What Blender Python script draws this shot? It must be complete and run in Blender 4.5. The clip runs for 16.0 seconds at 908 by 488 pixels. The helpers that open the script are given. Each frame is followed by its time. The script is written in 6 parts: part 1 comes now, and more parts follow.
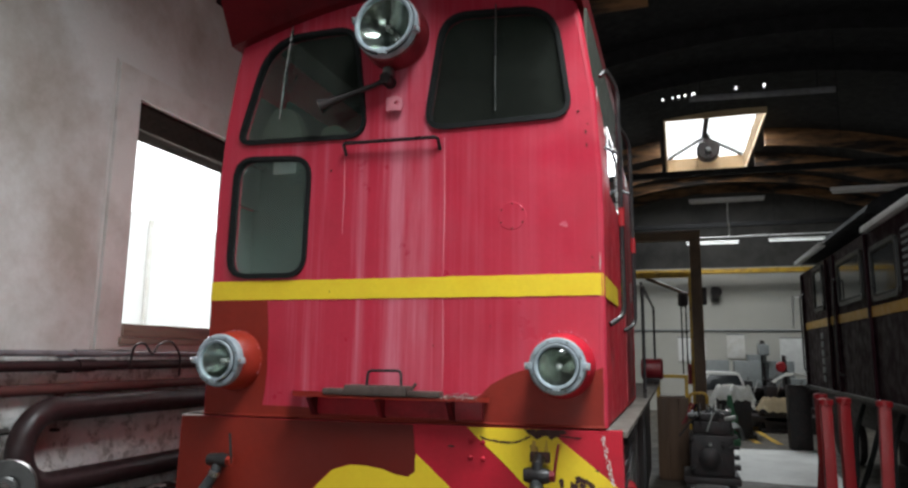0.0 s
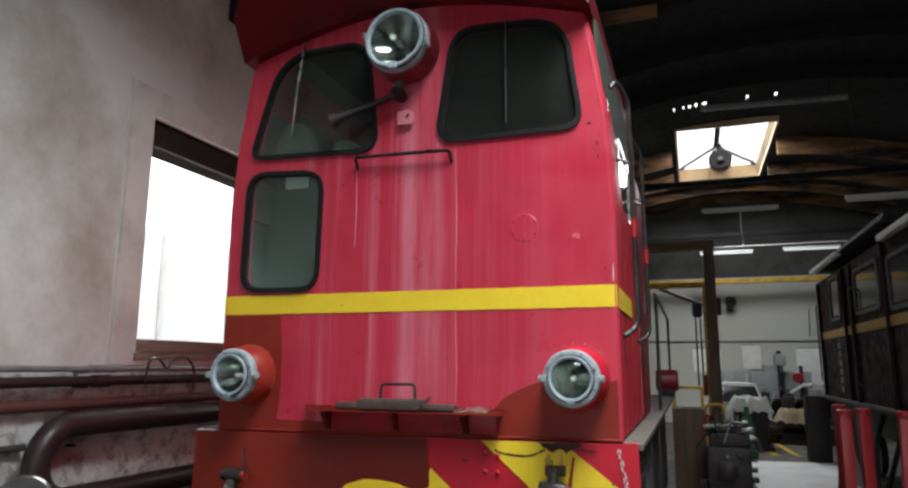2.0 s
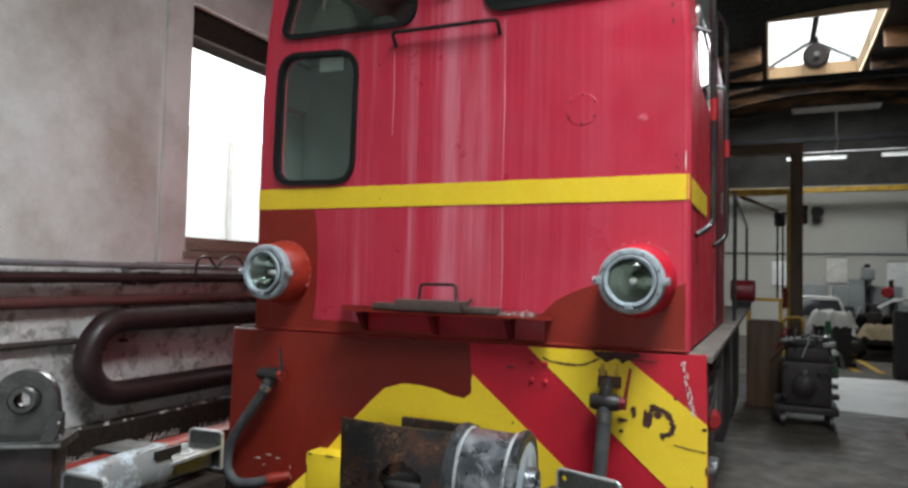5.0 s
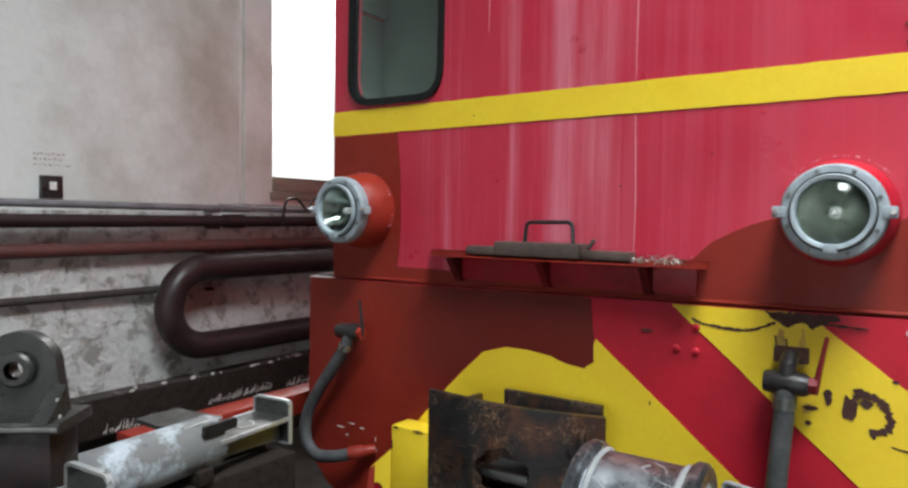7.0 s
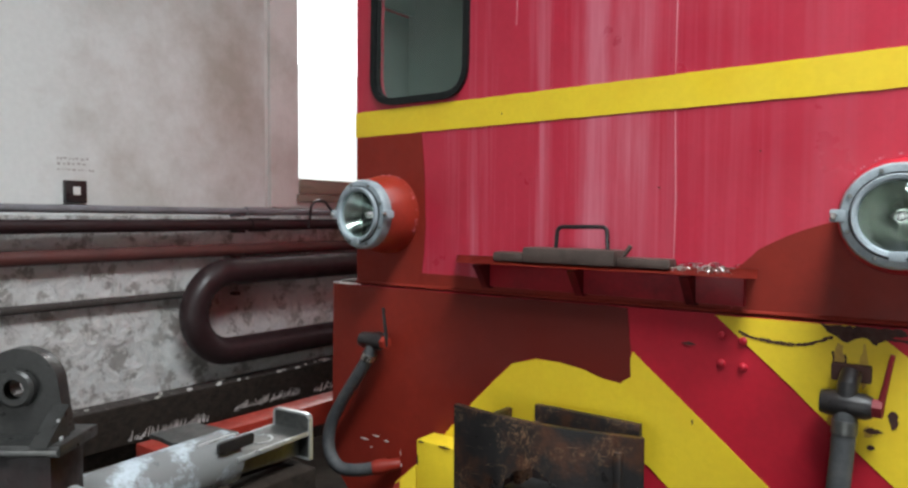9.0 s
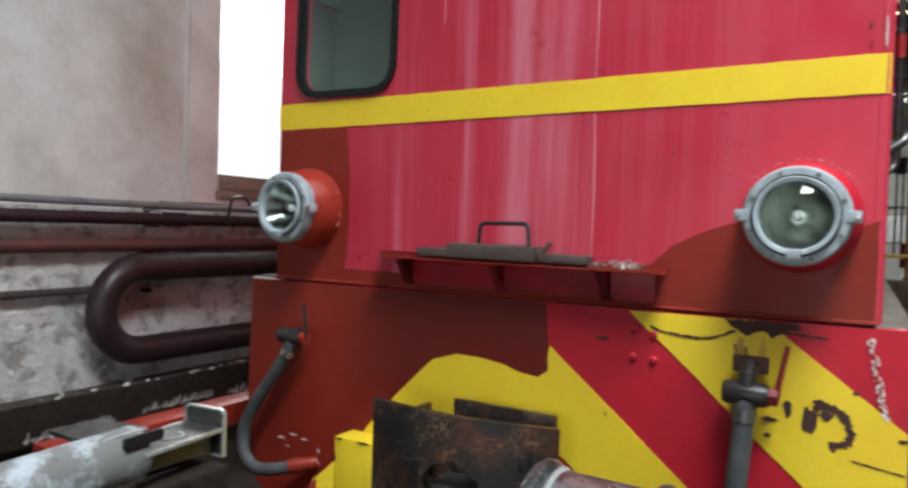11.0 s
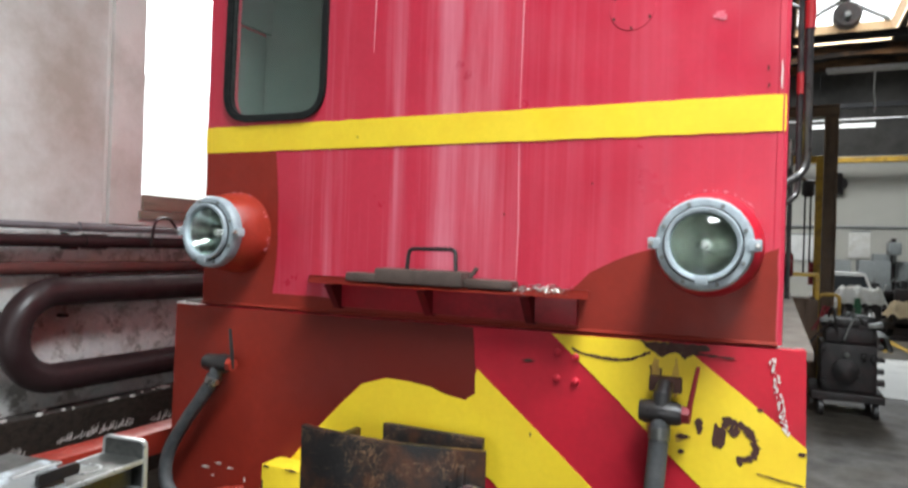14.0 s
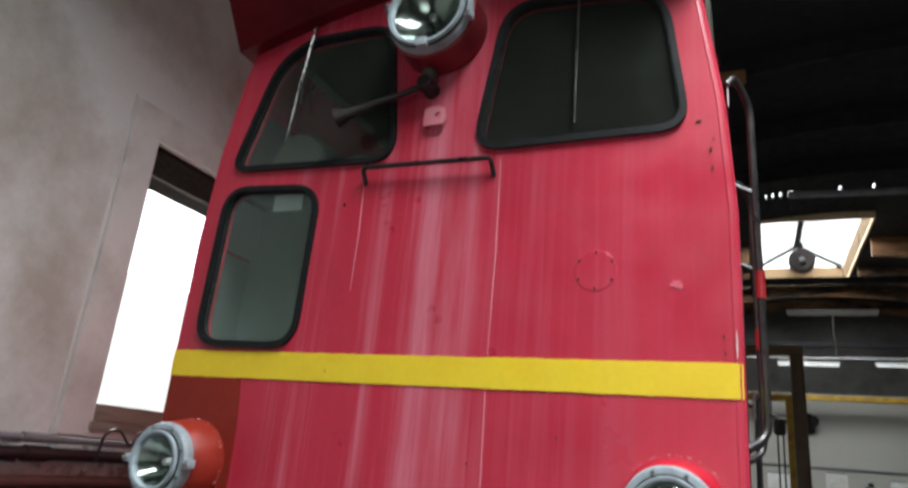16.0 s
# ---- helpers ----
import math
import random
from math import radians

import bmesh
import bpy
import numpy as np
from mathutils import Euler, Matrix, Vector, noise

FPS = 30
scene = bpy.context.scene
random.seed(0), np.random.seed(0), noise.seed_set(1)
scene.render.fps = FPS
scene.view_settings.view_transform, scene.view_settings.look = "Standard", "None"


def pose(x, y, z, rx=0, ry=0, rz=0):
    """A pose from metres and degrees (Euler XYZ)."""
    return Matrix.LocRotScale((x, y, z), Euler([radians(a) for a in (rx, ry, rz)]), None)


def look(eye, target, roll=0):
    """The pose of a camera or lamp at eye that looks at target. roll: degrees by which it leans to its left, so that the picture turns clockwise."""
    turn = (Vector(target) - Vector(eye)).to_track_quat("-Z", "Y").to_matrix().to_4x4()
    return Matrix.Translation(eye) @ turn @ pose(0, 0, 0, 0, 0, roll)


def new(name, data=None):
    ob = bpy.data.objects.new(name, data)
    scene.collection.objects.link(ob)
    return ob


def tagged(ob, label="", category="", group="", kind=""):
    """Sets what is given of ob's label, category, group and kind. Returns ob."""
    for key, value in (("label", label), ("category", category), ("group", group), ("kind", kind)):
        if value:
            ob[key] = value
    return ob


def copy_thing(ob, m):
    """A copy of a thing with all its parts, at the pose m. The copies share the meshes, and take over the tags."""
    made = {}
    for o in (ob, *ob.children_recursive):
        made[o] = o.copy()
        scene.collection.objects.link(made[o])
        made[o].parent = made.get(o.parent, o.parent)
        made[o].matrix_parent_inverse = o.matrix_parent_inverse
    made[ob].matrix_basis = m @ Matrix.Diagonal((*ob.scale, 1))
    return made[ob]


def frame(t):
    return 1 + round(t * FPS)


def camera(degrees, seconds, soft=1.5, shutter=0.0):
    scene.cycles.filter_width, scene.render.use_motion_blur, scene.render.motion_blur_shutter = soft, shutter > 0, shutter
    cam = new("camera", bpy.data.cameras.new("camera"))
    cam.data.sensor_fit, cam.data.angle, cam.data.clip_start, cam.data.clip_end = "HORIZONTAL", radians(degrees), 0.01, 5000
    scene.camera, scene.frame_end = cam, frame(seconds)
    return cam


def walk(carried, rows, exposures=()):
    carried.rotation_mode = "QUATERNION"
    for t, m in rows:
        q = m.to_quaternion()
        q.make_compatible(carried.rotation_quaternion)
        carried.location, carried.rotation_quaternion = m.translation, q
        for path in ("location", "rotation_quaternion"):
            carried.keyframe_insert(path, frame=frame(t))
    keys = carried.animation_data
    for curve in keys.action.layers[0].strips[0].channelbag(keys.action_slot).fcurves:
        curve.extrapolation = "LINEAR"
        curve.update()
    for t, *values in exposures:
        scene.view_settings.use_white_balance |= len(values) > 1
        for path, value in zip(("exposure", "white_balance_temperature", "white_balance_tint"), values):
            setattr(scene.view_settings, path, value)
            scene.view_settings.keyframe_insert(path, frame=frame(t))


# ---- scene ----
cam = camera(67.3, 16.0, soft=2.5, shutter=0.5)
PATH = [
    (0, (0.079, 0.19, 1.667), (-0.533, 2.068, 1.982), 0.7),
    (0.5, (0.082, 0.199, 1.667), (-0.532, 2.079, 1.965), 0.6),
    (1, (0.083, 0.198, 1.669), (-0.525, 2.07, 2.021), 0.5),
    (1.5, (0.08, 0.188, 1.667), (-0.542, 2.058, 2.008), 0.3),
    (2, (0.077, 0.189, 1.669), (-0.566, 2.05, 2.019), 0.3),
    (2.5, (0.071, 0.191, 1.668), (-0.563, 2.049, 2.049), 0.3),
    (3, (0.065, 0.187, 1.661), (-0.578, 2.049, 2.007), 0.4),
    (3.5, (0.058, 0.203, 1.656), (-0.567, 2.073, 1.988), 0.3),
    (4, (0.054, 0.218, 1.643), (-0.56, 2.101, 1.924), 0.6),
    (4.5, (0.046, 0.362, 1.627), (-0.64, 2.233, 1.799), -0.0),
    (5, (0.054, 0.593, 1.626), (-0.787, 2.405, 1.712), 1.3),
    (5.2, (0.029, 0.677, 1.623), (-0.84, 2.478, 1.664), 0.9),
    (7.3, (-0.256, 1.307, 1.583), (-1.409, 2.939, 1.505), 0.5),
    (7.5, (-0.258, 1.346, 1.586), (-1.425, 2.969, 1.51), 0.3),
    (8, (-0.287, 1.361, 1.608), (-1.499, 2.95, 1.532), 0.3),
    (10.5, (-0.309, 1.357, 1.587), (-1.478, 2.977, 1.49), 0.7),
    (11, (-0.296, 1.351, 1.558), (-1.32, 3.069, 1.506), 1.8),
    (11.5, (-0.284, 1.37, 1.566), (-1.157, 3.166, 1.456), 1.5),
    (12, (-0.287, 1.364, 1.559), (-1.12, 3.175, 1.388), 1.3),
    (12.5, (-0.286, 1.355, 1.56), (-1.096, 3.173, 1.361), 1.3),
    (13, (-0.281, 1.347, 1.556), (-1.098, 3.164, 1.38), 1.4),
    (13.5, (-0.27, 1.338, 1.569), (-1.096, 3.156, 1.466), 1.5),
    (14, (-0.261, 1.323, 1.586), (-1.115, 3.131, 1.592), 1.8),
    (14.5, (-0.248, 1.317, 1.622), (-1.083, 3.126, 1.793), 2.6),
    (15, (-0.242, 1.303, 1.653), (-1.058, 3.094, 2.005), 3.0),
    (15.5, (-0.236, 1.29, 1.677), (-1.031, 3.068, 2.133), 3.6),
    (16, (-0.228, 1.29, 1.697), (-1.009, 3.027, 2.307), 5.2),
]
walk(cam, [(t, look(eye, target, roll)) for t, eye, target, roll in PATH],
     exposures=[(0.0, 0.08), (4.0, 0.08), (5.0, 0.1), (7.5, 0.21), (11.0, 0.22), (11.5, 0.28), (12.5, 0.64), (13.5, 0.66), (14.0, 0.70), (14.5, 0.50), (15.0, 0.06), (16.0, 0.08)])

# ---- tuning: light ----
SKY, DOOR, WINDOW, ROOF, ROOF_NEAR, TUBES = 0.17, 62.0, 60.0, 305.0, 480.0, 0.42
GAPS = [-0.02, 0.05, 0.16, 0.19, 0.26, 0.31, 0.38, 0.43, 0.52, 0.60, 1.30, 1.36, 1.80, 1.87]
DRUM_A, DRUM_B = (-0.656, 2.184, 1.127), (-0.485, 2.195, 1.122)

# ---- sky, lights ----
world = bpy.data.worlds.new("overcast_sky")
world.use_nodes = True
scene.world = world
wn = world.node_tree
sky = wn.nodes.new("ShaderNodeTexSky")
sky.sky_type, sky.sun_disc, sky.sun_elevation, sky.sun_rotation = "NISHITA", False, radians(50), radians(200)
sky.air_density, sky.dust_density = 1.0, 4.0
cloud = wn.nodes.new("ShaderNodeMix")
cloud.data_type = "RGBA"
cloud.inputs[0].default_value = 0.85
cloud.inputs[7].default_value = (20.0, 20.5, 21.0, 1)
wn.links.new(sky.outputs[0], cloud.inputs[6])
wn.links.new(cloud.outputs[2], wn.nodes["Background"].inputs[0])
wn.nodes["Background"].inputs[1].default_value = SKY

sun = new("sun", bpy.data.lights.new("sun", "SUN"))
sun.data.energy, sun.data.angle, sun.data.color = 0.8, radians(20), (1.0, 0.96, 0.9)
sun.matrix_world = look((4, -20, 30), (0, 0, 0))

door_light = new("doorway_daylight", bpy.data.lights.new("doorway_daylight", "AREA"))
door_light.data.shape, door_light.data.size, door_light.data.size_y = "RECTANGLE", 3.4, 2.6
door_light.data.energy, door_light.data.color = DOOR, (0.89, 0.96, 1.0)
door_light.matrix_world = look((0.55, -5.1, 1.4), (0.55, 4, 1.4))

window_light = new("window_daylight", bpy.data.lights.new("window_daylight", "AREA"))
window_light.data.shape, window_light.data.size, window_light.data.size_y = "RECTANGLE", 1.5, 1.5
window_light.data.energy = WINDOW
window_light.matrix_world = look((-4.28, 5.3, 2.65), (0, 5.3, 2.3))

for watts, x, y, span, cone in ((ROOF, 1.05, 17.2, 4.6, 180), (ROOF_NEAR, 1.05, 1.2, 3.2, 140)):
    roof_light = new("rooflight_daylight", bpy.data.lights.new("rooflight_daylight", "AREA"))
    roof_light.data.shape, roof_light.data.size, roof_light.data.size_y = "RECTANGLE", 2.0, span
    roof_light.data.energy, roof_light.data.color = watts, (0.89, 0.96, 1.0)
    roof_light.data.spread = radians(cone)
    roof_light.matrix_world = look((x, y, 6.62), (x, y + 0.001, 0))


# ---- materials ----
def links(m):
    return m.node_tree.nodes, m.node_tree.links


def ramp(m, socket, stops):
    n, l = links(m)
    r = n.new("ShaderNodeValToRGB")
    while len(r.color_ramp.elements) < len(stops):
        r.color_ramp.elements.new(0.5)
    for e, (p, c) in zip(r.color_ramp.elements, stops):
        e.position = p
        e.color = (*c, 1) if len(c) == 3 else c
    l.new(socket, r.inputs[0])
    return r.outputs[0]


def coords(m, scale=(1, 1, 1)):
    n, l = links(m)
    tc, mp = n.new("ShaderNodeTexCoord"), n.new("ShaderNodeMapping")
    mp.inputs["Scale"].default_value = scale
    l.new(tc.outputs["Object"], mp.inputs[0])
    return mp.outputs[0]


def noise_of(m, scale, detail=5, rough=0.6, stretch=(1, 1, 1), distortion=0.0):
    n, l = links(m)
    t = n.new("ShaderNodeTexNoise")
    t.inputs["Scale"].default_value, t.inputs["Detail"].default_value = scale, detail
    t.inputs["Roughness"].default_value, t.inputs["Distortion"].default_value = rough, distortion
    l.new(coords(m, stretch), t.inputs["Vector"])
    return t.outputs["Fac"]


def mixed(m, fac, a, b):
    n, l = links(m)
    x = n.new("ShaderNodeMix")
    x.data_type = "RGBA"
    for s, v in ((x.inputs[0], fac), (x.inputs[6], a), (x.inputs[7], b)):
        if hasattr(v, "is_linked"):
            l.new(v, s)
        else:
            s.default_value = v if isinstance(v, float) else (*v, 1)
    return x.outputs[2]


def surf(name, base, rough=0.5, metal=0.0, stain=None, amount=0.5, scale=4.0, grain=90.0, bump=0.15, spread=0.22,
         stretch=(1, 1, 1), coat=0.0, rough_var=0.18, lo=0.45, hi=0.7, spec=0.5):
    """A painted, worn or raw surface: base colour, fine grain, larger stains, uneven gloss and fine relief."""
    m = bpy.data.materials.new(name)
    m.use_nodes = True
    n, l = links(m)
    b = n["Principled BSDF"]
    big, fine = noise_of(m, scale, 6, 0.65, stretch), noise_of(m, grain, 3, 0.6, stretch)
    dark = tuple(c * (1 - spread) for c in base)
    lite = tuple(min(1, c * (1 + spread)) for c in base)
    col = mixed(m, fine, dark, lite)
    if stain:
        mask = ramp(m, big, [(lo, (0, 0, 0)), (hi, (amount, amount, amount))])
        col = mixed(m, mask, col, stain)
    l.new(col, b.inputs["Base Color"])
    r = ramp(m, noise_of(m, scale * 2.3, 5, 0.6, stretch), [(0.3, (max(0.02, rough - rough_var),) * 3), (0.7, (min(1, rough + rough_var),) * 3)])
    l.new(r, b.inputs["Roughness"])
    b.inputs["Metallic"].default_value = metal
    b.inputs["Specular IOR Level"].default_value = spec
    b.inputs["Coat Weight"].default_value = coat
    if bump:
        bp = n.new("ShaderNodeBump")
        bp.inputs["Strength"].default_value, bp.inputs["Distance"].default_value = bump, 0.004
        l.new(fine, bp.inputs["Height"])
        l.new(bp.outputs[0], b.inputs["Normal"])
    return m


def faded_red():
    """Old red gloss paint with pale chalky rain streaks; one broad column near the middle of the cab paints in a soft
    sheen over the fading.
    """
    m = surf("faded_red_paint", (0.47, 0.022, 0.050), 0.42, spec=0.44, stain=(0.37, 0.015, 0.034), amount=0.7, scale=1.6, grain=60, bump=0.04, spread=0.10)
    n, l = links(m)
    b = n["Principled BSDF"]
    old = b.inputs["Base Color"].links[0].from_socket

    def times(p, q):
        f = n.new("ShaderNodeMath")
        f.operation = "MULTIPLY"
        l.new(p, f.inputs[0]), l.new(q, f.inputs[1])
        return f.outputs[0]
    wide = ramp(m, noise_of(m, 1.0, 4, 0.7, (13, 1, 0.30)), [(0.47, (0, 0, 0)), (0.78, (0.62,) * 3)])
    fine = ramp(m, noise_of(m, 1.0, 3, 0.8, (55, 1, 0.5)), [(0.58, (0, 0, 0)), (0.80, (0.42,) * 3)])
    grad = n.new("ShaderNodeSeparateXYZ")
    l.new(coords(m), grad.inputs[0])
    across = rescale(m, grad.outputs[0], -1.1, 1.1)
    band = ramp(m, across, [(0.1, (0.25,) * 3), (0.28, (0.95,) * 3), (0.58, (0.95,) * 3), (0.66, (0.36,) * 3), (1.0, (0.18,) * 3)])
    s = n.new("ShaderNodeMath")
    s.operation = "MAXIMUM"
    l.new(wide, s.inputs[0]), l.new(fine, s.inputs[1])
    streaked = mixed(m, times(s.outputs[0], band), old, (0.66, 0.24, 0.31))
    # pale middle column: partly fading, partly a reflected sheen put into the colour
    column = ramp(m, across, [(0.47, (0, 0, 0)), (0.50, (1, 1, 1)), (0.585, (0.8,) * 3), (0.605, (0, 0, 0))])
    mottle = ramp(m, noise_of(m, 1.0, 4, 0.7, (16, 1, 1.2)), [(0.32, (0.0,) * 3), (0.70, (0.38,) * 3)])
    l.new(mixed(m, times(column, mottle), streaked, (0.70, 0.29, 0.36)), b.inputs["Base Color"])
    return m


def rescale(m, socket, lo, hi):
    n, l = links(m)
    r = n.new("ShaderNodeMapRange")
    r.inputs["From Min"].default_value, r.inputs["From Max"].default_value = lo, hi
    l.new(socket, r.inputs["Value"])
    return r.outputs[0]


def glass(name, tint, rough=0.0):
    m = bpy.data.materials.new(name)
    m.use_nodes = True
    b = m.node_tree.nodes["Principled BSDF"]
    b.inputs["Base Color"].default_value = (*tint, 1)
    b.inputs["Transmission Weight"].default_value, b.inputs["Roughness"].default_value, b.inputs["IOR"].default_value = 1.0, rough, 1.45
    return m


def bare_steel(name, base, rough, stain, amount):
    return surf(name, base, rough, 0.9, stain, amount, 7, 70, 0.12, 0.3, rough_var=0.15)


def ground_steel():
    """Angle-ground bare steel: patchy dull and bright areas crossed by short bright swirls."""
    m = surf("ground_bare_steel", (0.13, 0.14, 0.15), 0.34, 0.9, stain=(0.40, 0.42, 0.44), amount=0.9, scale=11, grain=70, bump=0.10, spread=0.3, rough_var=0.14, lo=0.50, hi=0.60)
    n, l = links(m)
    b = n["Principled BSDF"]
    old = b.inputs["Base Color"].links[0].from_socket
    swirl = ramp(m, noise_of(m, 24, 2, 0.5, (1, 1, 1), 2.2), [(0.485, (0, 0, 0)), (0.50, (0.9, 0.9, 0.9)), (0.515, (0, 0, 0))])
    patch = ramp(m, noise_of(m, 7, 3, 0.6), [(0.50, (0, 0, 0)), (0.60, (1, 1, 1))])
    f = n.new("ShaderNodeMath")
    f.operation = "MULTIPLY"
    l.new(swirl, f.inputs[0]), l.new(patch, f.inputs[1])
    l.new(mixed(m, f.outputs[0], old, (0.86, 0.88, 0.88)), b.inputs["Base Color"])
    return m


RED = faded_red()
PINK = surf("chalky_pink_run", (0.58, 0.20, 0.24), 0.6, stain=(0.5, 0.1, 0.13), amount=0.8, scale=9, stretch=(1, 1, 0.3))
RED_PLAIN = surf("red_gloss_paint", (0.46, 0.013, 0.029), 0.5, spec=0.28, stain=(0.28, 0.010, 0.02), amount=0.7, scale=3, grain=50, bump=0.05, spread=0.12)
RED_DARK = surf("grimy_red_paint", (0.19, 0.008, 0.014), 0.5, stain=(0.05, 0.006, 0.007), amount=0.7, scale=2.5, bump=0.06)
SHADED_RED = surf("shaded_red_paint", (0.15, 0.006, 0.011), 0.6, spec=0.2, stain=(0.03, 0.005, 0.006), amount=0.8, scale=2.2, bump=0.06)
PRIMER = surf("red_oxide_primer", (0.225, 0.020, 0.011), 0.55, spec=0.25, stain=(0.15, 0.015, 0.009), amount=0.6, scale=2.2, grain=40, bump=0.06, spread=0.12)
PRIMER_BRIGHT = surf("fresh_oxide_primer", (0.29, 0.024, 0.012), 0.45, stain=(0.20, 0.017, 0.010), amount=0.6, scale=6, grain=50, bump=0.08)
YELLOW = surf("yellow_gloss_paint", (0.76, 0.55, 0.028), 0.5, spec=0.3, stain=(0.70, 0.44, 0.02), amount=0.5, scale=5, grain=50, bump=0.05, spread=0.08)
YELLOW_WORN = surf("worn_yellow_paint", (0.55, 0.33, 0.03), 0.5, stain=(0.14, 0.07, 0.03), amount=0.7, scale=6)
CHIP = surf("bare_rusty_chip", (0.055, 0.018, 0.012), 0.8, stain=(0.02, 0.01, 0.01), amount=0.6, scale=30)
SCUFF = surf("pink_scuff", (0.55, 0.075, 0.115), 0.6, stain=(0.62, 0.20, 0.24), amount=0.8, scale=40)
SHELF_RED = surf("shelf_shaded_red_paint", (0.30, 0.012, 0.020), 0.5, spec=0.25, stain=(0.10, 0.008, 0.010), amount=0.8, scale=5, bump=0.06)
SCRATCH = surf("white_scrape", (0.62, 0.55, 0.52), 0.7, scale=30)
RUBBER = surf("black_rubber", (0.007, 0.008, 0.008), 0.6, spec=0.25, stain=(0.012, 0.014, 0.014), amount=0.4, scale=14, bump=0.08)
HOSE = surf("grey_rubber_hose", (0.055, 0.058, 0.062), 0.6, stain=(0.11, 0.11, 0.11), amount=0.6, scale=20, bump=0.2)
BLACK = surf("black_enamel", (0.014, 0.013, 0.014), 0.38, stain=(0.05, 0.04, 0.035), amount=0.5, scale=9)
GREYPAINT = surf("grey_lamp_paint", (0.31, 0.36, 0.39), 0.42, stain=(0.13, 0.15, 0.155), amount=0.6, scale=16, grain=120, bump=0.12)
REFLECTOR = surf("silvered_reflector", (0.33, 0.355, 0.33), 0.14, 1.0, stain=(0.24, 0.25, 0.20), amount=0.5, scale=9, bump=0, spread=0.03, rough_var=0.05)
LENS = glass("lamp_glass", (0.86, 0.93, 0.90), 0.07)
LENS.node_tree.nodes["Principled BSDF"].inputs["Specular IOR Level"].default_value = 0.18
PANE = glass("cab_window_glass", (0.56, 0.68, 0.64))
pn, pl = links(PANE)
dust, film = pn.new("ShaderNodeBsdfDiffuse"), pn.new("ShaderNodeMixShader")
dust.inputs["Color"].default_value = (0.42, 0.44, 0.38, 1)
pl.new(ramp(PANE, noise_of(PANE, 5, 6, 0.7, (1, 1, 0.6)), [(0.3, (0.009,) * 3), (0.75, (0.030,) * 3)]), film.inputs[0])
pl.new(pn["Principled BSDF"].outputs[0], film.inputs[1])
pl.new(dust.outputs[0], film.inputs[2])
pl.new(film.outputs[0], pn["Material Output"].inputs[0])
PANE_DARK = surf("dark_reflective_glass", (0.03, 0.035, 0.04), 0.08, scale=3, bump=0, rough_var=0.04)
WINDOW_GLASS = glass("window_glass", (0.95, 0.97, 0.97))
CAB_GREEN = surf("pale_green_cab_paint", (0.135, 0.170, 0.155), 0.55, stain=(0.085, 0.11, 0.10), amount=0.5, scale=4)
CAB_DARK = surf("shaded_cab_lining", (0.060, 0.066, 0.052), 0.8, scale=6, spec=0.2)
SEAT = surf("olive_vinyl", (0.085, 0.090, 0.066), 0.6, scale=9)
CHROME = surf("dull_chrome", (0.55, 0.54, 0.52), 0.3, 1.0, stain=(0.22, 0.2, 0.17), amount=0.6, scale=40)
STEEL = ground_steel()
STEEL_DARK = bare_steel("dark_mill_steel", (0.15, 0.155, 0.15), 0.45, (0.30, 0.30, 0.28), 0.6)
STEEL_EDGE = surf("ground_edge_steel", (0.50, 0.52, 0.52), 0.36, 0.55, stain=(0.36, 0.36, 0.35), amount=0.5, scale=9, grain=70, bump=0.12)
LID = surf("brown_oiled_steel", (0.090, 0.064, 0.054), 0.5, 0.15, stain=(0.040, 0.026, 0.021), amount=0.7, scale=9, grain=60, bump=0.25)
DECKPLATE = surf("worn_deck_plate", (0.13, 0.115, 0.10), 0.85, spec=0.15, stain=(0.06, 0.05, 0.045), amount=0.7, scale=3, grain=50, bump=0.3)
DARKSTEEL = surf("oily_dark_steel", (0.045, 0.045, 0.043), 0.4, 0.5, stain=(0.13, 0.13, 0.12), amount=0.5, scale=12, bump=0.2, lo=0.55, hi=0.75)
BLUEGREY = surf("blue_grey_primer", (0.43, 0.49, 0.53), 0.42, stain=(0.15, 0.15, 0.145), amount=0.9, scale=3.4, bump=0.08, lo=0.50, hi=0.56)
PLASTER = surf("painted_plaster", (0.70, 0.72, 0.70), 0.75, stain=(0.32, 0.27, 0.21), amount=0.75, scale=0.9, grain=35, bump=0.25, spread=0.08, lo=0.43, hi=0.70)
FAINT = surf("faint_pencil", (0.42, 0.40, 0.38), 0.8, scale=30)
SURROUND = surf("painted_window_surround", (0.69, 0.685, 0.655), 0.65, stain=(0.33, 0.29, 0.24), amount=0.5, scale=2.0, bump=0.15, spread=0.08)
BOARD = surf("grimy_timber", (0.30, 0.24, 0.19), 0.7, stain=(0.07, 0.05, 0.04), amount=0.7, scale=5, stretch=(1, 0.3, 3), bump=0.3)
BROWNBOARD = surf("brown_cupboard_timber", (0.095, 0.050, 0.024), 0.6, stain=(0.06, 0.03, 0.015), amount=0.7, scale=3, stretch=(3, 3, 0.4), bump=0.2)
SLEEPER = surf("old_sleeper_timber", (0.030, 0.022, 0.017), 0.9, spec=0.2, stain=(0.010, 0.008, 0.007), amount=0.8, scale=7, stretch=(0.5, 3, 4), bump=0.9, spread=0.45)
PIPE = surf("maroon_pipe_paint", (0.025, 0.0115, 0.0125), 0.48, stain=(0.060, 0.038, 0.036), amount=0.5, scale=5, grain=60, bump=0.12, lo=0.55, hi=0.78)
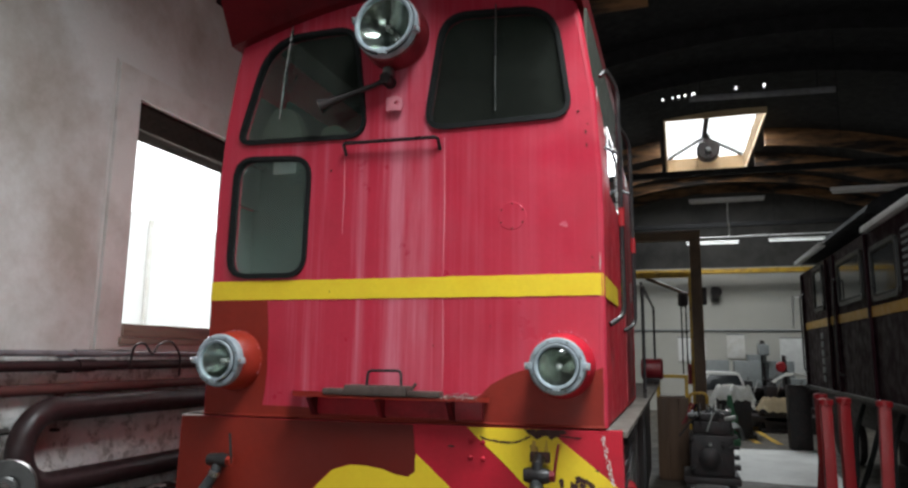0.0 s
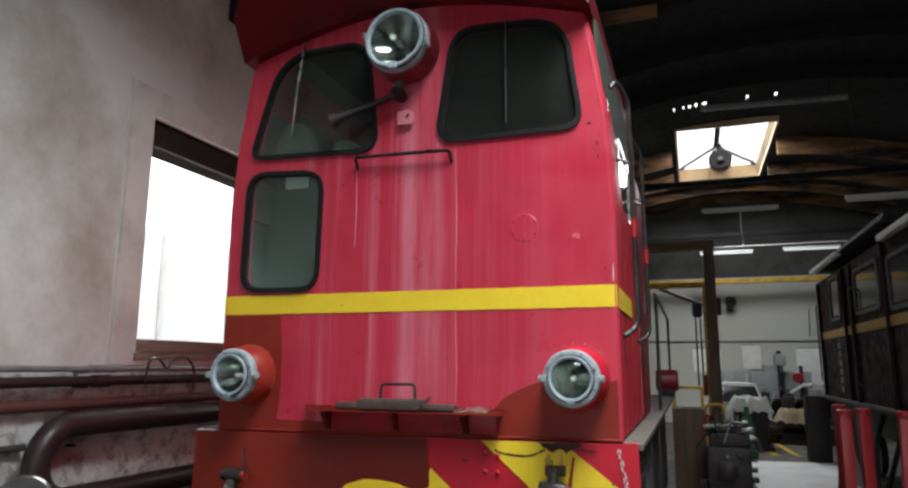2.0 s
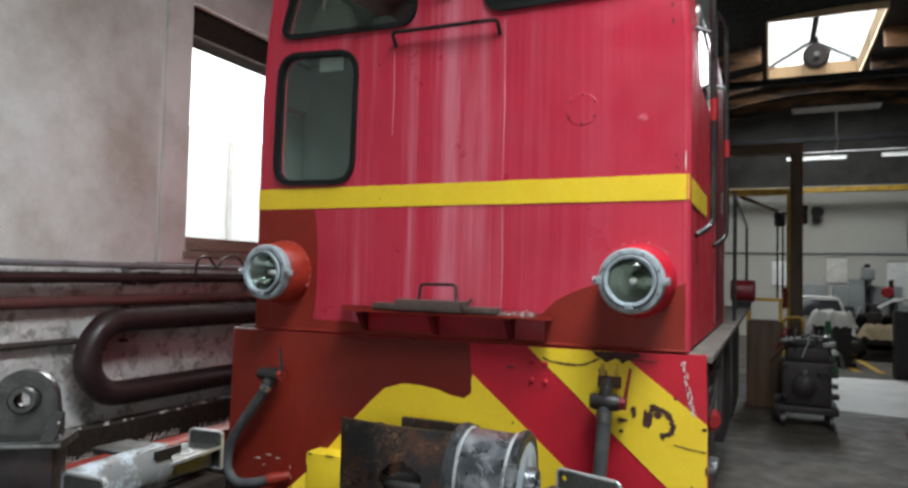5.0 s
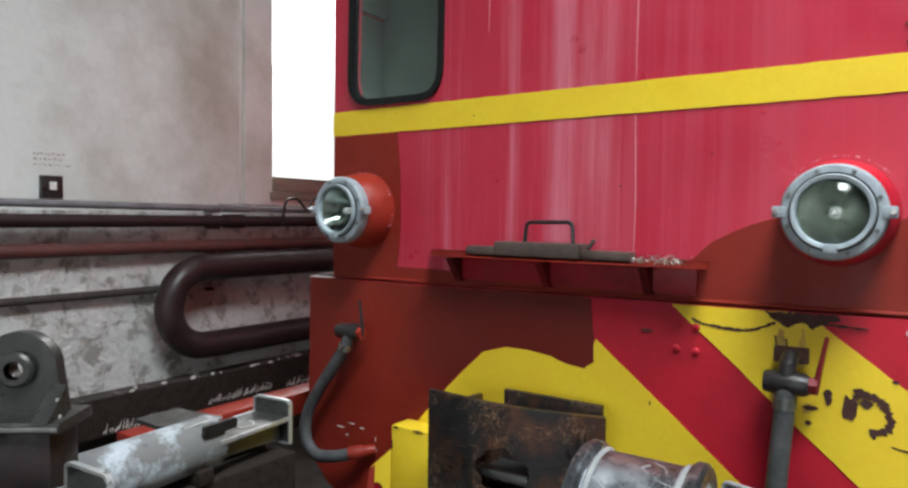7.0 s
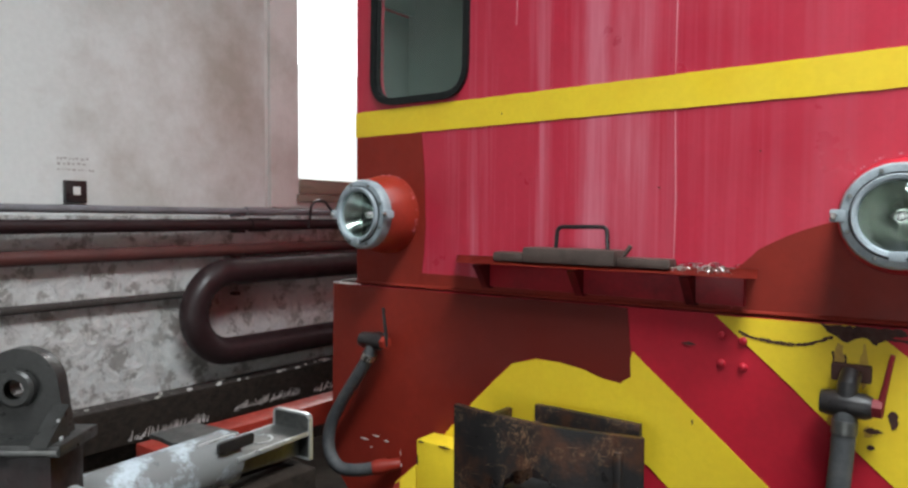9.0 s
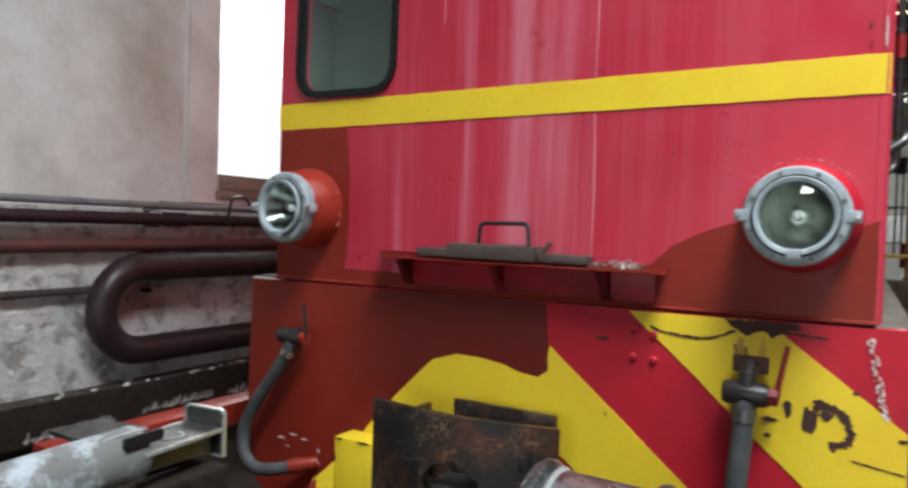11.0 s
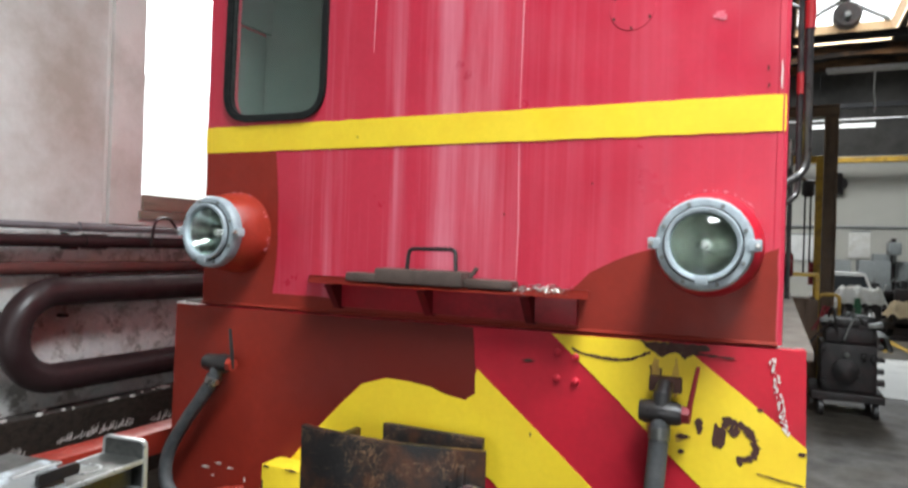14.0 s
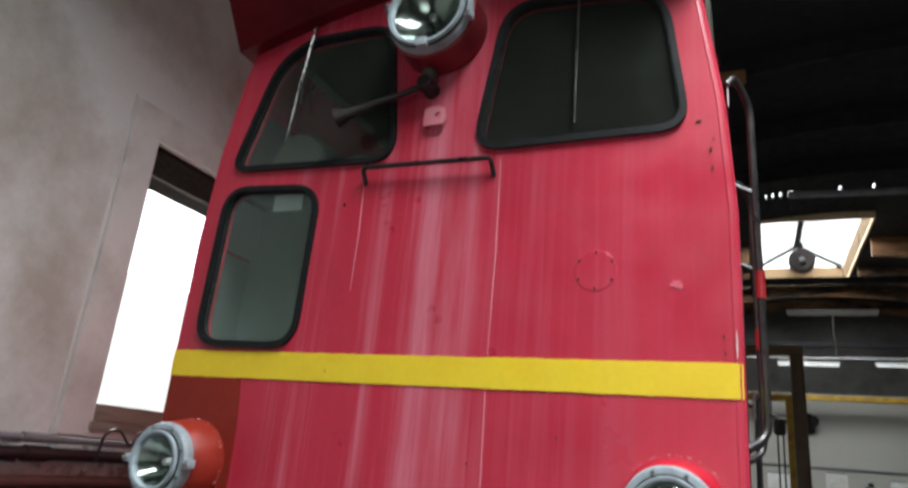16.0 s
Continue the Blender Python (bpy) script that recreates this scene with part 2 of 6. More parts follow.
PIPE_RED = surf("faded_maroon_pipe_paint", (0.105, 0.035, 0.030), 0.5, stain=(0.05, 0.03, 0.03), amount=0.6, scale=5)
CONDUIT = surf("grey_conduit_paint", (0.20, 0.20, 0.215), 0.5, stain=(0.09, 0.08, 0.08), amount=0.7, scale=7)
LEDGE = surf("dark_grimy_ledge", (0.045, 0.036, 0.032), 0.75, stain=(0.50, 0.48, 0.45), amount=0.8, scale=3, stretch=(1, 8, 0.6), bump=0.5, lo=0.60, hi=0.68)
CONCRETE = surf("workshop_concrete", (0.086, 0.072, 0.056), 0.55, stain=(0.036, 0.030, 0.025), amount=0.9, scale=1.7, grain=28, bump=0.35, spread=0.38, lo=0.42, hi=0.66)
BED_DARK = surf("dark_track_bed_floor", (0.028, 0.024, 0.021), 0.6, stain=(0.055, 0.046, 0.038), amount=0.7, scale=2.2, grain=30, bump=0.4, spread=0.35)
CONCRETE_PALE = surf("pale_skylit_concrete", (0.80, 0.79, 0.76), 0.5, stain=(0.36, 0.34, 0.31), amount=0.5, scale=1.3, grain=40, bump=0.1)
NEAR_BLACK = surf("near_black_roof_boards", (0.006, 0.0055, 0.006), 0.9, scale=3)
RIB_WOOD = surf("brown_roof_timber", (0.22, 0.105, 0.042), 0.8, stain=(0.012, 0.008, 0.006), amount=0.97, scale=1.4, stretch=(0.6, 1, 3), bump=0.2, lo=0.40, hi=0.58)
PALE_WOOD = surf("pale_lantern_timber", (0.62, 0.45, 0.27), 0.7, stain=(0.45, 0.30, 0.16), amount=0.6, scale=4, stretch=(6, 1, 0.6))
GABLE = surf("cream_gable_paint", (0.44, 0.43, 0.385), 0.8, stain=(0.36, 0.34, 0.30), amount=0.5, scale=0.6, spread=0.06)
GABLE_DARK = surf("smoke_blackened_brick", (0.085, 0.08, 0.074), 0.9, stain=(0.015, 0.015, 0.015), amount=0.8, scale=0.7)
GANTRY = surf("brown_gantry_steel", (0.13, 0.075, 0.035), 0.55, stain=(0.05, 0.03, 0.02), amount=0.6, scale=3)
MAROON = surf("dark_maroon_coach_paint", (0.020, 0.006, 0.009), 0.5, spec=0.06, stain=(0.012, 0.005, 0.006), amount=0.6, scale=3, bump=0.04)
GOLD = surf("gold_band_paint", (0.50, 0.28, 0.03), 0.45, scale=4)
WHITE = surf("white_paint", (0.72, 0.72, 0.70), 0.5, stain=(0.45, 0.45, 0.42), amount=0.5, scale=4)
WHITE_RENDER = surf("fresh_white_render", (0.88, 0.88, 0.87), 0.7, stain=(0.78, 0.78, 0.76), amount=0.5, scale=1.0, spread=0.04)
JACKRED = surf("red_jack_paint", (0.26, 0.010, 0.014), 0.4, stain=(0.2, 0.01, 0.012), amount=0.6, scale=4)
GREEN = surf("green_machine_paint", (0.03, 0.13, 0.06), 0.5, scale=6)
GREYCAB = surf("grey_cabinet_paint", (0.20, 0.215, 0.215), 0.5, stain=(0.1, 0.1, 0.1), amount=0.5, scale=3)
GREASY = surf("greasy_black_machine", (0.010, 0.008, 0.008), 0.55, stain=(0.04, 0.012, 0.012), amount=0.6, scale=9, bump=0.3)
TARP = surf("dirty_white_tarpaulin", (0.66, 0.65, 0.62), 0.7, stain=(0.42, 0.38, 0.3), amount=0.6, scale=5)
TARP_TAN = surf("tan_canvas", (0.48, 0.38, 0.24), 0.8, stain=(0.25, 0.18, 0.1), amount=0.6, scale=5)


def peeling_wall():
    """Thick whitewash that flakes off grey and brown render, with curled white rims and dark pits."""
    m = surf("peeling_whitewash", (0.84, 0.84, 0.82), 0.85, stain=(0.41, 0.385, 0.355), amount=0.9, scale=6.0, grain=26, bump=0.5, spread=0.16, lo=0.50, hi=0.56)
    n, l = links(m)
    b = n["Principled BSDF"]
    old = b.inputs["Base Color"].links[0].from_socket
    rim = ramp(m, noise_of(m, 10, 8, 0.68, distortion=0.9), [(0.50, (0, 0, 0)), (0.525, (0.95,) * 3), (0.56, (0.25,) * 3), (0.64, (0.9,) * 3)])
    pit = ramp(m, noise_of(m, 13, 7, 0.7, (1, 1, 1.4), 1.1), [(0.29, (0.85,) * 3), (0.36, (0, 0, 0))])
    brown = ramp(m, noise_of(m, 3.1, 4, 0.6), [(0.60, (0, 0, 0)), (0.72, (0.55,) * 3)])
    col = mixed(m, brown, mixed(m, rim, old, (0.90, 0.88, 0.85)), (0.30, 0.22, 0.15))
    l.new(mixed(m, pit, col, (0.16, 0.13, 0.11)), b.inputs["Base Color"])
    bp = b.inputs["Normal"].links[0].from_node
    l.new(noise_of(m, 10, 8, 0.68, distortion=0.9), bp.inputs["Height"])
    bp.inputs["Distance"].default_value = 0.10
    bp.inputs["Strength"].default_value = 0.9
    return m


def burnt_plate():
    """Fire-blackened steel with tan rust patches, broken up by fine scratches."""
    m = surf("burnt_rusty_steel", (0.020, 0.018, 0.018), 0.42, 0.35, stain=(0.10, 0.038, 0.018), amount=0.8, scale=5, grain=60, bump=0.35, lo=0.48, hi=0.62)
    n, l = links(m)
    b = n["Principled BSDF"]
    old = b.inputs["Base Color"].links[0].from_socket
    patch = ramp(m, noise_of(m, 4.2, 4, 0.6), [(0.49, (0, 0, 0)), (0.62, (1, 1, 1))])
    fleck = ramp(m, noise_of(m, 75, 6, 0.8, (1, 1, 0.55), 1.2), [(0.51, (0, 0, 0)), (0.60, (0.85, 0.85, 0.85))])
    scratch = ramp(m, noise_of(m, 26, 4, 0.6, (0.5, 1, 9)), [(0.66, (0, 0, 0)), (0.71, (0.6, 0.6, 0.6))])
    f = n.new("ShaderNodeMath")
    f.operation = "MULTIPLY"
    l.new(patch, f.inputs[0]), l.new(fleck, f.inputs[1])
    rusty = mixed(m, f.outputs[0], old, (0.40, 0.235, 0.13))
    l.new(mixed(m, scratch, rusty, (0.40, 0.24, 0.14)), b.inputs["Base Color"])
    return m


def shelf_shaded_primer():
    """Red oxide primer; a darker coat towards the headstock's middle also carries the shelf's shadow."""
    m = surf("shelf_shaded_oxide_primer", (0.245, 0.023, 0.013), 0.45, spec=0.3, stain=(0.19, 0.017, 0.010), amount=0.6, scale=2.2, grain=40, bump=0.06, spread=0.12)
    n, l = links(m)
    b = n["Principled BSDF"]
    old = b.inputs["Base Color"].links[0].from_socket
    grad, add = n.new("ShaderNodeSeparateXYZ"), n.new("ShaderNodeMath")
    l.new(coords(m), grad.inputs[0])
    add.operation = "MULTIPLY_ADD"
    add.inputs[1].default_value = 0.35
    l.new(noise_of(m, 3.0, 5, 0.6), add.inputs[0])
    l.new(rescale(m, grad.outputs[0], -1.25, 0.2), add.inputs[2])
    # darker coat with the shelf's cast shadow put into its colour
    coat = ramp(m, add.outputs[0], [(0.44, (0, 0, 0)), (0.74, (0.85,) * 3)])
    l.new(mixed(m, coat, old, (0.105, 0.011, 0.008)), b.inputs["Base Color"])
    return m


PRIMER_SHADED = shelf_shaded_primer()
PEEL = peeling_wall()
BURNT = burnt_plate()

TUBE_ON = bpy.data.materials.new("fluorescent_tube_glow")
TUBE_ON.use_nodes = True
TUBE_ON.node_tree.nodes["Principled BSDF"].inputs["Emission Color"].default_value = (0.95, 1.0, 0.97, 1)
TUBE_ON.node_tree.nodes["Principled BSDF"].inputs["Emission Strength"].default_value = TUBES

# ---- mesh helpers ----
base_of = {}


def thing(name, at, label, category, group="", kind=""):
    """An Empty at a thing's base, to which its parts belong."""
    ob = new(name)
    ob.location = at
    ob.empty_display_size = 0.1
    base_of[ob.name] = Vector(at)
    return tagged(ob, label, category, group, kind)


def mesh_of(name, bm, material, shift=None, smooth=True):
    bmesh.ops.recalc_face_normals(bm, faces=bm.faces)
    if smooth:
        for f in bm.faces:
            f.smooth = True
        for e in bm.edges:
            e.smooth = len(e.link_faces) == 2 and e.calc_face_angle(0) < 0.6
    if shift is not None:
        bmesh.ops.translate(bm, verts=bm.verts, vec=-shift)
    me = bpy.data.meshes.new(name)
    bm.to_mesh(me)
    bm.free()
    for m in material if isinstance(material, (list, tuple)) else (material,):
        me.materials.append(m)
    return me


def part(name, bm, material, parent, label="", smooth=True):
    """One mesh object under a thing or a part; the bmesh is in world metres."""
    at = base_of[parent.name]
    ob = new(name, mesh_of(name, bm, material, at, smooth))
    ob.parent = parent
    base_of[ob.name] = at
    return tagged(ob, label)


def solid(name, bm, material, label, category, kind="", group="", smooth=True):
    """A top-level thing of one mesh, built in world metres."""
    ob = new(name, mesh_of(name, bm, material, None, smooth))
    base_of[ob.name] = Vector((0, 0, 0))
    return tagged(ob, label, category, group, kind)


def box(bm, a, b, bevel=0.0, turn=None):
    """A block between two corners, with its edges rounded; turn: a matrix round its middle."""
    a, b = Vector(a), Vector(b)
    r = bmesh.ops.create_cube(bm, size=1, matrix=Matrix.Translation((a + b) / 2) @ (turn or Matrix()) @ Matrix.Diagonal((*(b - a), 1)))
    if bevel:
        es = list({e for v in r["verts"] for e in v.link_edges})
        bmesh.ops.bevel(bm, geom=es, offset=bevel, segments=2, profile=0.6, affect="EDGES")
    return bm


def boxed(a, b, bevel=0.0, turn=None):
    return box(bmesh.new(), a, b, bevel, turn)


def smooth_path(pts, steps=6):
    p = [Vector(q) for q in pts]
    out = []
    for i in range(len(p) - 1):
        a, b, c, d = p[max(i - 1, 0)], p[i], p[i + 1], p[min(i + 2, len(p) - 1)]
        for k in range(steps):
            t = k / steps
            out.append(0.5 * (2 * b + (c - a) * t + (2 * a - 5 * b + 4 * c - d) * t * t + (3 * b - a - 3 * c + d) * t ** 3))
    return out + [p[-1]]


def tube(bm, pts, r, n=12, cap=True):
    """A round bar along points; r: one radius, or one for each point."""
    pts = [Vector(p) for p in pts]
    rs = r if isinstance(r, (list, tuple)) else [r] * len(pts)
    rings, side = [], None
    for i, p in enumerate(pts):
        way = (pts[min(i + 1, len(pts) - 1)] - pts[max(i - 1, 0)]).normalized()
        if side is None:
            side = way.orthogonal().normalized()
        side = (side - way * side.dot(way)).normalized()
        up = way.cross(side)
        rings.append([bm.verts.new(p + rs[i] * (side * math.cos(2 * math.pi * k / n) + up * math.sin(2 * math.pi * k / n))) for k in range(n)])
    for a, b in zip(rings, rings[1:]):
        for k in range(n):
            bm.faces.new((a[k], a[(k + 1) % n], b[(k + 1) % n], b[k]))
    if cap:
        bm.faces.new(rings[0]), bm.faces.new(rings[-1])
    return bm


def tubed(pts, r, n=12):
    return tube(bmesh.new(), pts, r, n)


def bend(pts, radius, steps=6):
    """A path with its corners rounded."""
    p = [Vector(q) for q in pts]
    out = [p[0]]
    for a, b, c in zip(p, p[1:], p[2:]):
        u, v = (a - b).normalized(), (c - b).normalized()
        s, e = b + u * min(radius, (a - b).length / 2), b + v * min(radius, (c - b).length / 2)
        for k in range(steps + 1):
            t = k / steps
            out.append(s * (1 - t) ** 2 + b * 2 * t * (1 - t) + e * t * t)
    return out + [p[-1]]


def lathe(bm, profile, at, way, n=40):
    """A turned form: rows of (radius, distance along way from at)."""
    at, way = Vector(at), Vector(way).normalized()
    side = way.orthogonal().normalized()
    up = way.cross(side)
    rings = []
    for r, h in profile:
        if r < 1e-5:
            rings.append([bm.verts.new(at + way * h)])
        else:
            rings.append([bm.verts.new(at + way * h + r * (side * math.cos(2 * math.pi * k / n) + up * math.sin(2 * math.pi * k / n))) for k in range(n)])
    for a, b in zip(rings, rings[1:]):
        for k in range(n):
            va, vb = [a[k % len(a)], a[(k + 1) % n % len(a)]], [b[(k + 1) % n % len(b)], b[k % len(b)]]
            vs = list(dict.fromkeys(va + vb))
            if len(vs) > 2:
                bm.faces.new(vs)
    return bm


def turned(profile, at, way, n=40):
    return lathe(bmesh.new(), profile, at, way, n)


def rounded(pts, r, n=6):
    """A closed outline in the plane with its corners rounded; r: one radius or one a corner."""
    out = []
    k = len(pts)
    rs = r if isinstance(r, (list, tuple)) else [r] * k
    for i in range(k):
        a, b, c = (Vector(pts[(i + j) % k]) for j in (-1, 0, 1))
        u, v = (a - b).normalized(), (c - b).normalized()
        s, e = b + u * rs[i], b + v * rs[i]
        for j in range(n + 1):
            t = j / n
            out.append(tuple(s * (1 - t) ** 2 + b * 2 * t * (1 - t) + e * t * t))
    return out


def slab(outer, holes, y0, y1, place=lambda x, z, y: (x, y, z), bm=None):
    """A plate with holes: outlines in x and z, from depth y0 to y1."""
    bm = bm or bmesh.new()
    edges = []
    for loop in (outer, *holes):
        vs = [bm.verts.new(place(x, z, y0)) for x, z in loop]
        edges += [bm.edges.new((vs[i], vs[(i + 1) % len(vs)])) for i in range(len(vs))]
    faces = [f for f in bmesh.ops.triangle_fill(bm, edges=edges, use_beauty=True)["geom"] if isinstance(f, bmesh.types.BMFace)]
    more = bmesh.ops.extrude_face_region(bm, geom=faces)["geom"]
    shift = Vector(place(0, 0, y1)) - Vector(place(0, 0, y0))
    bmesh.ops.translate(bm, verts=[v for v in more if isinstance(v, bmesh.types.BMVert)], vec=shift)
    return bm


def ragged(pts, size, seed, step=0.02):
    """An outline with uneven edges."""
    rnd = random.Random(seed)
    out = []
    for a, b in zip(pts, pts[1:] + pts[:1]):
        a, b = Vector(a), Vector(b)
        k = max(1, int((b - a).length / step))
        for i in range(k):
            q = a + (b - a) * i / k
            out.append((q.x + rnd.uniform(-size, size), q.y + rnd.uniform(-size, size)))
    return out


def grid_sheet(fn, nu, nv, thick=0.0):
    """A sheet of nu x nv faces from fn(u, v)."""
    bm = bmesh.new()
    vs = [[bm.verts.new(fn(i / nu, j / nv)) for j in range(nv + 1)] for i in range(nu + 1)]
    for i in range(nu):
        for j in range(nv):
            bm.faces.new((vs[i][j], vs[i + 1][j], vs[i + 1][j + 1], vs[i][j + 1]))
    if thick:
        bmesh.ops.solidify(bm, geom=bm.faces[:], thickness=thick)
    return bm


# ---- the hall ----
WEST, EAST, SOUTH, NORTH = -4.11, 7.2, -5.2, 22.5


def roof_z(x):
    return 6.72 - 1.42 * ((x - 1.5) / 5.6) ** 2


solid("floor", boxed((WEST - 0.3, SOUTH - 0.3, -0.2), (EAST + 0.3, NORTH + 0.3, 0)), CONCRETE, "stained grey concrete workshop floor", "floor", "structure")
solid("ground", boxed((-300, -300, -0.5), (300, 300, -0.21)), CONCRETE, "grey yard ground outside the shed", "ground", "structure")
flat_place = lambda x, y, z: (x, y, z)
# pale slab: the skylight's brightness on the floor is put into the colour
solid("pavement", slab(ragged([(0.62, 10.6), (2.10, 10.4), (2.42, 14.2), (1.00, 14.0)], 0.02, 3, 0.3), [], 0, 0.006, flat_place), CONCRETE_PALE, "pale floor slab with skylight brightness in its colour", "floor slab", "structure")
for xa, xb in ((1.50, 1.27), (1.88, 1.70)):
    solid("floor_marking", slab(ragged([(xa - 0.05, 15.0), (xa + 0.07, 15.0), (xb + 0.06, 17.6), (xb - 0.05, 17.6)], 0.006, 5, 0.1), [], 0, 0.005, flat_place), YELLOW_WORN, "worn yellow line painted on the floor", "floor marking", "structure")
for i in range(3):
    x = 1.65 + 0.42 * i
    solid("floor_marking", slab(ragged([(x, 18.0), (x + 0.16, 18.0), (x + 0.30, 20.4), (x + 0.14, 20.4)], 0.01, i, 0.2), [], 0, 0.005, lambda p, q, z: (p, q, z)),
          YELLOW_WORN, "worn yellow painted line on the floor", "floor marking", "structure")

side = lambda y, z, x: (x, y, z)
W_LO, W_HI, Z_LO, Z_HI = 4.525, 6.15, 1.86, 3.72
win_hole = [(W_LO, Z_LO), (W_HI, Z_LO), (W_HI, Z_HI), (W_LO, Z_HI)]
solid("wall_west", slab([(SOUTH, 1.60), (NORTH, 1.60), (NORTH, 6.0), (SOUTH, 6.0)], [win_hole], WEST, WEST - 0.4, side), PLASTER, "cream painted plaster wall with damp stains", "wall", "structure", smooth=False)
low = thing("wall_west_base", (WEST, 3, 0), "rough peeling whitewashed lower wall", "wall", kind="structure")


def rough_wall(u, v):
    y, z = SOUTH + (NORTH - SOUTH) * u, 1.60 * v
    d = 0.025 * noise.noise(Vector((y * 2.3, z * 2.3, 0))) + 0.012 * noise.noise(Vector((y * 9, z * 9, 3)))
    return (WEST + 0.01 + d * (0.3 + v * (1 - v) * 2.4), y, z)


part("render_face", grid_sheet(rough_wall, 420, 26), PEEL, low)
part("wall_core", boxed((WEST - 0.4, SOUTH, 0), (WEST - 0.04, NORTH, 1.598)), PEEL, low)

north_outline = [(WEST - 0.4, 0), (EAST + 0.4, 0), (EAST + 0.4, 4.35), (WEST - 0.4, 4.35)]
solid("wall_north", slab(north_outline, [], NORTH, NORTH + 0.3), GABLE, "cream painted far end wall", "wall", "structure", smooth=False)
arch = [(WEST - 0.4 + (EAST - WEST + 0.8) * k / 24, 0) for k in range(25)]
solid("wall_north_gable", slab([(WEST - 0.4, 4.35)] + [(EAST + 0.4, 4.35)] + [(x, roof_z(x)) for x, _ in reversed(arch)], [], NORTH + 0.002, NORTH + 0.3), GABLE_DARK, "smoke-blackened upper gable wall", "wall", "structure", smooth=False)
solid("wall_east", boxed((EAST, SOUTH, 0), (EAST + 0.3, NORTH, 6.0)), PLASTER, "cream plaster side wall", "wall", "structure")
# unseen end wall, added dark to keep reflections in the cab glass low
solid("wall_south", slab([(WEST - 0.4, 0), (-1.2, 0), (-1.2, 2.8), (2.3, 2.8), (2.3, 0), (EAST + 0.4, 0), (EAST + 0.4, 6.0)] + [(x, roof_z(x)) for x, _ in reversed(arch)][1:-1] + [(WEST - 0.4, 5.2)], [], SOUTH, SOUTH - 0.3), GABLE_DARK, "dark unseen end wall with a wide open shed doorway", "wall", "structure", smooth=False)

SK = (-0.03, 2.00, 14.8, 19.5)
SK_NEAR = (-0.03, 2.10, -0.4, 2.85)
# roof boards: the darkness under the roof is put into their colour
bm = bmesh.new()
cuts_y = [SOUTH - 0.3, SK_NEAR[2], SK_NEAR[3], 13.52, 13.80, SK[2], SK[3], NORTH + 0.3]
cuts_x = sorted({round(WEST - 0.5 + (EAST - WEST + 1.0) * k / 40, 3) for k in range(41)} | {SK[0], SK[1], SK_NEAR[0], SK_NEAR[1]} | set(GAPS))
for y0, y1 in zip(cuts_y, cuts_y[1:]):
    for x0, x1 in zip(cuts_x, cuts_x[1:]):
        xm, ym = (x0 + x1) / 2, (y0 + y1) / 2
        if any(k[0] < xm < k[1] and k[2] < ym < k[3] for k in (SK, SK_NEAR)):
            continue
        if y0 == 13.52 and any(abs(g - x0) < 1e-6 for g in GAPS[::2]):
            continue
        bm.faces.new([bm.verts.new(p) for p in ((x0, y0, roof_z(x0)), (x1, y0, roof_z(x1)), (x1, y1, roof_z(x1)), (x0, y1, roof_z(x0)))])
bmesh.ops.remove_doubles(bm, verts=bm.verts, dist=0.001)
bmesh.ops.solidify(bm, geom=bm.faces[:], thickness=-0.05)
solid("ceiling", bm, NEAR_BLACK, "near-black curved boarded shed roof", "roof", "structure", smooth=False)


def arched_rib(y, deep, wide, material, name, label):
    """A curved roof timber across the hall."""
    xs = [WEST + (EAST - WEST) * k / 32 for k in range(33)]
    loop = [(x, roof_z(x) - 0.01) for x in xs] + [(x, roof_z(x) - deep) for x in reversed(xs)]
    return solid(name, slab(loop, [], y, y + wide), material, label, "roof beam", "structure", smooth=False)


# near ribs in near-black instead of brown: their lack of light is painted
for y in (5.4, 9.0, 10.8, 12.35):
    arched_rib(y, 0.26, 0.10, NEAR_BLACK, "roof_rib", "near-black curved roof rib")
for y in (20.1, 21.4):
    arched_rib(y, 0.26, 0.10, RIB_WOOD, "roof_rib", "brown curved timber roof rib")
solid("roof_plank", boxed((-1.6, 8.94, 6.22), (-0.12, 8.99, 6.40), 0.006), RIB_WOOD, "brown plank nailed to a roof rib", "plank", "structure")
solid("roof_conduit", tubed([(0.43, 12.0, 6.0), (2.65, 12.0, 5.93)], 0.05, 10), CONDUIT, "grey conduit under the roof", "conduit", "structure")
for x in (0.6, 2.4):
    solid("conduit_hanger", tubed([(x, 12.0, 5.96), (x, 12.0, roof_z(x) + 0.01)], 0.01, 6), NEAR_BLACK, "thin black rod that holds the conduit", "hanger", "structure")
for y in (16.2, 18.2):
    for x0, x1 in ((WEST, SK[0] - 0.1), (SK[1] + 0.1, EAST)):
        xs = [x0 + (x1 - x0) * k / 16 for k in range(17)]
        solid("roof_rib", slab([(x, roof_z(x) - 0.01) for x in xs] + [(x, roof_z(x) - 0.40) for x in reversed(xs)], [], y, y + 0.1), RIB_WOOD, "brown curved timber roof rib", "roof beam", "structure", smooth=False)
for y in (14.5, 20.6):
    solid("tie_beam", boxed((WEST, y, 5.28), (EAST, y + 0.12, 5.40), 0.01), NEAR_BLACK, "black steel roof tie beam", "roof beam", "structure")

zb = 6.62


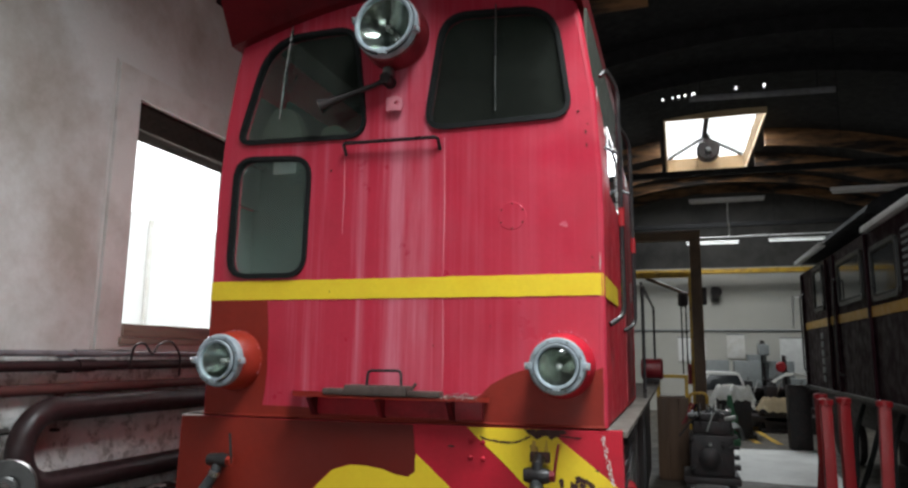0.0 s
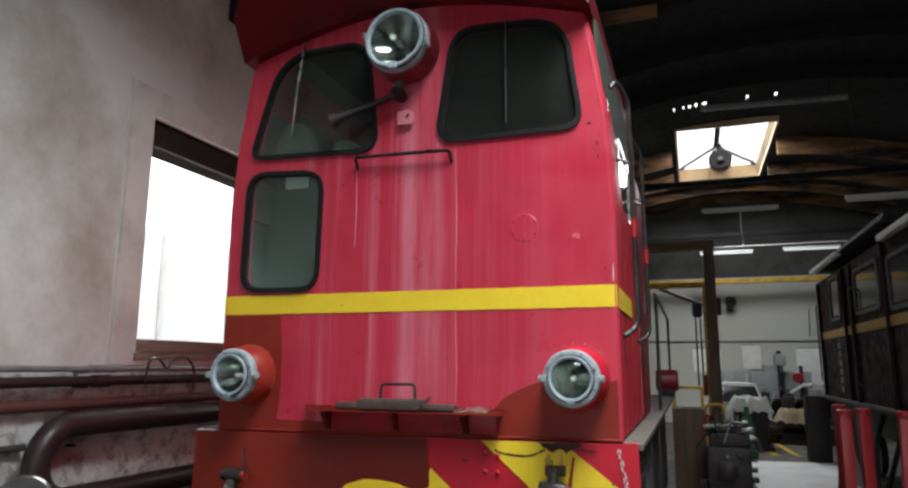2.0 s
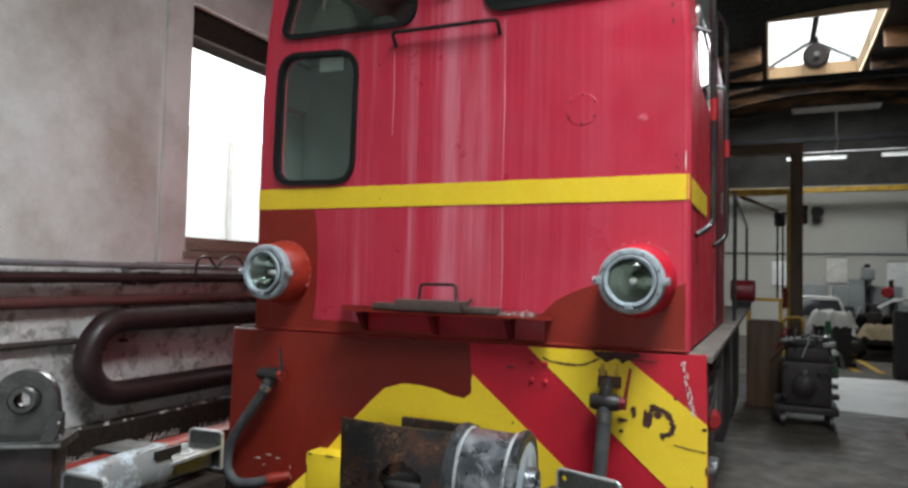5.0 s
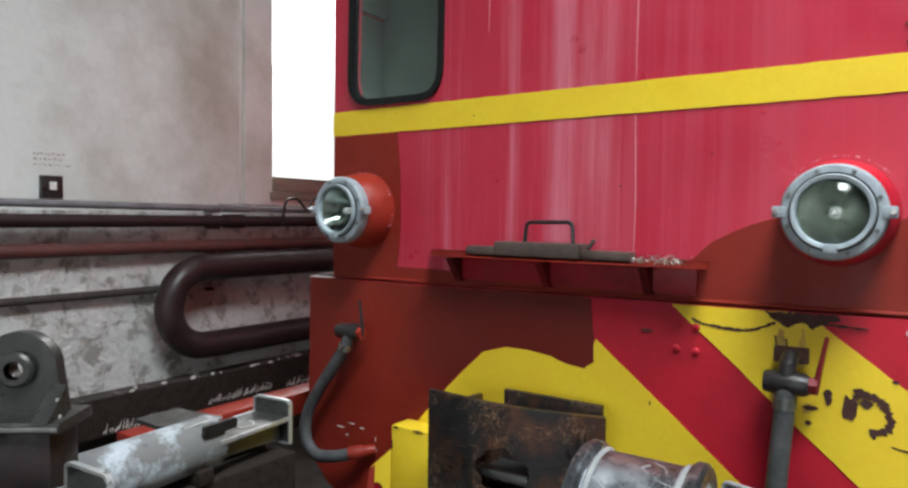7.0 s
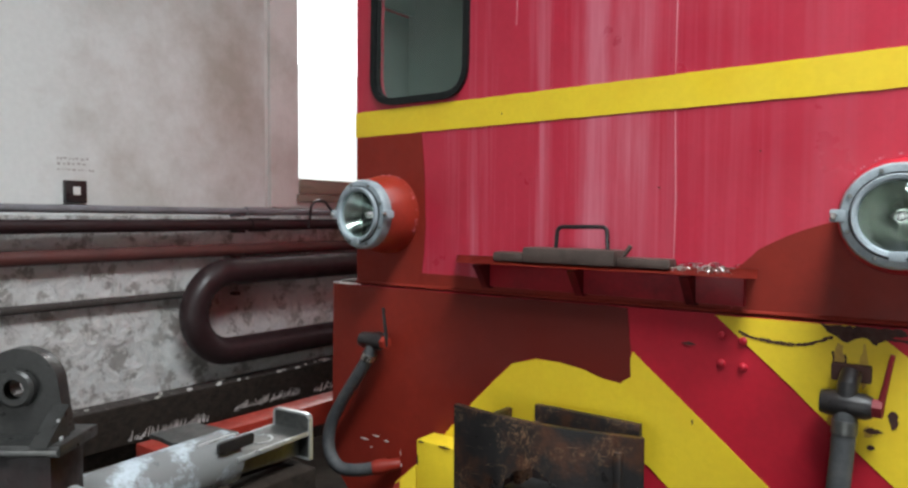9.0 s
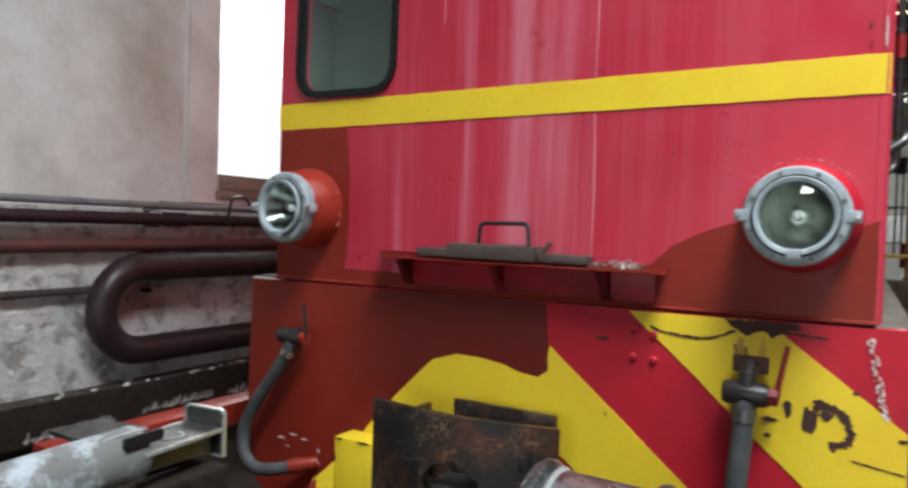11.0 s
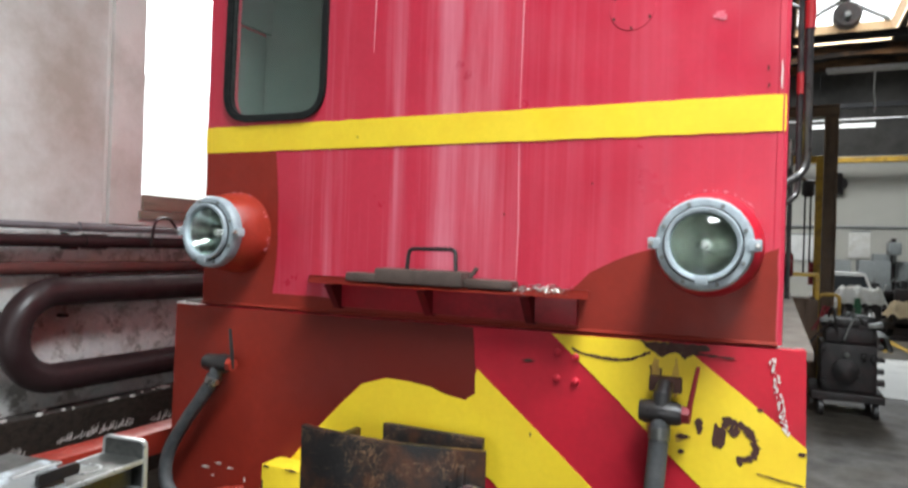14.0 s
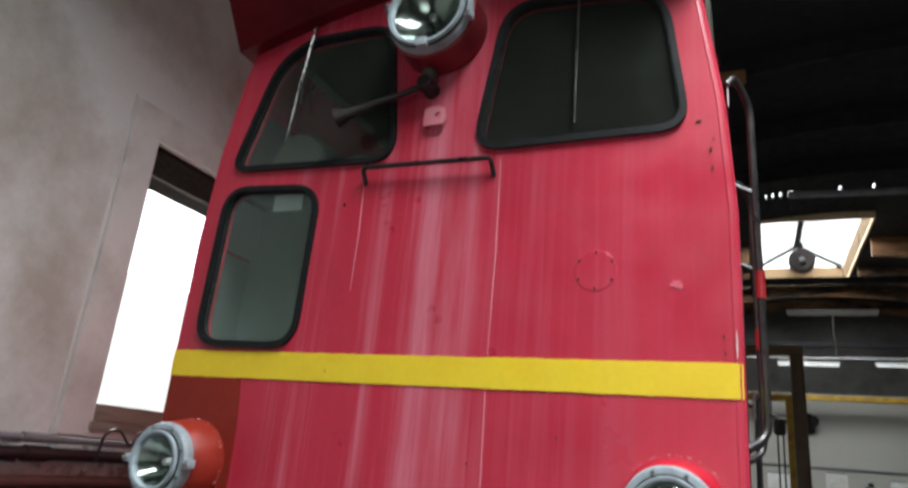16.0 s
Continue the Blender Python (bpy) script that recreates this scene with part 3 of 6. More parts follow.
def roof_lantern(sk):
    """A glazed ridge lantern over an opening in the roof."""
    x0, x1, y0, y1 = sk
    low = roof_z(x0) - 0.03
    xm = (x0 + x1) / 2
    ln = thing("roof_lantern", (xm, (y0 + y1) / 2, 6.6), "glazed roof lantern with pale timber upstands", "skylight", kind="structure")
    part("upstand", boxed((x0, y1 - 0.04, low), (x1, y1, zb + 0.42)), PALE_WOOD, ln)
    part("upstand", boxed((x0, y0, low), (x1, y0 + 0.04, zb + 0.42)), PALE_WOOD, ln)
    part("upstand", boxed((x1 - 0.04, y0 + 0.04, low), (x1, y1 - 0.04, zb + 0.42)), PALE_WOOD, ln)
    part("upstand", boxed((x0, y0 + 0.04, low), (x0 + 0.04, y1 - 0.04, zb + 0.42)), PALE_WOOD, ln)
    for xa, xb, za, zc in ((x0, xm, zb + 0.42, zb + 1.0), (xm, x1, zb + 1.0, zb + 0.42)):
        bm = bmesh.new()
        bm.faces.new([bm.verts.new(p) for p in ((xa, y0, za), (xb, y0, zc), (xb, y1, zc), (xa, y1, za))])
        bmesh.ops.solidify(bm, geom=bm.faces[:], thickness=0.006)
        part("glass_pane", bm, WINDOW_GLASS, ln).visible_shadow = False
    part("ridge_bar", boxed((xm - 0.06, y0, zb + 0.93), (xm + 0.06, y1, zb + 1.02), 0.01), NEAR_BLACK, ln)
    for x in (x0 + 0.06, x1 - 0.06):
        part("gable_bar", tubed([(x, y1 - 0.06, zb + 0.42), (xm, y1 - 0.06, zb + 0.98)], 0.055, 8), GREYCAB, ln)


roof_lantern(SK)
roof_lantern(SK_NEAR)
fan = thing("extractor_fan", (1.06, 19.3, 6.9), "dark round extractor fan hung under the lantern", "fan")
part("housing", turned([(0.0, 0), (0.25, 0.0), (0.30, 0.04), (0.30, 0.26), (0.25, 0.30), (0, 0.30)], (1.06, 19.0, 7.12), (0, 1, 0), 24), GREASY, fan)
part("hub", turned([(0, -0.05), (0.06, -0.04), (0.07, 0.02)], (1.06, 19.0, 7.12), (0, 1, 0), 16), GREYCAB, fan)
for k in range(4):
    part("blade", boxed((0.97, 18.97, 7.0), (1.15, 18.985, 7.05), 0.004, Matrix.Rotation(k * math.pi / 2, 4, "Y")), GREYCAB, fan)
part("hanger", tubed([(1.06, 19.15, 7.3), (1.06, 19.15, 7.62)], 0.06, 8), NEAR_BLACK, fan)

# window in the west wall
win = thing("window_1", (WEST, 5.3, Z_LO), "white-lit workshop window with steel glazing bars", "window", kind="structure")
part("surround", slab([(4.29, 1.66), (6.40, 1.66), (6.40, 3.95), (4.29, 3.95)], [win_hole], WEST + 0.03, WEST + 0.001, side), SURROUND, win, smooth=False)
part("sill", boxed((WEST - 0.30, W_LO + 0.002, Z_LO - 0.10), (WEST + 0.05, W_HI - 0.002, Z_LO + 0.004), 0.008), BOARD, win)
part("apron_board", boxed((WEST + 0.031, W_LO - 0.02, 1.70), (WEST + 0.055, W_HI + 0.02, 1.755), 0.005), BOARD, win)
yard = thing("neighbour_building", (-11, 9, 0), "white rendered building across the yard", "building")
part("wall", boxed((-12.0, 2.0, -0.2), (-11.0, 26.0, 4.6)), WHITE_RENDER, yard)
for y in (8.9, 12.3):
    part("drainpipe", tubed([(-10.94, y, -0.2), (-10.94, y, 4.5)], 0.05, 8), TARP, yard)
part("lintel_board", boxed((WEST - 0.30, W_LO + 0.002, 3.49), (WEST - 0.03, W_HI - 0.002, Z_HI - 0.002), 0.006), SLEEPER, win)
for y in (W_LO + 0.02, W_HI - 0.02):
    part("frame_post", boxed((WEST - 0.345, y - 0.018, Z_LO), (WEST - 0.305, y + 0.018, 3.49), 0.003), WHITE, win)
p = part("pane", boxed((WEST - 0.322, W_LO, Z_LO), (WEST - 0.318, W_HI, 3.49)), WINDOW_GLASS, win)
p.visible_shadow = False
solid("plaster_joint", boxed((WEST + 0.001, 4.262, 1.66), (WEST + 0.008, 4.282, 3.97), 0.003), SURROUND, "thin plaster cover strip beside the window", "trim", "structure")

# pipes along the west wall
X1 = WEST + 0.12


def wall_pipe(z, r, material, name, label, x=X1, y0=-4.5, y1=16.0, sag=0.0):
    p = thing(name, (x, 0, z), label, "pipe")
    pts = [(x + 0.004 * math.sin(y * 1.3), y, z + sag * math.sin(y * 0.9)) for y in [y0 + (y1 - y0) * k / 40 for k in range(41)]]
    part("pipe_run", tubed(pts, r, 14), material, p)
    for y in (-3.2, 0.6, 2.0, 4.0, 7.0, 10.0, 13.0):
        part("bracket", boxed((WEST + 0.002, y - 0.02, z - r - 0.015), (x, y + 0.02, z - r + 0.004), 0.003), material, p)
    return p


conduit = wall_pipe(1.632, 0.021, CONDUIT, "conduit", "grey painted conduit along the wall", sag=0.006)
part("coupling", tubed([(X1, 4.02, 1.632), (X1, 4.25, 1.629)], 0.028, 12), CONDUIT, conduit)
upper = wall_pipe(1.545, 0.036, PIPE, "heating_pipe", "dark maroon painted steel pipe")
part("coupling", tubed([(X1, 4.05, 1.545), (X1, 4.20, 1.545)], 0.045, 14), PIPE, upper)
wall_pipe(1.385, 0.038, PIPE_RED, "heating_pipe", "faded maroon steel pipe on the whitewashed wall", WEST + 0.07)
thin = wall_pipe(1.13, 0.022, LEDGE, "thin_pipe", "thin black pipe against the whitewashed wall", WEST + 0.06, -4.5, 3.62)
XL = -3.93
loop = thing("heating_loop", (XL, 4.0, 1.0), "fat dark maroon heating pipe bent back in a hairpin", "pipe")
arc = [(XL, 3.86 - 0.245 * math.sin(math.pi * k / 16), 1.015 + 0.245 * math.cos(math.pi * k / 16)) for k in range(17)]
part("hairpin", tubed([(XL, 9.0, 1.235), (XL, 6.0, 1.25)] + arc + [(XL, 6.0, 0.755), (XL, 9.0, 0.74)], 0.083, 20), PIPE, loop)
for y in (6.6, 8.6):
    part("bracket", boxed((WEST - 0.02, y - 0.03, 0.62), (XL - 0.03, y + 0.03, 0.68), 0.004), PIPE, loop)
wire = thing("cable_loop", (X1, 4.9, 1.66), "loose black cable looped over the pipes", "cable")
part("cable", tubed(smooth_path([(X1 + 0.05, 4.50, 1.52), (X1 + 0.06, 4.52, 1.68), (X1 + 0.06, 4.62, 1.71), (X1 + 0.06, 4.72, 1.63), (X1 + 0.06, 4.78, 1.70), (X1 + 0.06, 4.92, 1.73), (X1 + 0.05, 5.05, 1.62), (X1 + 0.05, 5.06, 1.45)]), 0.009, 8), BLACK, wire)
ledge = thing("wall_ledge", (WEST, 4, 0), "dark grimy ledge board with white drips along the wall", "ledge", kind="structure")
part("beam", boxed((WEST + 0.01, -4.5, 0.36), (WEST + 0.17, 16, 0.565), 0.012), LEDGE, ledge)
# dark board added in place of the black shaded gap below the ledge
part("gap_board", boxed((WEST + 0.01, -4.5, 0.0), (WEST + 0.06, 16, 0.358), 0.006), SLEEPER, ledge)
part("lip", boxed((WEST + 0.172, -4.5, 0.36), (WEST + 0.20, 16, 0.572), 0.008), SLEEPER, ledge)
rnd = random.Random(52)
bm = bmesh.new()
for ya, yb, low in ((3.18, 3.66, 0.375), (3.86, 4.36, 0.395), (4.5, 5.2, 0.38)):
    y = ya
    while y < yb:
        y += rnd.uniform(0.006, 0.022)
        z = low + rnd.uniform(0.02, 0.06)
        tube(bm, [(WEST + 0.2015, y, low + rnd.uniform(-0.005, 0.01)), (WEST + 0.2025, y + 0.012, z)], [0.003, 0.0012], 5)
tagged(part("whitewash_drips", bm, SCRATCH, ledge, "short white paint runs"), kind="stuff")
bm = bmesh.new()
for k in range(46):
    y = rnd.uniform(1.5, 5.2)
    p = Vector((WEST + 0.19 - rnd.random() * 0.14, y, 0.573))
    r = rnd.uniform(0.006, 0.028)
    box(bm, p - Vector((r * 0.6, r, 0.001)), p + Vector((r * 0.6, r * rnd.uniform(0.5, 2), rnd.uniform(0.003, 0.012))), 0, Matrix.Rotation(rnd.random() * 3, 4, "Z"))
tagged(part("fallen_flakes", bm, TARP, ledge, "fallen flakes of whitewash"), kind="stuff")
sw = thing("wall_switch", (WEST, 3.03, 1.73), "small black switch box with a pale rocker", "switch")
part("plate", boxed((WEST + 0.001, 2.975, 1.665), (WEST + 0.035, 3.085, 1.785), 0.006), BLACK, sw)
part("rocker", boxed((WEST + 0.035, 3.012, 1.708), (WEST + 0.045, 3.048, 1.752), 0.004), WHITE, sw)
smudge = thing("wall_note", (WEST, 3.02, 1.86), "faint smudged pencil marks above the switch", "writing", kind="structure")
rnd = random.Random(4)
for z, w in ((1.895, 0.16), (1.868, 0.13), (1.838, 0.18)):
    y = 2.95
    while y < 2.95 + w:
        step = rnd.uniform(0.012, 0.03)
        part("bar", boxed((WEST + 0.0005, y, z + rnd.uniform(-0.004, 0.004)), (WEST + 0.0015, y + step * 0.6, z + rnd.uniform(0.006, 0.014))), FAINT, smudge)
        y += step

# ---- the red locomotive ----
CX, FACE, HEAD = -1.353, 3.49, 3.485
TOP, SILL = 1.318, 1.330
loco = thing("locomotive", (CX, 6.5, 0), "red diesel shunting locomotive with yellow band, patched with oxide primer", "locomotive")

left_edge = [(-2.456, SILL - 0.016), (-2.456, 2.55), (-2.430, 2.95), (-2.372, 3.35), (-2.30, 3.62)]
right_edge = [(-0.250, SILL)] + [(2 * CX - x, z) for x, z in left_edge[1:]]
crown = [(-2.1, 3.74), (-1.7, 3.82), (CX, 3.84), (-1.0, 3.82), (-0.6, 3.74)]
outline = left_edge + crown + right_edge[::-1]
LW = rounded([(-2.352, 2.855), (-1.500, 2.83), (-1.585, 3.505), (-2.165, 3.505)], [0.10, 0.14, 0.13, 0.24], 8)
RW = rounded([(-1.178, 2.838), (-0.372, 2.842), (-0.452, 3.46), (-1.082, 3.50)], [0.13, 0.12, 0.20, 0.16], 8)
SWN = rounded([(-2.365, 2.068), (-1.852, 2.062), (-1.842, 2.758), (-2.350, 2.786)], 0.135, 8)


def inset(loop, d):
    c = sum((Vector(p) for p in loop), Vector((0, 0))) / len(loop)
    n = len(loop)
    out = []
    for i in range(n):
        a, b = Vector(loop[i - 1]), Vector(loop[(i + 1) % n])
        t = (b - a).normalized()
        m = Vector((-t.y, t.x))
        p = Vector(loop[i])
        if m.dot(c - p) < 0:
            m = -m
        out.append(tuple(p + m * d))
    return out


part("cab_front", slab(outline, [inset(w, 0.02) for w in (LW, RW, SWN)], FACE, FACE + 0.05), RED, loco, "faded red painted steel with pale rain streaks", smooth=False)
for name, w, deep in (("cab_window", LW, 0), ("cab_window", RW, 0), ("cab_window", SWN, 0)):
    g = part(name, slab(w, [inset(w, 0.023)], FACE - 0.016, FACE + 0.03), RUBBER, loco, "black rubber window gasket with dark glass")
    part("inner_lip", slab(inset(w, 0.022), [inset(w, 0.030)], FACE - 0.008, FACE + 0.02), RUBBER, g)
    pane = part("pane", slab(inset(w, 0.025), [], FACE + 0.004, FACE + 0.010), PANE, g, "greenish safety glass", smooth=False)
    pane.visible_shadow = False
for s, edge in ((0, left_edge), (1, right_edge)):
    x0 = edge[0][0]
    bm = bmesh.new()
    for (xa, za), (xb, zb2) in zip(edge, edge[1:]):
        for ya, yb in ((FACE + 0.05, 4.05), (4.05, 4.75), (4.75, 5.9)):
            if za >= 2.5 and zb2 <= 3.4 and ya == 4.05:
                continue
            bm.faces.new([bm.verts.new(p) for p in ((xa, ya, za), (xa, yb, za), (xb, yb, zb2), (xb, ya, zb2))])
    bmesh.ops.remove_doubles(bm, verts=bm.verts, dist=0.0005)
    part("cab_side", bm, RED_PLAIN, loco, "grimy red side sheet", smooth=False)
    xo = x0 + (0.004 if s else -0.004)
    part("side_band", boxed((min(xo, xo - 0.003), FACE + 0.001, 1.946), (max(xo, xo - 0.003) + 0.002, 4.33, 2.052)), YELLOW, loco)
    xs = x0 + (-0.022 if s else 0.022)
    gsk = part("side_window", slab(rounded([(4.03, 2.53), (4.77, 2.53), (4.77, 2.97), (4.03, 2.97)], 0.06), [rounded([(4.07, 2.57), (4.73, 2.57), (4.73, 2.93), (4.07, 2.93)], 0.05)], xs - 0.012, xs + 0.012, side), CHROME, loco, "bright metal side window frame")
    part("pane", boxed((xs - 0.003, 4.06, 2.56), (xs + 0.003, 4.74, 2.94)), PANE_DARK, gsk)
    door_x = x0 + (0.006 if s else -0.006)
    dr = part("cab_door", boxed((min(x0, door_x) - 0.001, 4.95, 1.36), (max(x0, door_x) + 0.001, 5.65, 2.98), 0.004), RED_DARK, loco)
    part("door_handle", tubed([(door_x + (0.03 if s else -0.03), 5.05, 2.02), (door_x + (0.03 if s else -0.03), 5.05, 2.16)], 0.009, 8), CHROME, dr)
part("corner_post", tubed([(x + 0.012, FACE + 0.022, z) for x, z in left_edge], 0.024, 10), RED, loco)
part("corner_post", tubed([(x - 0.012, FACE + 0.022, z) for x, z in right_edge], 0.024, 10), RED, loco)
part("cab_back", slab(outline, [], 5.9, 5.94), RED_DARK, loco, smooth=False)

# cab roof with its deep front visor
vis_low = [(-2.385 + 2.064 * k / 14, 3.455 + 0.20 * math.sin(math.pi * k / 14)) for k in range(15)]
vis_top = [(-0.335, 3.70), (-0.42, 3.83)] + [(-0.55 - 1.606 * k / 12, 3.88 + 0.14 * math.sin(math.pi * k / 12)) for k in range(13)] + [(-2.286, 3.83), (-2.371, 3.70)]


def leaning(x, z, y):
    """The visor's front leans forward and inward towards its upper edge."""
    if y > 3.5:
        return (x, y, z)
    low = 3.455 + 0.20 * math.sin(math.pi * (x + 2.385) / 2.064)
    f = max(0.0, min(1.0, (z - low) / 0.34))
    return (CX + (x - CX) * (1 - 0.09 * f), y - 0.32 * f, z - 0.12 * f)


# this darker red carries the shade of the visor's downward-facing front
part("visor", slab(vis_low + vis_top, [], 3.425, 3.60, leaning), SHADED_RED, loco, "dark red roof visor over the windscreens", smooth=False)
part("roof", slab([(x, z) for x, z in vis_top] + [(-2.36, 3.58), (-0.346, 3.58)], [], 3.60, 5.98), RED_DARK, loco, smooth=False)

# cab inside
# dark linings paint the unlit look behind the windscreens
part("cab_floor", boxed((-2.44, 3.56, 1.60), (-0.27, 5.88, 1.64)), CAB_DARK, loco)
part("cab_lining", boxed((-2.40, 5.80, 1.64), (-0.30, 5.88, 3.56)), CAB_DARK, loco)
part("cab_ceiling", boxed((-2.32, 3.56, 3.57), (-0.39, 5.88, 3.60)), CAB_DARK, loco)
part("side_lining", boxed((-2.405, 3.55, 2.53), (-2.390, 4.03, 2.79)), CAB_GREEN, loco)
part("side_lining", boxed((-2.450, 3.55, 1.64), (-2.435, 5.80, 2.53)), CAB_GREEN, loco, "pale green side lining")
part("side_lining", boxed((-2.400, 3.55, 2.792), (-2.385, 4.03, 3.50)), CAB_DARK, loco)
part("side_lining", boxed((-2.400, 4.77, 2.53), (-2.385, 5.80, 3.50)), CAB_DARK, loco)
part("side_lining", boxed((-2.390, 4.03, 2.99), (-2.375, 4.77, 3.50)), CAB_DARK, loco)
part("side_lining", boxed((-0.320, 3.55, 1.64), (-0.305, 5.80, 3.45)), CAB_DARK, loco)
lk = part("locker", boxed((-2.43, 3.80, 1.64), (-1.66, 3.88, 2.80), 0.01), CAB_GREEN, loco, "pale green panel behind the small window")
part("notice", boxed((-2.15, 3.575, 2.69), (-2.00, 3.580, 2.765)), WHITE, lk)
part("corner_plate", slab([(-2.28, 2.79), (-1.88, 2.79), (-1.93, 2.64), (-2.02, 2.63)], [], 3.585, 3.590), CAB_GREEN, lk, smooth=False)
part("panel_top", boxed((-2.43, 3.57, 2.805), (-1.66, 3.88, 2.825), 0.004), CAB_GREEN, lk)
for name, pts in (("seat_back", [(-2.46, 2.80), (-2.14, 2.80), (-2.13, 3.02), (-2.20, 3.16), (-2.34, 3.18), (-2.42, 3.05)]), ("seat_back", [(-2.03, 2.80), (-1.76, 2.80), (-1.78, 2.96), (-1.86, 3.03), (-1.98, 3.02)])):
    part(name, slab([(CX + (x - CX) * 0.94, z) for x, z in rounded(pts, 0.045, 4)], [], 3.76, 3.84), SEAT, loco, "olive vinyl seat back inside the cab")
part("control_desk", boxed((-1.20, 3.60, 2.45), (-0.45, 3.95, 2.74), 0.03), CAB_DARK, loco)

# front band and paint patches
part("yellow_band", slab(ragged([(-2.452, 1.946), (-0.254, 1.946), (-0.254, 2.052), (-2.452, 2.052)], 0.0012, 1, 0.05), [], FACE - 0.0035, FACE - 0.0005), YELLOW, loco, "bright yellow painted waist band", smooth=False)
part("primer_patch", slab(ragged([(-2.452, 1.320), (-2.452, 1.944), (-2.086, 1.944), (-2.072, 1.80), (-2.064, 1.58), (-2.075, 1.44), (-2.09, 1.322)], 0.002, 2, 0.04), [], FACE - 0.003, FACE - 0.0005), PRIMER, loco, "maroon oxide primer patch", smooth=False)
part("primer_patch", slab(ragged([(-0.87, 1.330), (-0.86, 1.45), (-0.80, 1.515), (-0.72, 1.558), (-0.60, 1.60), (-0.44, 1.64), (-0.32, 1.58), (-0.255, 1.61), (-0.255, 1.333)], 0.002, 3, 0.04), [], FACE - 0.003, FACE - 0.0005), PRIMER, loco, "maroon oxide primer patch", smooth=False)
part("primer_patch", slab(ragged([(-2.088, 1.322), (-0.872, 1.330), (-0.872, 1.362), (-1.4, 1.37), (-2.088, 1.375)], 0.002, 4, 0.04), [], FACE - 0.003, FACE - 0.0005), PRIMER, loco, smooth=False)
for x, z0, z1 in ((-1.055, 2.056, 2.80), (-1.052, 1.38, 1.94), (-1.64, 2.30, 2.75)):
    part("paint_run", tubed([(x, FACE + 0.001, z0), (x + 0.004, FACE + 0.001, (z0 + z1) / 2), (x - 0.002, FACE + 0.001, z1)], [0.002, 0.0035, 0.002], 6), PINK, loco)
part("weld_seam", tubed([(-2.456, FACE - 0.002, SILL - 0.014), (-1.6, FACE - 0.004, SILL - 0.010), (-0.9, FACE - 0.004, SILL - 0.004), (-0.25, FACE - 0.002, SILL + 0.002)], 0.007, 8), PRIMER, loco)
disc = part("cover_plate", turned([(0.0, 0.0016), (0.070, 0.0016), (0.072, 0.0)], (-0.69, FACE, 2.352), (0, -1, 0), 40), RED, loco, "round blanking plate with empty bolt holes")
for k in range(6):
    a = math.pi * 2 * k / 6 + 0.5
    part("bolt_hole", turned([(0.0048, 0), (0.0048, 0.003), (0, 0.003)], (-0.69 + 0.064 * math.cos(a), FACE - 0.0005, 2.352 + 0.064 * math.sin(a)), (0, -1, 0), 10), CHIP, disc)


def paint_mark(x, z, w, h, seed, material, depth=0.0042, plane=FACE, parent=None, name="paint_chip"):
    rnd = random.Random(seed)
    k = 14
    loop = [(x + w * math.cos(2 * math.pi * i / k) * rnd.uniform(0.55, 1.1), z + h * math.sin(2 * math.pi * i / k) * rnd.uniform(0.55, 1.1)) for i in range(k)]
    return part(name, slab(loop, [], plane - depth, plane - 0.0005), material, parent or loco, smooth=False)


for i, (x, z, w, h) in enumerate(((-0.43, 2.30, 0.022, 0.016), (-0.418, 2.29, 0.009, 0.007))):
    paint_mark(x, z, w, h, 40 + i, SCUFF, 0.002 + 0.001 * i)
for i, (x, z, w, h) in enumerate(((-0.352, 2.87, 0.014, 0.004), (-0.315, 2.76, 0.005, 0.011), (-0.312, 2.69, 0.004, 0.013), (-0.305, 2.80, 0.003, 0.006), (-0.295, 2.13, 0.003, 0.010), (-0.292, 2.08, 0.003, 0.007), (-1.72, 2.66, 0.006, 0.008), (-1.70, 1.985, 0.004, 0.004), (-1.10, 1.70, 0.004, 0.004), (-0.80, 1.80, 0.003, 0.003))):
    paint_mark(x, z, w, h, 60 + i, CHIP, 0.0045)
for i, (x, z, w, h) in enumerate(((-0.258, 2.10, 0.003, 0.05), (-0.256, 2.95, 0.003, 0.04))):
    paint_mark(x, z, w, h, 80 + i, SCRATCH, 0.004)

# headstock
hl = [(-2.600, TOP - 0.016), (-2.608, 0.79), (-2.595, 0.56), (-2.56, 0.436), (-2.48, 0.35), (-2.39, 0.318)]
hs = hl + [(-0.35, 0.318), (-0.25, 0.35), (-0.185, 0.436), (-0.168, 0.56), (-0.165, 0.79), (-0.176, TOP + 0.002)]
head = part("headstock", slab(hs, [], HEAD, HEAD + 0.04), RED_PLAIN, loco, "thick red headstock plate with yellow chevrons and primer", smooth=False)
part("front_flange", boxed((-0.206, HEAD + 0.04, 0.45), (-0.176, HEAD + 0.12, TOP - 0.002), 0.004), RED_DARK, head)
edge = [(-1.198, 1.309), (-1.186, 1.17), (-1.183, 1.081), (-1.22, 1.057), (-1.287, 1.064), (-1.356, 1.084), (-1.449, 1.096), (-1.546, 1.097), (-1.645, 1.065), (-1.722, 0.995), (-1.814, 0.901), (-1.95, 0.75), (-2.06, 0.62), (-2.20, 0.42)]
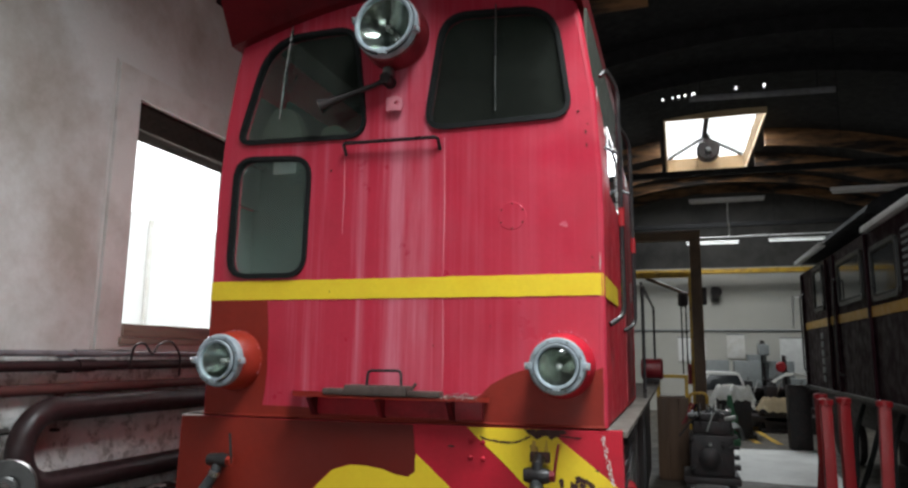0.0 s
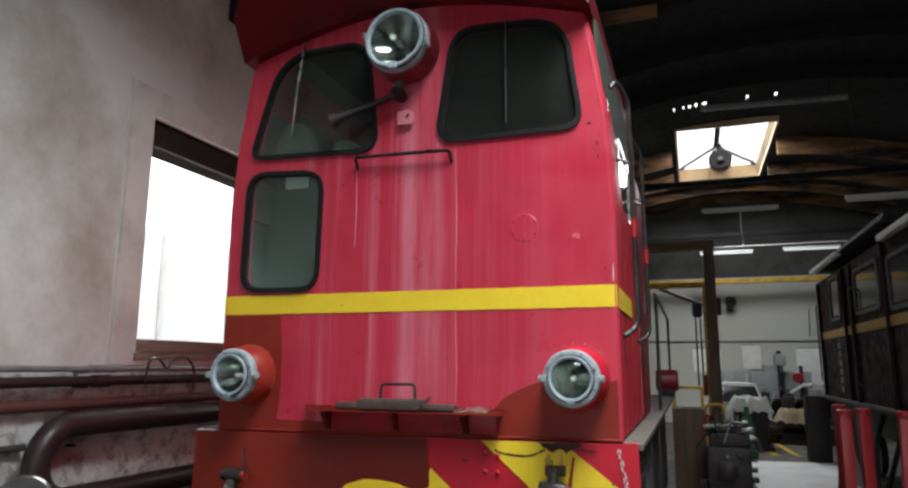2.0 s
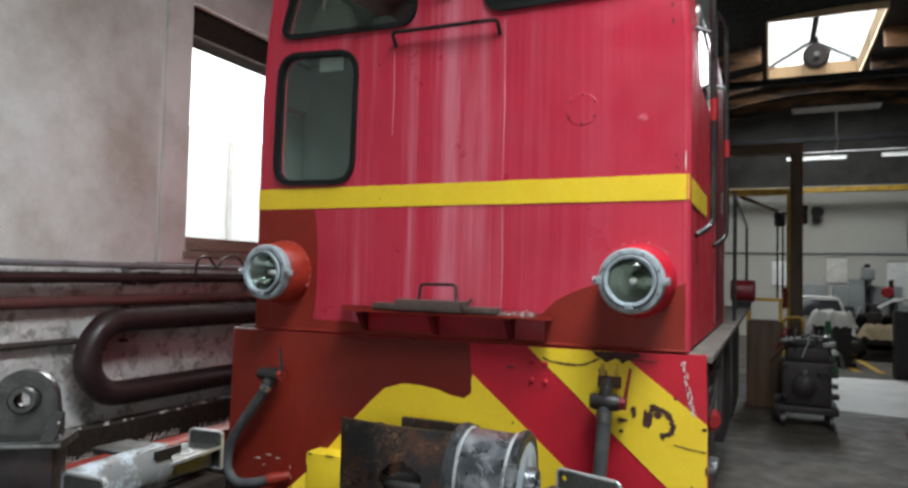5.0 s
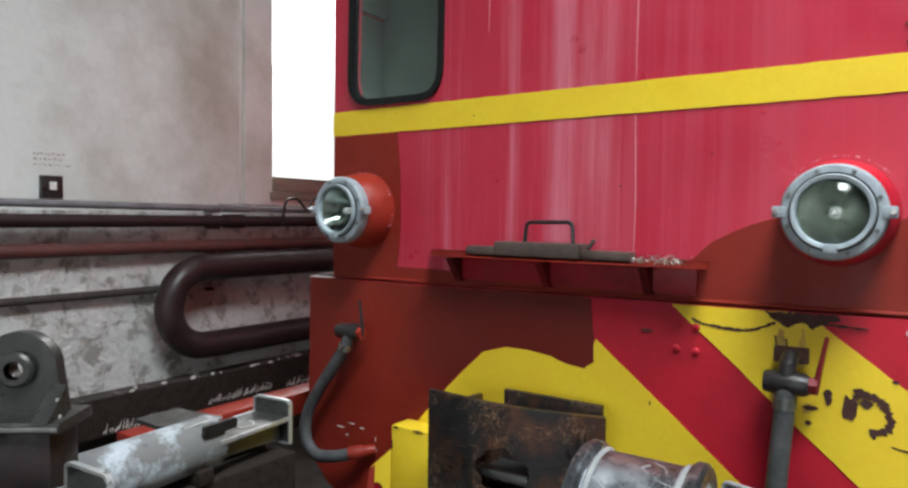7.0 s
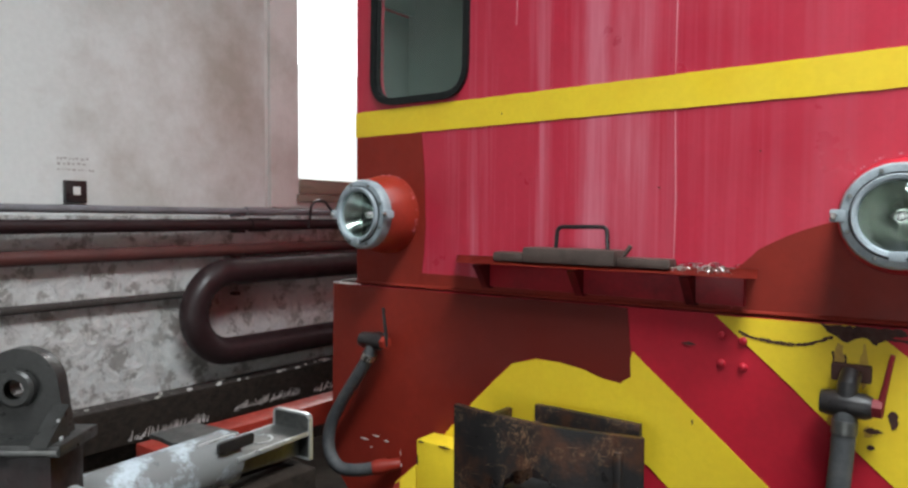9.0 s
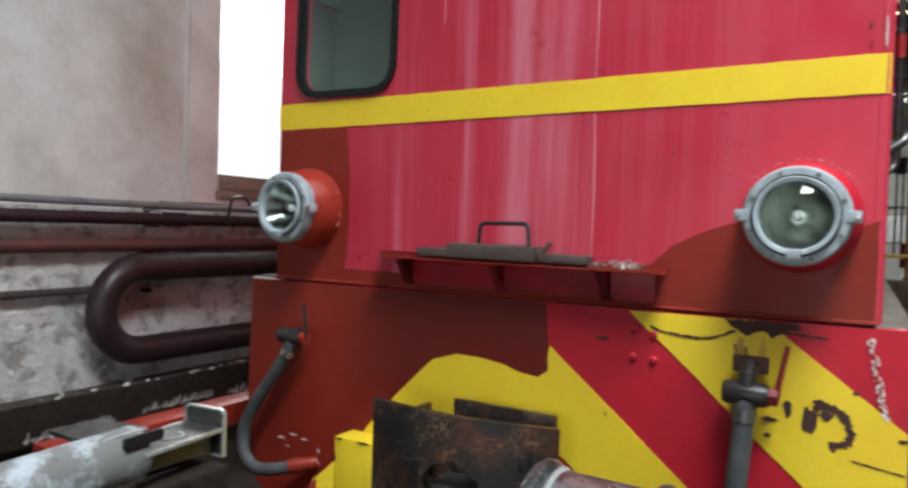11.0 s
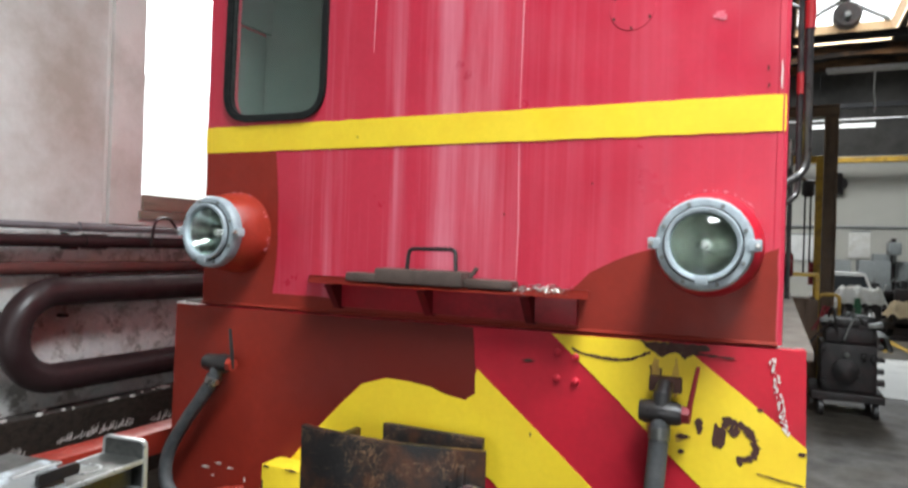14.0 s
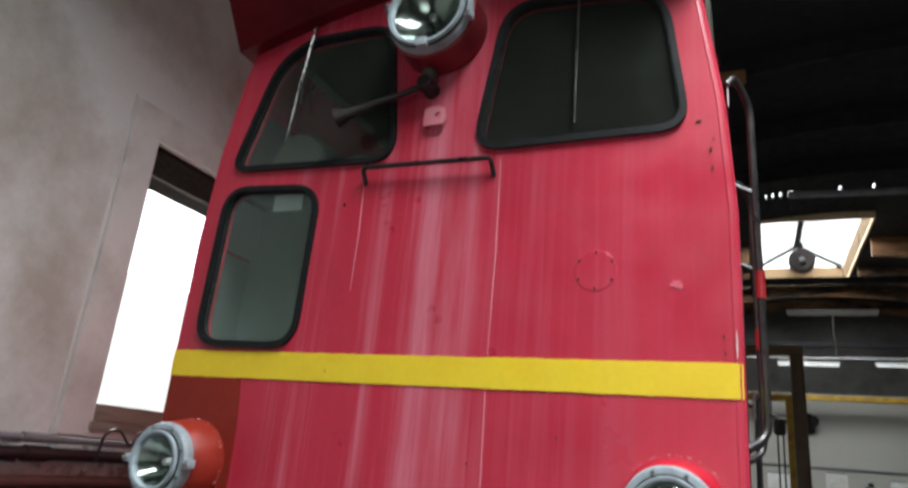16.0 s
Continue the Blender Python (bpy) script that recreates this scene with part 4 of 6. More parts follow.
part("primer_patch", slab(ragged([(-2.596, 1.300)] + edge + [(-2.27, 0.322), (-2.388, 0.320), (-2.478, 0.352), (-2.557, 0.438), (-2.592, 0.562), (-2.605, 0.79)], 0.0015, 5, 0.03), [], HEAD - 0.0035, HEAD - 0.0005), PRIMER_SHADED, head, "maroon oxide primer, painted darker where the shelf shades it", smooth=False)
part("chevron", slab(ragged([(-1.178, 1.166), (-0.93, 0.962), (-0.665, 0.742), (-0.19, 0.345), (-0.56, 0.345), (-1.12, 0.80), (-1.39, 0.90), (-1.65, 0.72), (-2.14, 0.40), (-2.17, 0.42)] + [(x + 0.004, z - 0.002) for x, z in edge[:2:-1]], 0.001, 6, 0.05), [], HEAD - 0.003, HEAD - 0.0005), YELLOW, head, "yellow painted chevron", smooth=False)
part("chevron", slab(ragged([(-0.916, 1.311), (-0.520, 1.314), (-0.298, 1.148), (-0.168, 1.048), (-0.168, 0.655), (-0.516, 0.952), (-0.701, 1.122)], 0.0012, 7, 0.05), [], HEAD - 0.003, HEAD - 0.0005), YELLOW, head, "yellow painted chevron with dark chips", smooth=False)


def ragged_line(pts, width, seed, name, plane=HEAD):
    """A flaked line of bare metal of uneven width."""
    rnd = random.Random(seed)
    p = [Vector(q) for q in smooth_path([(x, 0, z) for x, z in pts], 8)]
    a, b = [], []
    for i, q in enumerate(p):
        t = (p[min(i + 1, len(p) - 1)] - p[max(i - 1, 0)]).normalized()
        m = Vector((-t.z, 0, t.x))
        end = 0.25 if i in (0, len(p) - 1) else 1
        u, v = q + m * width * end * rnd.uniform(0.3, 1.2), q - m * width * end * rnd.uniform(0.3, 1.2)
        a.append((u.x, u.z)), b.append((v.x, v.z))
    return part(name, slab(a + b[::-1], [], plane - 0.0048, plane - 0.0005), CHIP, head, smooth=False)


ragged_line([(-0.848, 1.270), (-0.835, 1.262), (-0.80, 1.253), (-0.725, 1.246), (-0.662, 1.252), (-0.60, 1.280)], 0.0055, 1, "paint_crack")
ragged_line([(-0.48, 1.286), (-0.42, 1.284), (-0.36, 1.282)], 0.004, 2, "paint_crack")
ragged_line([(-0.295, 0.958), (-0.24, 0.949), (-0.172, 0.941)], 0.0028, 3, "paint_crack")
ragged_line([(-0.392, 1.082), (-0.36, 1.092), (-0.325, 1.078), (-0.303, 1.045), (-0.305, 1.005), (-0.348, 0.982)], 0.014, 4, "paint_chip")
ragged_line([(-0.60, 1.24), (-0.598, 1.21), (-0.60, 1.17)], 0.003, 5, "paint_crack")
ragged_line([(-0.57, 1.235), (-0.568, 1.22), (-0.572, 1.20)], 0.003, 6, "paint_crack")
part("paint_chip", slab(ragged([(-0.632, 1.312), (-0.44, 1.314), (-0.43, 1.300), (-0.47, 1.286), (-0.50, 1.268), (-0.53, 1.288), (-0.565, 1.268), (-0.60, 1.284)], 0.003, 8, 0.008), [], HEAD - 0.005, HEAD - 0.0005), CHIP, head, smooth=False)
for i, (x, z, w, h) in enumerate(((-0.455, 1.075, 0.014, 0.026), (-0.402, 1.048, 0.025, 0.044), (-0.375, 1.100, 0.020, 0.014), (-0.36, 1.07, 0.018, 0.018), (-0.50, 1.035, 0.022, 0.010), (-0.505, 0.99, 0.010, 0.008), (-0.995, 1.214, 0.024, 0.006), (-0.29, 1.14, 0.010, 0.006), (-0.225, 0.80, 0.006, 0.006), (-0.172, 0.87, 0.005, 0.02), (-0.172, 0.76, 0.005, 0.03), (-0.18, 1.03, 0.012, 0.008), (-0.98, 0.97, 0.003, 0.010))):
    paint_mark(x, z, w, h, 100 + i, CHIP, 0.0052, HEAD, head)
rnd = random.Random(5)
for i in range(44):
    t = i / 43
    paint_mark(-0.262 + 0.042 * t + rnd.uniform(-0.008, 0.008), 1.29 - 0.21 * t, rnd.uniform(0.0015, 0.005), rnd.uniform(0.002, 0.009), 200 + i, SCRATCH, 0.0056, HEAD, head, "paint_scrape")
for x, z in ((-0.896, 1.250), (-0.835, 1.240), (-0.897, 1.165), (-0.834, 1.162)):
    part("rivet", turned([(0.013, 0), (0.012, 0.006), (0.007, 0.011), (0, 0.012)], (x, HEAD, z), (0, -1, 0), 14), RED_PLAIN, head)
for i, (x, z, w, h) in enumerate(((-0.585, 1.225, 0.016, 0.055), (-0.525, 1.205, 0.012, 0.06), (-0.60, 1.06, 0.010, 0.035), (-0.51, 1.03, 0.014, 0.020))):
    paint_mark(x, z, w, h, 300 + i, YELLOW_WORN, 0.0045, HEAD, head, "grime_run")
for i, (x, z, w, h) in enumerate(((-2.40, 0.63, 0.030, 0.004), (-2.33, 0.655, 0.022, 0.003), (-2.27, 0.645, 0.018, 0.003), (-2.19, 0.61, 0.003, 0.012), (-2.185, 0.56, 0.003, 0.010), (-2.36, 0.60, 0.010, 0.003))):
    paint_mark(x, z, w, h, 320 + i, SCRATCH, 0.005, HEAD, head, "paint_scrape")
part("footplate", boxed((-2.595, HEAD + 0.042, TOP - 0.03), (-0.155, 9.4, TOP - 0.003), 0.003), DECKPLATE, loco, "worn grey chequered running plate")
part("edge_scrape", boxed((-2.60, HEAD - 0.003, 1.298), (-2.475, HEAD + 0.03, 1.307), 0.002), SCRATCH, head, "chipped white plate corner")

# headlamps


def headlamp(c, r, base_y, tip, body, label, yaw=0.0, big=False):
    """A lamp that faces the camera's end: tapered housing, clamped bezel, reflector, bulb and glass."""
    way = Vector((math.sin(yaw), -math.cos(yaw), 0))
    x, y, z = c
    front = Vector(c)
    deep = (base_y - y)
    k = 1.16 if not big else 1.04
    h = part("headlamp", turned([(r * k * 1.02, -deep - 0.02), (r * k, -deep * 0.8), (r * 1.03, -0.055), (r * 0.96, -0.045)], front, way, 44), body, loco, label)
    w = 0.82 if big else 0.67
    part("bezel", turned([(r * 0.95, -0.05), (r * 1.0, -0.045), (r, -0.020), (r * 0.98, -0.012), (r * 0.95, -0.006), (r * (w + 0.12), -0.002), (r * (w + 0.08), -0.004), (r * (w + 0.06), -0.02), (r * 0.95, -0.05)], front, way, 48), GREYPAINT, h, "grey painted clamp ring")
    part("inner_ring", turned([(r * (w + 0.115), -0.006), (r * (w + 0.11), 0.010), (r * (w + 0.085), 0.016), (r * (w + 0.02), 0.014), (r * (w - 0.005), 0.008), (r * (w - 0.01), -0.012)], front, way, 48), GREYPAINT, h)
    part("reflector", turned([(r * w * j / 14, -0.010 - 0.085 * (1 - (j / 14) ** 2)) for j in range(14, 2, -1)] + [(r * 0.14, -0.112), (0, -0.112)], front, way, 40), REFLECTOR, h, "silvered bowl reflector")
    part("bulb", turned([(0, -0.045), (r * 0.06, -0.048), (r * 0.10, -0.062), (r * 0.07, -0.09), (r * 0.07, -0.105)], front, way, 16), CHROME, h)
    dome = [(r * w * j / 10, 0.034 - 0.031 * (j / 10) ** 2) for j in range(11)]
    g = part("lens", turned(dome + [(p, q - 0.004) for p, q in reversed(dome)], front, way, 40), LENS, h, "clear domed glass")
    g.visible_shadow = False
    part("gasket", turned([(r * (w + 0.145), -0.004), (r * (w + 0.145), 0.002), (r * (w + 0.105), 0.002), (r * (w + 0.105), -0.004)], front, way, 48), RUBBER, h)
    s = Vector((way.y, -way.x, 0))
    low = front - Vector((0, 0, r * (w + 0.07))) + way * 0.010
    part("latch", boxed(low - Vector((r * 0.13, 0.014, r * 0.10)), low + Vector((r * 0.13, 0.010, r * 0.09)), 0.004), GREYPAINT, h)
    for a in ((180, 0) if not big else (15, 195)):
        d = s * math.cos(radians(a)) + Vector((0, 0, 1)) * math.sin(radians(a))
        p = front + d * r * 1.0 - way * 0.02
        part("lug", box(bmesh.new(), p - Vector((0.018, 0.02, 0.016)), p + Vector((0.018, 0.02, 0.016)), 0.005), GREYPAINT, h)
        part("clamp_screw", turned([(0.008, 0), (0.008, 0.035), (0.005, 0.04), (0, 0.04)], p - way * 0.005 + d * 0.008, way, 10), CHROME, h)
    for a in range(25, 360, 45):
        d = s * math.cos(radians(a)) + Vector((0, 0, 1)) * math.sin(radians(a))
        part("screw", turned([(0.006, 0), (0.006, 0.004), (0, 0.005)], front + d * r * 0.88 - way * 0.004, way, 8), STEEL_DARK, h)
    return h


hr = headlamp((-0.443, 3.303, 1.612), 0.131, FACE, 0, RED_PLAIN, "round headlamp in a red housing with grey ring")
hlf = headlamp((-2.262, 3.306, 1.612), 0.140, FACE, 0, PRIMER_BRIGHT, "round headlamp in an orange primer housing with grey ring")
top = headlamp((-1.342, 3.30, 3.392), 0.180, 3.46, 0, RED_DARK, "large roof headlamp with pale grey ring", big=True)
rnd = random.Random(11)
for x0 in (-2.262, -0.441):
    bm = bmesh.new()
    for i in range(22):
        a = rnd.uniform(-0.6, 1.7) if x0 < -2 else rnd.uniform(0.7, 2.4)
        p = Vector((x0 + 0.163 * math.cos(a), FACE - 0.012 - rnd.random() * 0.012, 1.612 + 0.163 * math.sin(a)))
        box(bm, p - Vector((0.0022, 0.003, 0.0022)), p + Vector((0.003, 0.003, 0.003)) * rnd.uniform(0.2, 1.3), 0, Matrix.Rotation(rnd.random() * 3, 4, "Y"))
    tagged(part("flaked_paint", bm, PINK, hlf if x0 < -2 else hr), kind="stuff")

# shelf over the headstock, with the bar that lies on it
bm = bmesh.new()
bm_pts = [(-1.905, FACE, 1.456), (-0.80, FACE, 1.456), (-0.775, 3.37, 1.436), (-1.82, 3.37, 1.436)]
bm.faces.new([bm.verts.new(p) for p in bm_pts])
bmesh.ops.solidify(bm, geom=bm.faces[:], thickness=0.010)
shelf = part("shelf", bm, PRIMER, loco, "red oxide primed shelf plate on brackets", smooth=False)
# brackets in the darker red too: shade under the shelf is in the colour
for x in (-1.745, -1.36, -0.985):
    part("shelf_bracket", slab([(FACE, 1.338), (FACE, 1.444), (3.385, 1.428), (3.40, 1.412), (3.455, 1.338)], [], x - 0.014, x + 0.014, side), SHADED_RED, shelf)
# plate below the shelf: the shelf's shade is mixed into its red
part("shelf_front", boxed((-1.73, FACE - 0.03, 1.345), (-0.83, FACE - 0.004, 1.435), 0.003), SHELF_RED, shelf)

bar = thing("coupling_lid", (-1.35, 3.43, 1.455), "heavy brown steel lid with a wire handle on the shelf", "steel lid")
part("centre_block", boxed((-1.545, 3.385, 1.448), (-1.205, 3.472, 1.500), 0.008), LID, bar)
part("wing", boxed((-1.675, 3.395, 1.447), (-1.547, 3.465, 1.480), 0.010), LID, bar)
part("wing", boxed((-1.203, 3.395, 1.447), (-1.030, 3.465, 1.478), 0.010), LID, bar)
part("handle", tubed(bend([(-1.438, 3.43, 1.49), (-1.430, 3.43, 1.572), (-1.250, 3.43, 1.574), (-1.246, 3.43, 1.49)], 0.022), 0.0075, 10), BLACK, bar, "bent black rod handle")
part("toggle", tubed([(-1.19, 3.42, 1.48), (-1.165, 3.425, 1.515)], 0.008, 8), LID, bar)
rnd = random.Random(9)
bm = bmesh.new()
for i in range(60):
    x, y = rnd.uniform(-1.02, -0.84), rnd.uniform(3.39, 3.475)
    z = 1.4395 + (y - 3.37) * 0.166
    a, r = rnd.uniform(0, 6.28), rnd.uniform(0.004, 0.012)
    tube(bm, [(x + r * math.cos(a + t), y + 0.5 * r * math.sin(a + t), z + r * (0.6 + 0.6 * math.sin(a * 2 + t))) for t in (0, 0.8, 1.6, 2.4, 3.2)], 0.0013, 4)
solid("steel_swarf", bm, CHROME, "curled bright steel swarf on the shelf", "swarf", "stuff")

# air hoses


def hose_cock(x, z, parent_label, handle, grip, lean):
    c = part("brake_hose", turned([(0.024, 0), (0.024, 0.03), (0.034, 0.034), (0.034, 0.05), (0.022, 0.055), (0.022, 0.085)], (x, HEAD, z), (0, -1, 0), 18), BLACK, loco, parent_label)
    part("valve_body", turned([(0.0, -0.062), (0.030, -0.060), (0.034, -0.045), (0.036, 0.0), (0.034, 0.045), (0.028, 0.06), (0, 0.062)], (x, HEAD - 0.075, z), (1, 0, 0), 18), BLACK, c)
    part("nut", turned([(0.0, 0), (0.027, 0), (0.027, 0.022), (0, 0.022)], (x + 0.06, HEAD - 0.075, z), (1, 0, 0), 6), handle, c)
    part("cock_handle", tubed([(x + 0.075, HEAD - 0.075, z - 0.015), (x + 0.082, HEAD - 0.08, z + 0.03), (x + 0.082 + lean, HEAD - 0.085, z + 0.145)], [0.010, 0.008, 0.006], 8), grip, c)
    return c


hL = hose_cock(-2.285, 1.085, "grey rubber brake hose on a black cock", PRIMER_BRIGHT, BLACK, -0.012)
path = smooth_path([(-2.275, 3.405, 1.085), (-2.295, 3.40, 1.02), (-2.353, 3.395, 0.935), (-2.445, 3.39, 0.81), (-2.508, 3.38, 0.69), (-2.505, 3.37, 0.585), (-2.44, 3.37, 0.525), (-2.34, 3.39, 0.53), (-2.24, 3.42, 0.56)])
part("hose", tubed(path, 0.027, 16), HOSE, hL)
part("hose_clip", tubed(path[5:8], 0.031, 14), CHROME, hL)
part("dummy_coupling", turned([(0.026, -0.02), (0.032, 0.0), (0.032, 0.04), (0.026, 0.05), (0.026, 0.10)], (-2.26, 3.41, 0.555), (0.7, 0.7, 0.1), 16), PRIMER, hL)
hR = hose_cock(-0.556, 1.115, "grey rubber brake hose hanging from a black cock", RED_DARK, RED_DARK, 0.02)
part("flange_pad", boxed((-0.60, HEAD - 0.03, 1.165), (-0.505, HEAD - 0.001, 1.212), 0.006), CHIP, hR)
part("elbow", tubed([(-0.55, HEAD - 0.04, 1.19), (-0.553, HEAD - 0.075, 1.165), (-0.556, HEAD - 0.08, 1.12)], 0.026, 12), BLACK, hR)
pathR = smooth_path([(-0.556, 3.405, 1.10), (-0.560, 3.40, 1.0), (-0.568, 3.395, 0.88), (-0.574, 3.39, 0.76), (-0.58, 3.39, 0.62), (-0.61, 3.38, 0.52), (-0.68, 3.38, 0.48), (-0.75, 3.42, 0.52)])
part("hose", tubed(pathR, 0.029, 16), HOSE, hR)
part("hose_clip", tubed(pathR[2:5], 0.032, 14), STEEL_DARK, hR)

# coupler pocket
cp = part("coupler", boxed((-1.60, 3.30, 0.42), (-1.12, HEAD - 0.001, 0.52), 0.01), BURNT, loco, "burnt black and rusty coupler box")


def front_plate(u, v):
    x = -1.672 + 0.60 * u
    y = 3.190 + 0.135 * u - 0.045 * math.sin(math.pi * u)
    return (x, y, 0.975 - 0.030 * u - 0.47 * v)


bm = grid_sheet(front_plate, 150, 110)
gone = []
for f in bm.faces:
    c = f.calc_center_median()
    if ((c.x + 1.392) / 0.088) ** 2 + ((c.z - 0.732) / 0.082) ** 2 < 1 + 0.35 * noise.noise(Vector((c.x * 22, c.z * 22, 2.0))) + 0.2 * noise.noise(Vector((c.x * 60, c.z * 60, 5.0))):
        gone.append(f)
bmesh.ops.delete(bm, geom=gone, context="FACES")
bmesh.ops.solidify(bm, geom=bm.faces[:], thickness=0.022)
part("front_plate", bm, BURNT, cp)
part("back_plate", boxed((-1.495, 3.395, 0.50), (-1.115, 3.42, 0.956), 0.004), BURNT, cp)
for x in (-1.48, -1.31, -1.13):
    part("rib", boxed((x - 0.012, 3.26, 0.50), (x + 0.012, 3.40, 0.90), 0.003), BURNT, cp)
part("side_plate", boxed((-1.665, 3.21, 0.505), (-1.64, HEAD - 0.001, 0.90), 0.004), BURNT, cp)
part("tongue", boxed((-1.51, 3.215, 0.690), (-1.30, 3.36, 0.722), 0.012), STEEL_DARK, cp, "bright worn coupler tongue")
part("inner_block", boxed((-1.56, 3.34, 0.56), (-1.22, 3.39, 0.86), 0.01), GREASY, cp)
yb = part("lifting_bracket", boxed((-2.010, 3.372, 0.395), (-1.815, HEAD - 0.001, 0.735), 0.006), YELLOW, loco, "yellow bracket with a red outer cheek")
for i, (x, z, w, h) in enumerate(((-1.985, 0.729, 0.016, 0.005), (-1.870, 0.732, 0.028, 0.004), (-2.004, 0.655, 0.004, 0.020), (-1.985, 0.405, 0.018, 0.010))):
    paint_mark(x, z, w, h, 340 + i, CHIP, 0.004, 3.372, yb)
cheek = [(-0.0, 0.635), (-0.085, 0.555), (-0.115, 0.33), (-0.05, 0.35), (0.0, 0.40)]
turn = Matrix.Translation((-2.012, 3.376, 0)) @ Matrix.Rotation(radians(28), 4, "Z")
bm = slab(cheek, [[(-0.055 + 0.020 * math.cos(k * math.pi / 6), 0.47 + 0.030 * math.sin(k * math.pi / 6)) for k in range(12)]], -0.010, 0.010)
bmesh.ops.transform(bm, matrix=turn, verts=bm.verts)
part("cheek", bm, YELLOW, yb, smooth=False)
bm = slab([(-0.088, 0.55), (-0.115, 0.33), (-0.075, 0.34), (-0.065, 0.57)], [], -0.018, -0.0105)
bmesh.ops.transform(bm, matrix=turn, verts=bm.verts)
part("cheek_edge", bm, PRIMER_BRIGHT, yb, smooth=False)

# fittings on the cab front
part("handrail", tubed(bend([(-1.632, FACE + 0.002, 2.742), (-1.632, FACE - 0.045, 2.798), (-1.080, FACE - 0.045, 2.788), (-1.080, FACE + 0.002, 2.732)], 0.02), 0.010, 10), BLACK, loco, "black bent bar handrail")
brk = part("lamp_bracket", slab([(-1.385, 2.965), (-1.300, 2.965), (-1.290, 2.99), (-1.300, 3.035), (-1.33, 3.048), (-1.385, 3.04)], [[(-1.325 + 0.014 * math.cos(k * 0.7854), 3.008 + 0.014 * math.sin(k * 0.7854)) for k in range(8)]], FACE - 0.03, FACE - 0.018), PINK, loco, "faded pink lug with a hole")
part("lug_base", boxed((-1.385, FACE - 0.019, 2.965), (-1.365, FACE - 0.0005, 3.04), 0.003), RED_PLAIN, brk)
horn = part("horn", turned([(0.035, 0), (0.030, 0.05), (0.038, 0.055), (0.030, 0.09), (0, 0.092)], (-1.375, FACE, 3.135), (0, -1, 0), 16), GREASY, loco, "black air horn trumpet")
part("trumpet", tubed([(-1.375, FACE - 0.06, 3.135), (-1.45, FACE - 0.075, 3.10), (-1.60, FACE - 0.095, 3.05), (-1.69, FACE - 0.105, 3.02), (-1.745, FACE - 0.11, 3.0)], [0.015, 0.013, 0.016, 0.024, 0.043], 16), GREASY, horn)
part("mount", turned([(0, 0), (0.028, 0), (0.034, 0.02), (0.030, 0.05), (0.012, 0.06), (0, 0.06)], (-1.37, FACE - 0.05, 3.15), (0, 0, 1), 12), STEEL_DARK, horn)


def wiper(x_top, z_top, x_low, z_low, pivot, blade):
    """An arm with its blade lying on the glass."""
    w = part("wiper", tubed([(pivot[0], FACE - 0.01, pivot[1]), (pivot[0] * 0.6 + x_low * 0.4, FACE - 0.03, pivot[1] * 0.6 + z_low * 0.4), ((x_top + x_low) / 2, FACE - 0.028, (z_top + z_low) / 2)], 0.005, 6), BLACK, loco, "thin chrome windscreen wiper")
    part("blade", tubed([(x_top, FACE - 0.022, z_top), ((x_top + x_low) / 2, FACE - 0.026, (z_top + z_low) / 2), (x_low, FACE - 0.018, z_low)], [0.0045, 0.006, 0.003], 6), blade, w)
    part("rubber_strip", tubed([(x_top, FACE - 0.014, z_top - 0.03), (x_low, FACE - 0.012, z_low)], 0.004, 6), RUBBER, w)
    return w


wiper(-2.000, 3.56, -2.062, 2.985, (-1.96, 3.25), CHROME)
wiper(-0.772, 3.50, -0.776, 2.91, (-0.775, 3.47), STEEL_DARK)

# side handrails and step edge
for y, r in ((3.85, 0.014), (4.86, 0.014)):
    h = part("side_handrail", tubed(bend([(-0.262, y - 0.12, 3.14), (-0.235, y - 0.10, 3.185), (-0.185, y, 3.10), (-0.178, y, 2.0), (-0.178, y, 1.87), (-0.245, y - 0.06, 1.82)], 0.05), r, 10), BLACK, loco, "black tubular grab rail")
    part("red_band", tubed([(-0.179, y, 2.44), (-0.179, y, 2.34)], r + 0.003, 10), JACKRED, h)
    part("rail_stay", tubed([(-0.26, y, 2.78), (-0.18, y, 2.74)], 0.010, 8), BLACK, h)
part("hood", boxed((-2.15, 5.95, SILL - 0.004), (-0.56, 9.3, 2.62), 0.05), RED_DARK, loco, "dark red engine hood")
for y in (6.2, 9.1):
    part("stanchion", tubed([(-0.19, y, SILL - 0.02), (-0.19, y, 2.25)], 0.014, 8), BLACK, loco)
part("hood_rail", tubed([(-0.19, 6.0, 2.25), (-0.19, 9.2, 2.25)], 0.014, 8), BLACK, loco)
part("frame_plate", boxed((-0.52, HEAD + 0.05, 0.45), (-0.47, 9.3, TOP - 0.002)), GREASY, loco)
part("frame_plate", boxed((-2.24, HEAD + 0.05, 0.45), (-2.19, 9.3, TOP - 0.002)), GREASY, loco)
for y, dy, z0, z1, m in ((3.72, 0.30, 0.55, 0.9, GREASY), (4.25, 0.55, 0.42, 1.15, BLACK), (5.05, 0.35, 0.7, 1.2, STEEL_DARK), (5.7, 0.8, 0.5, 1.22, GREASY), (6.9, 1.2, 0.45, 1.2, BLACK)):
    part("equipment_box", boxed((-0.47, y, z0), (-0.23, y + dy, z1), 0.015), m, loco)
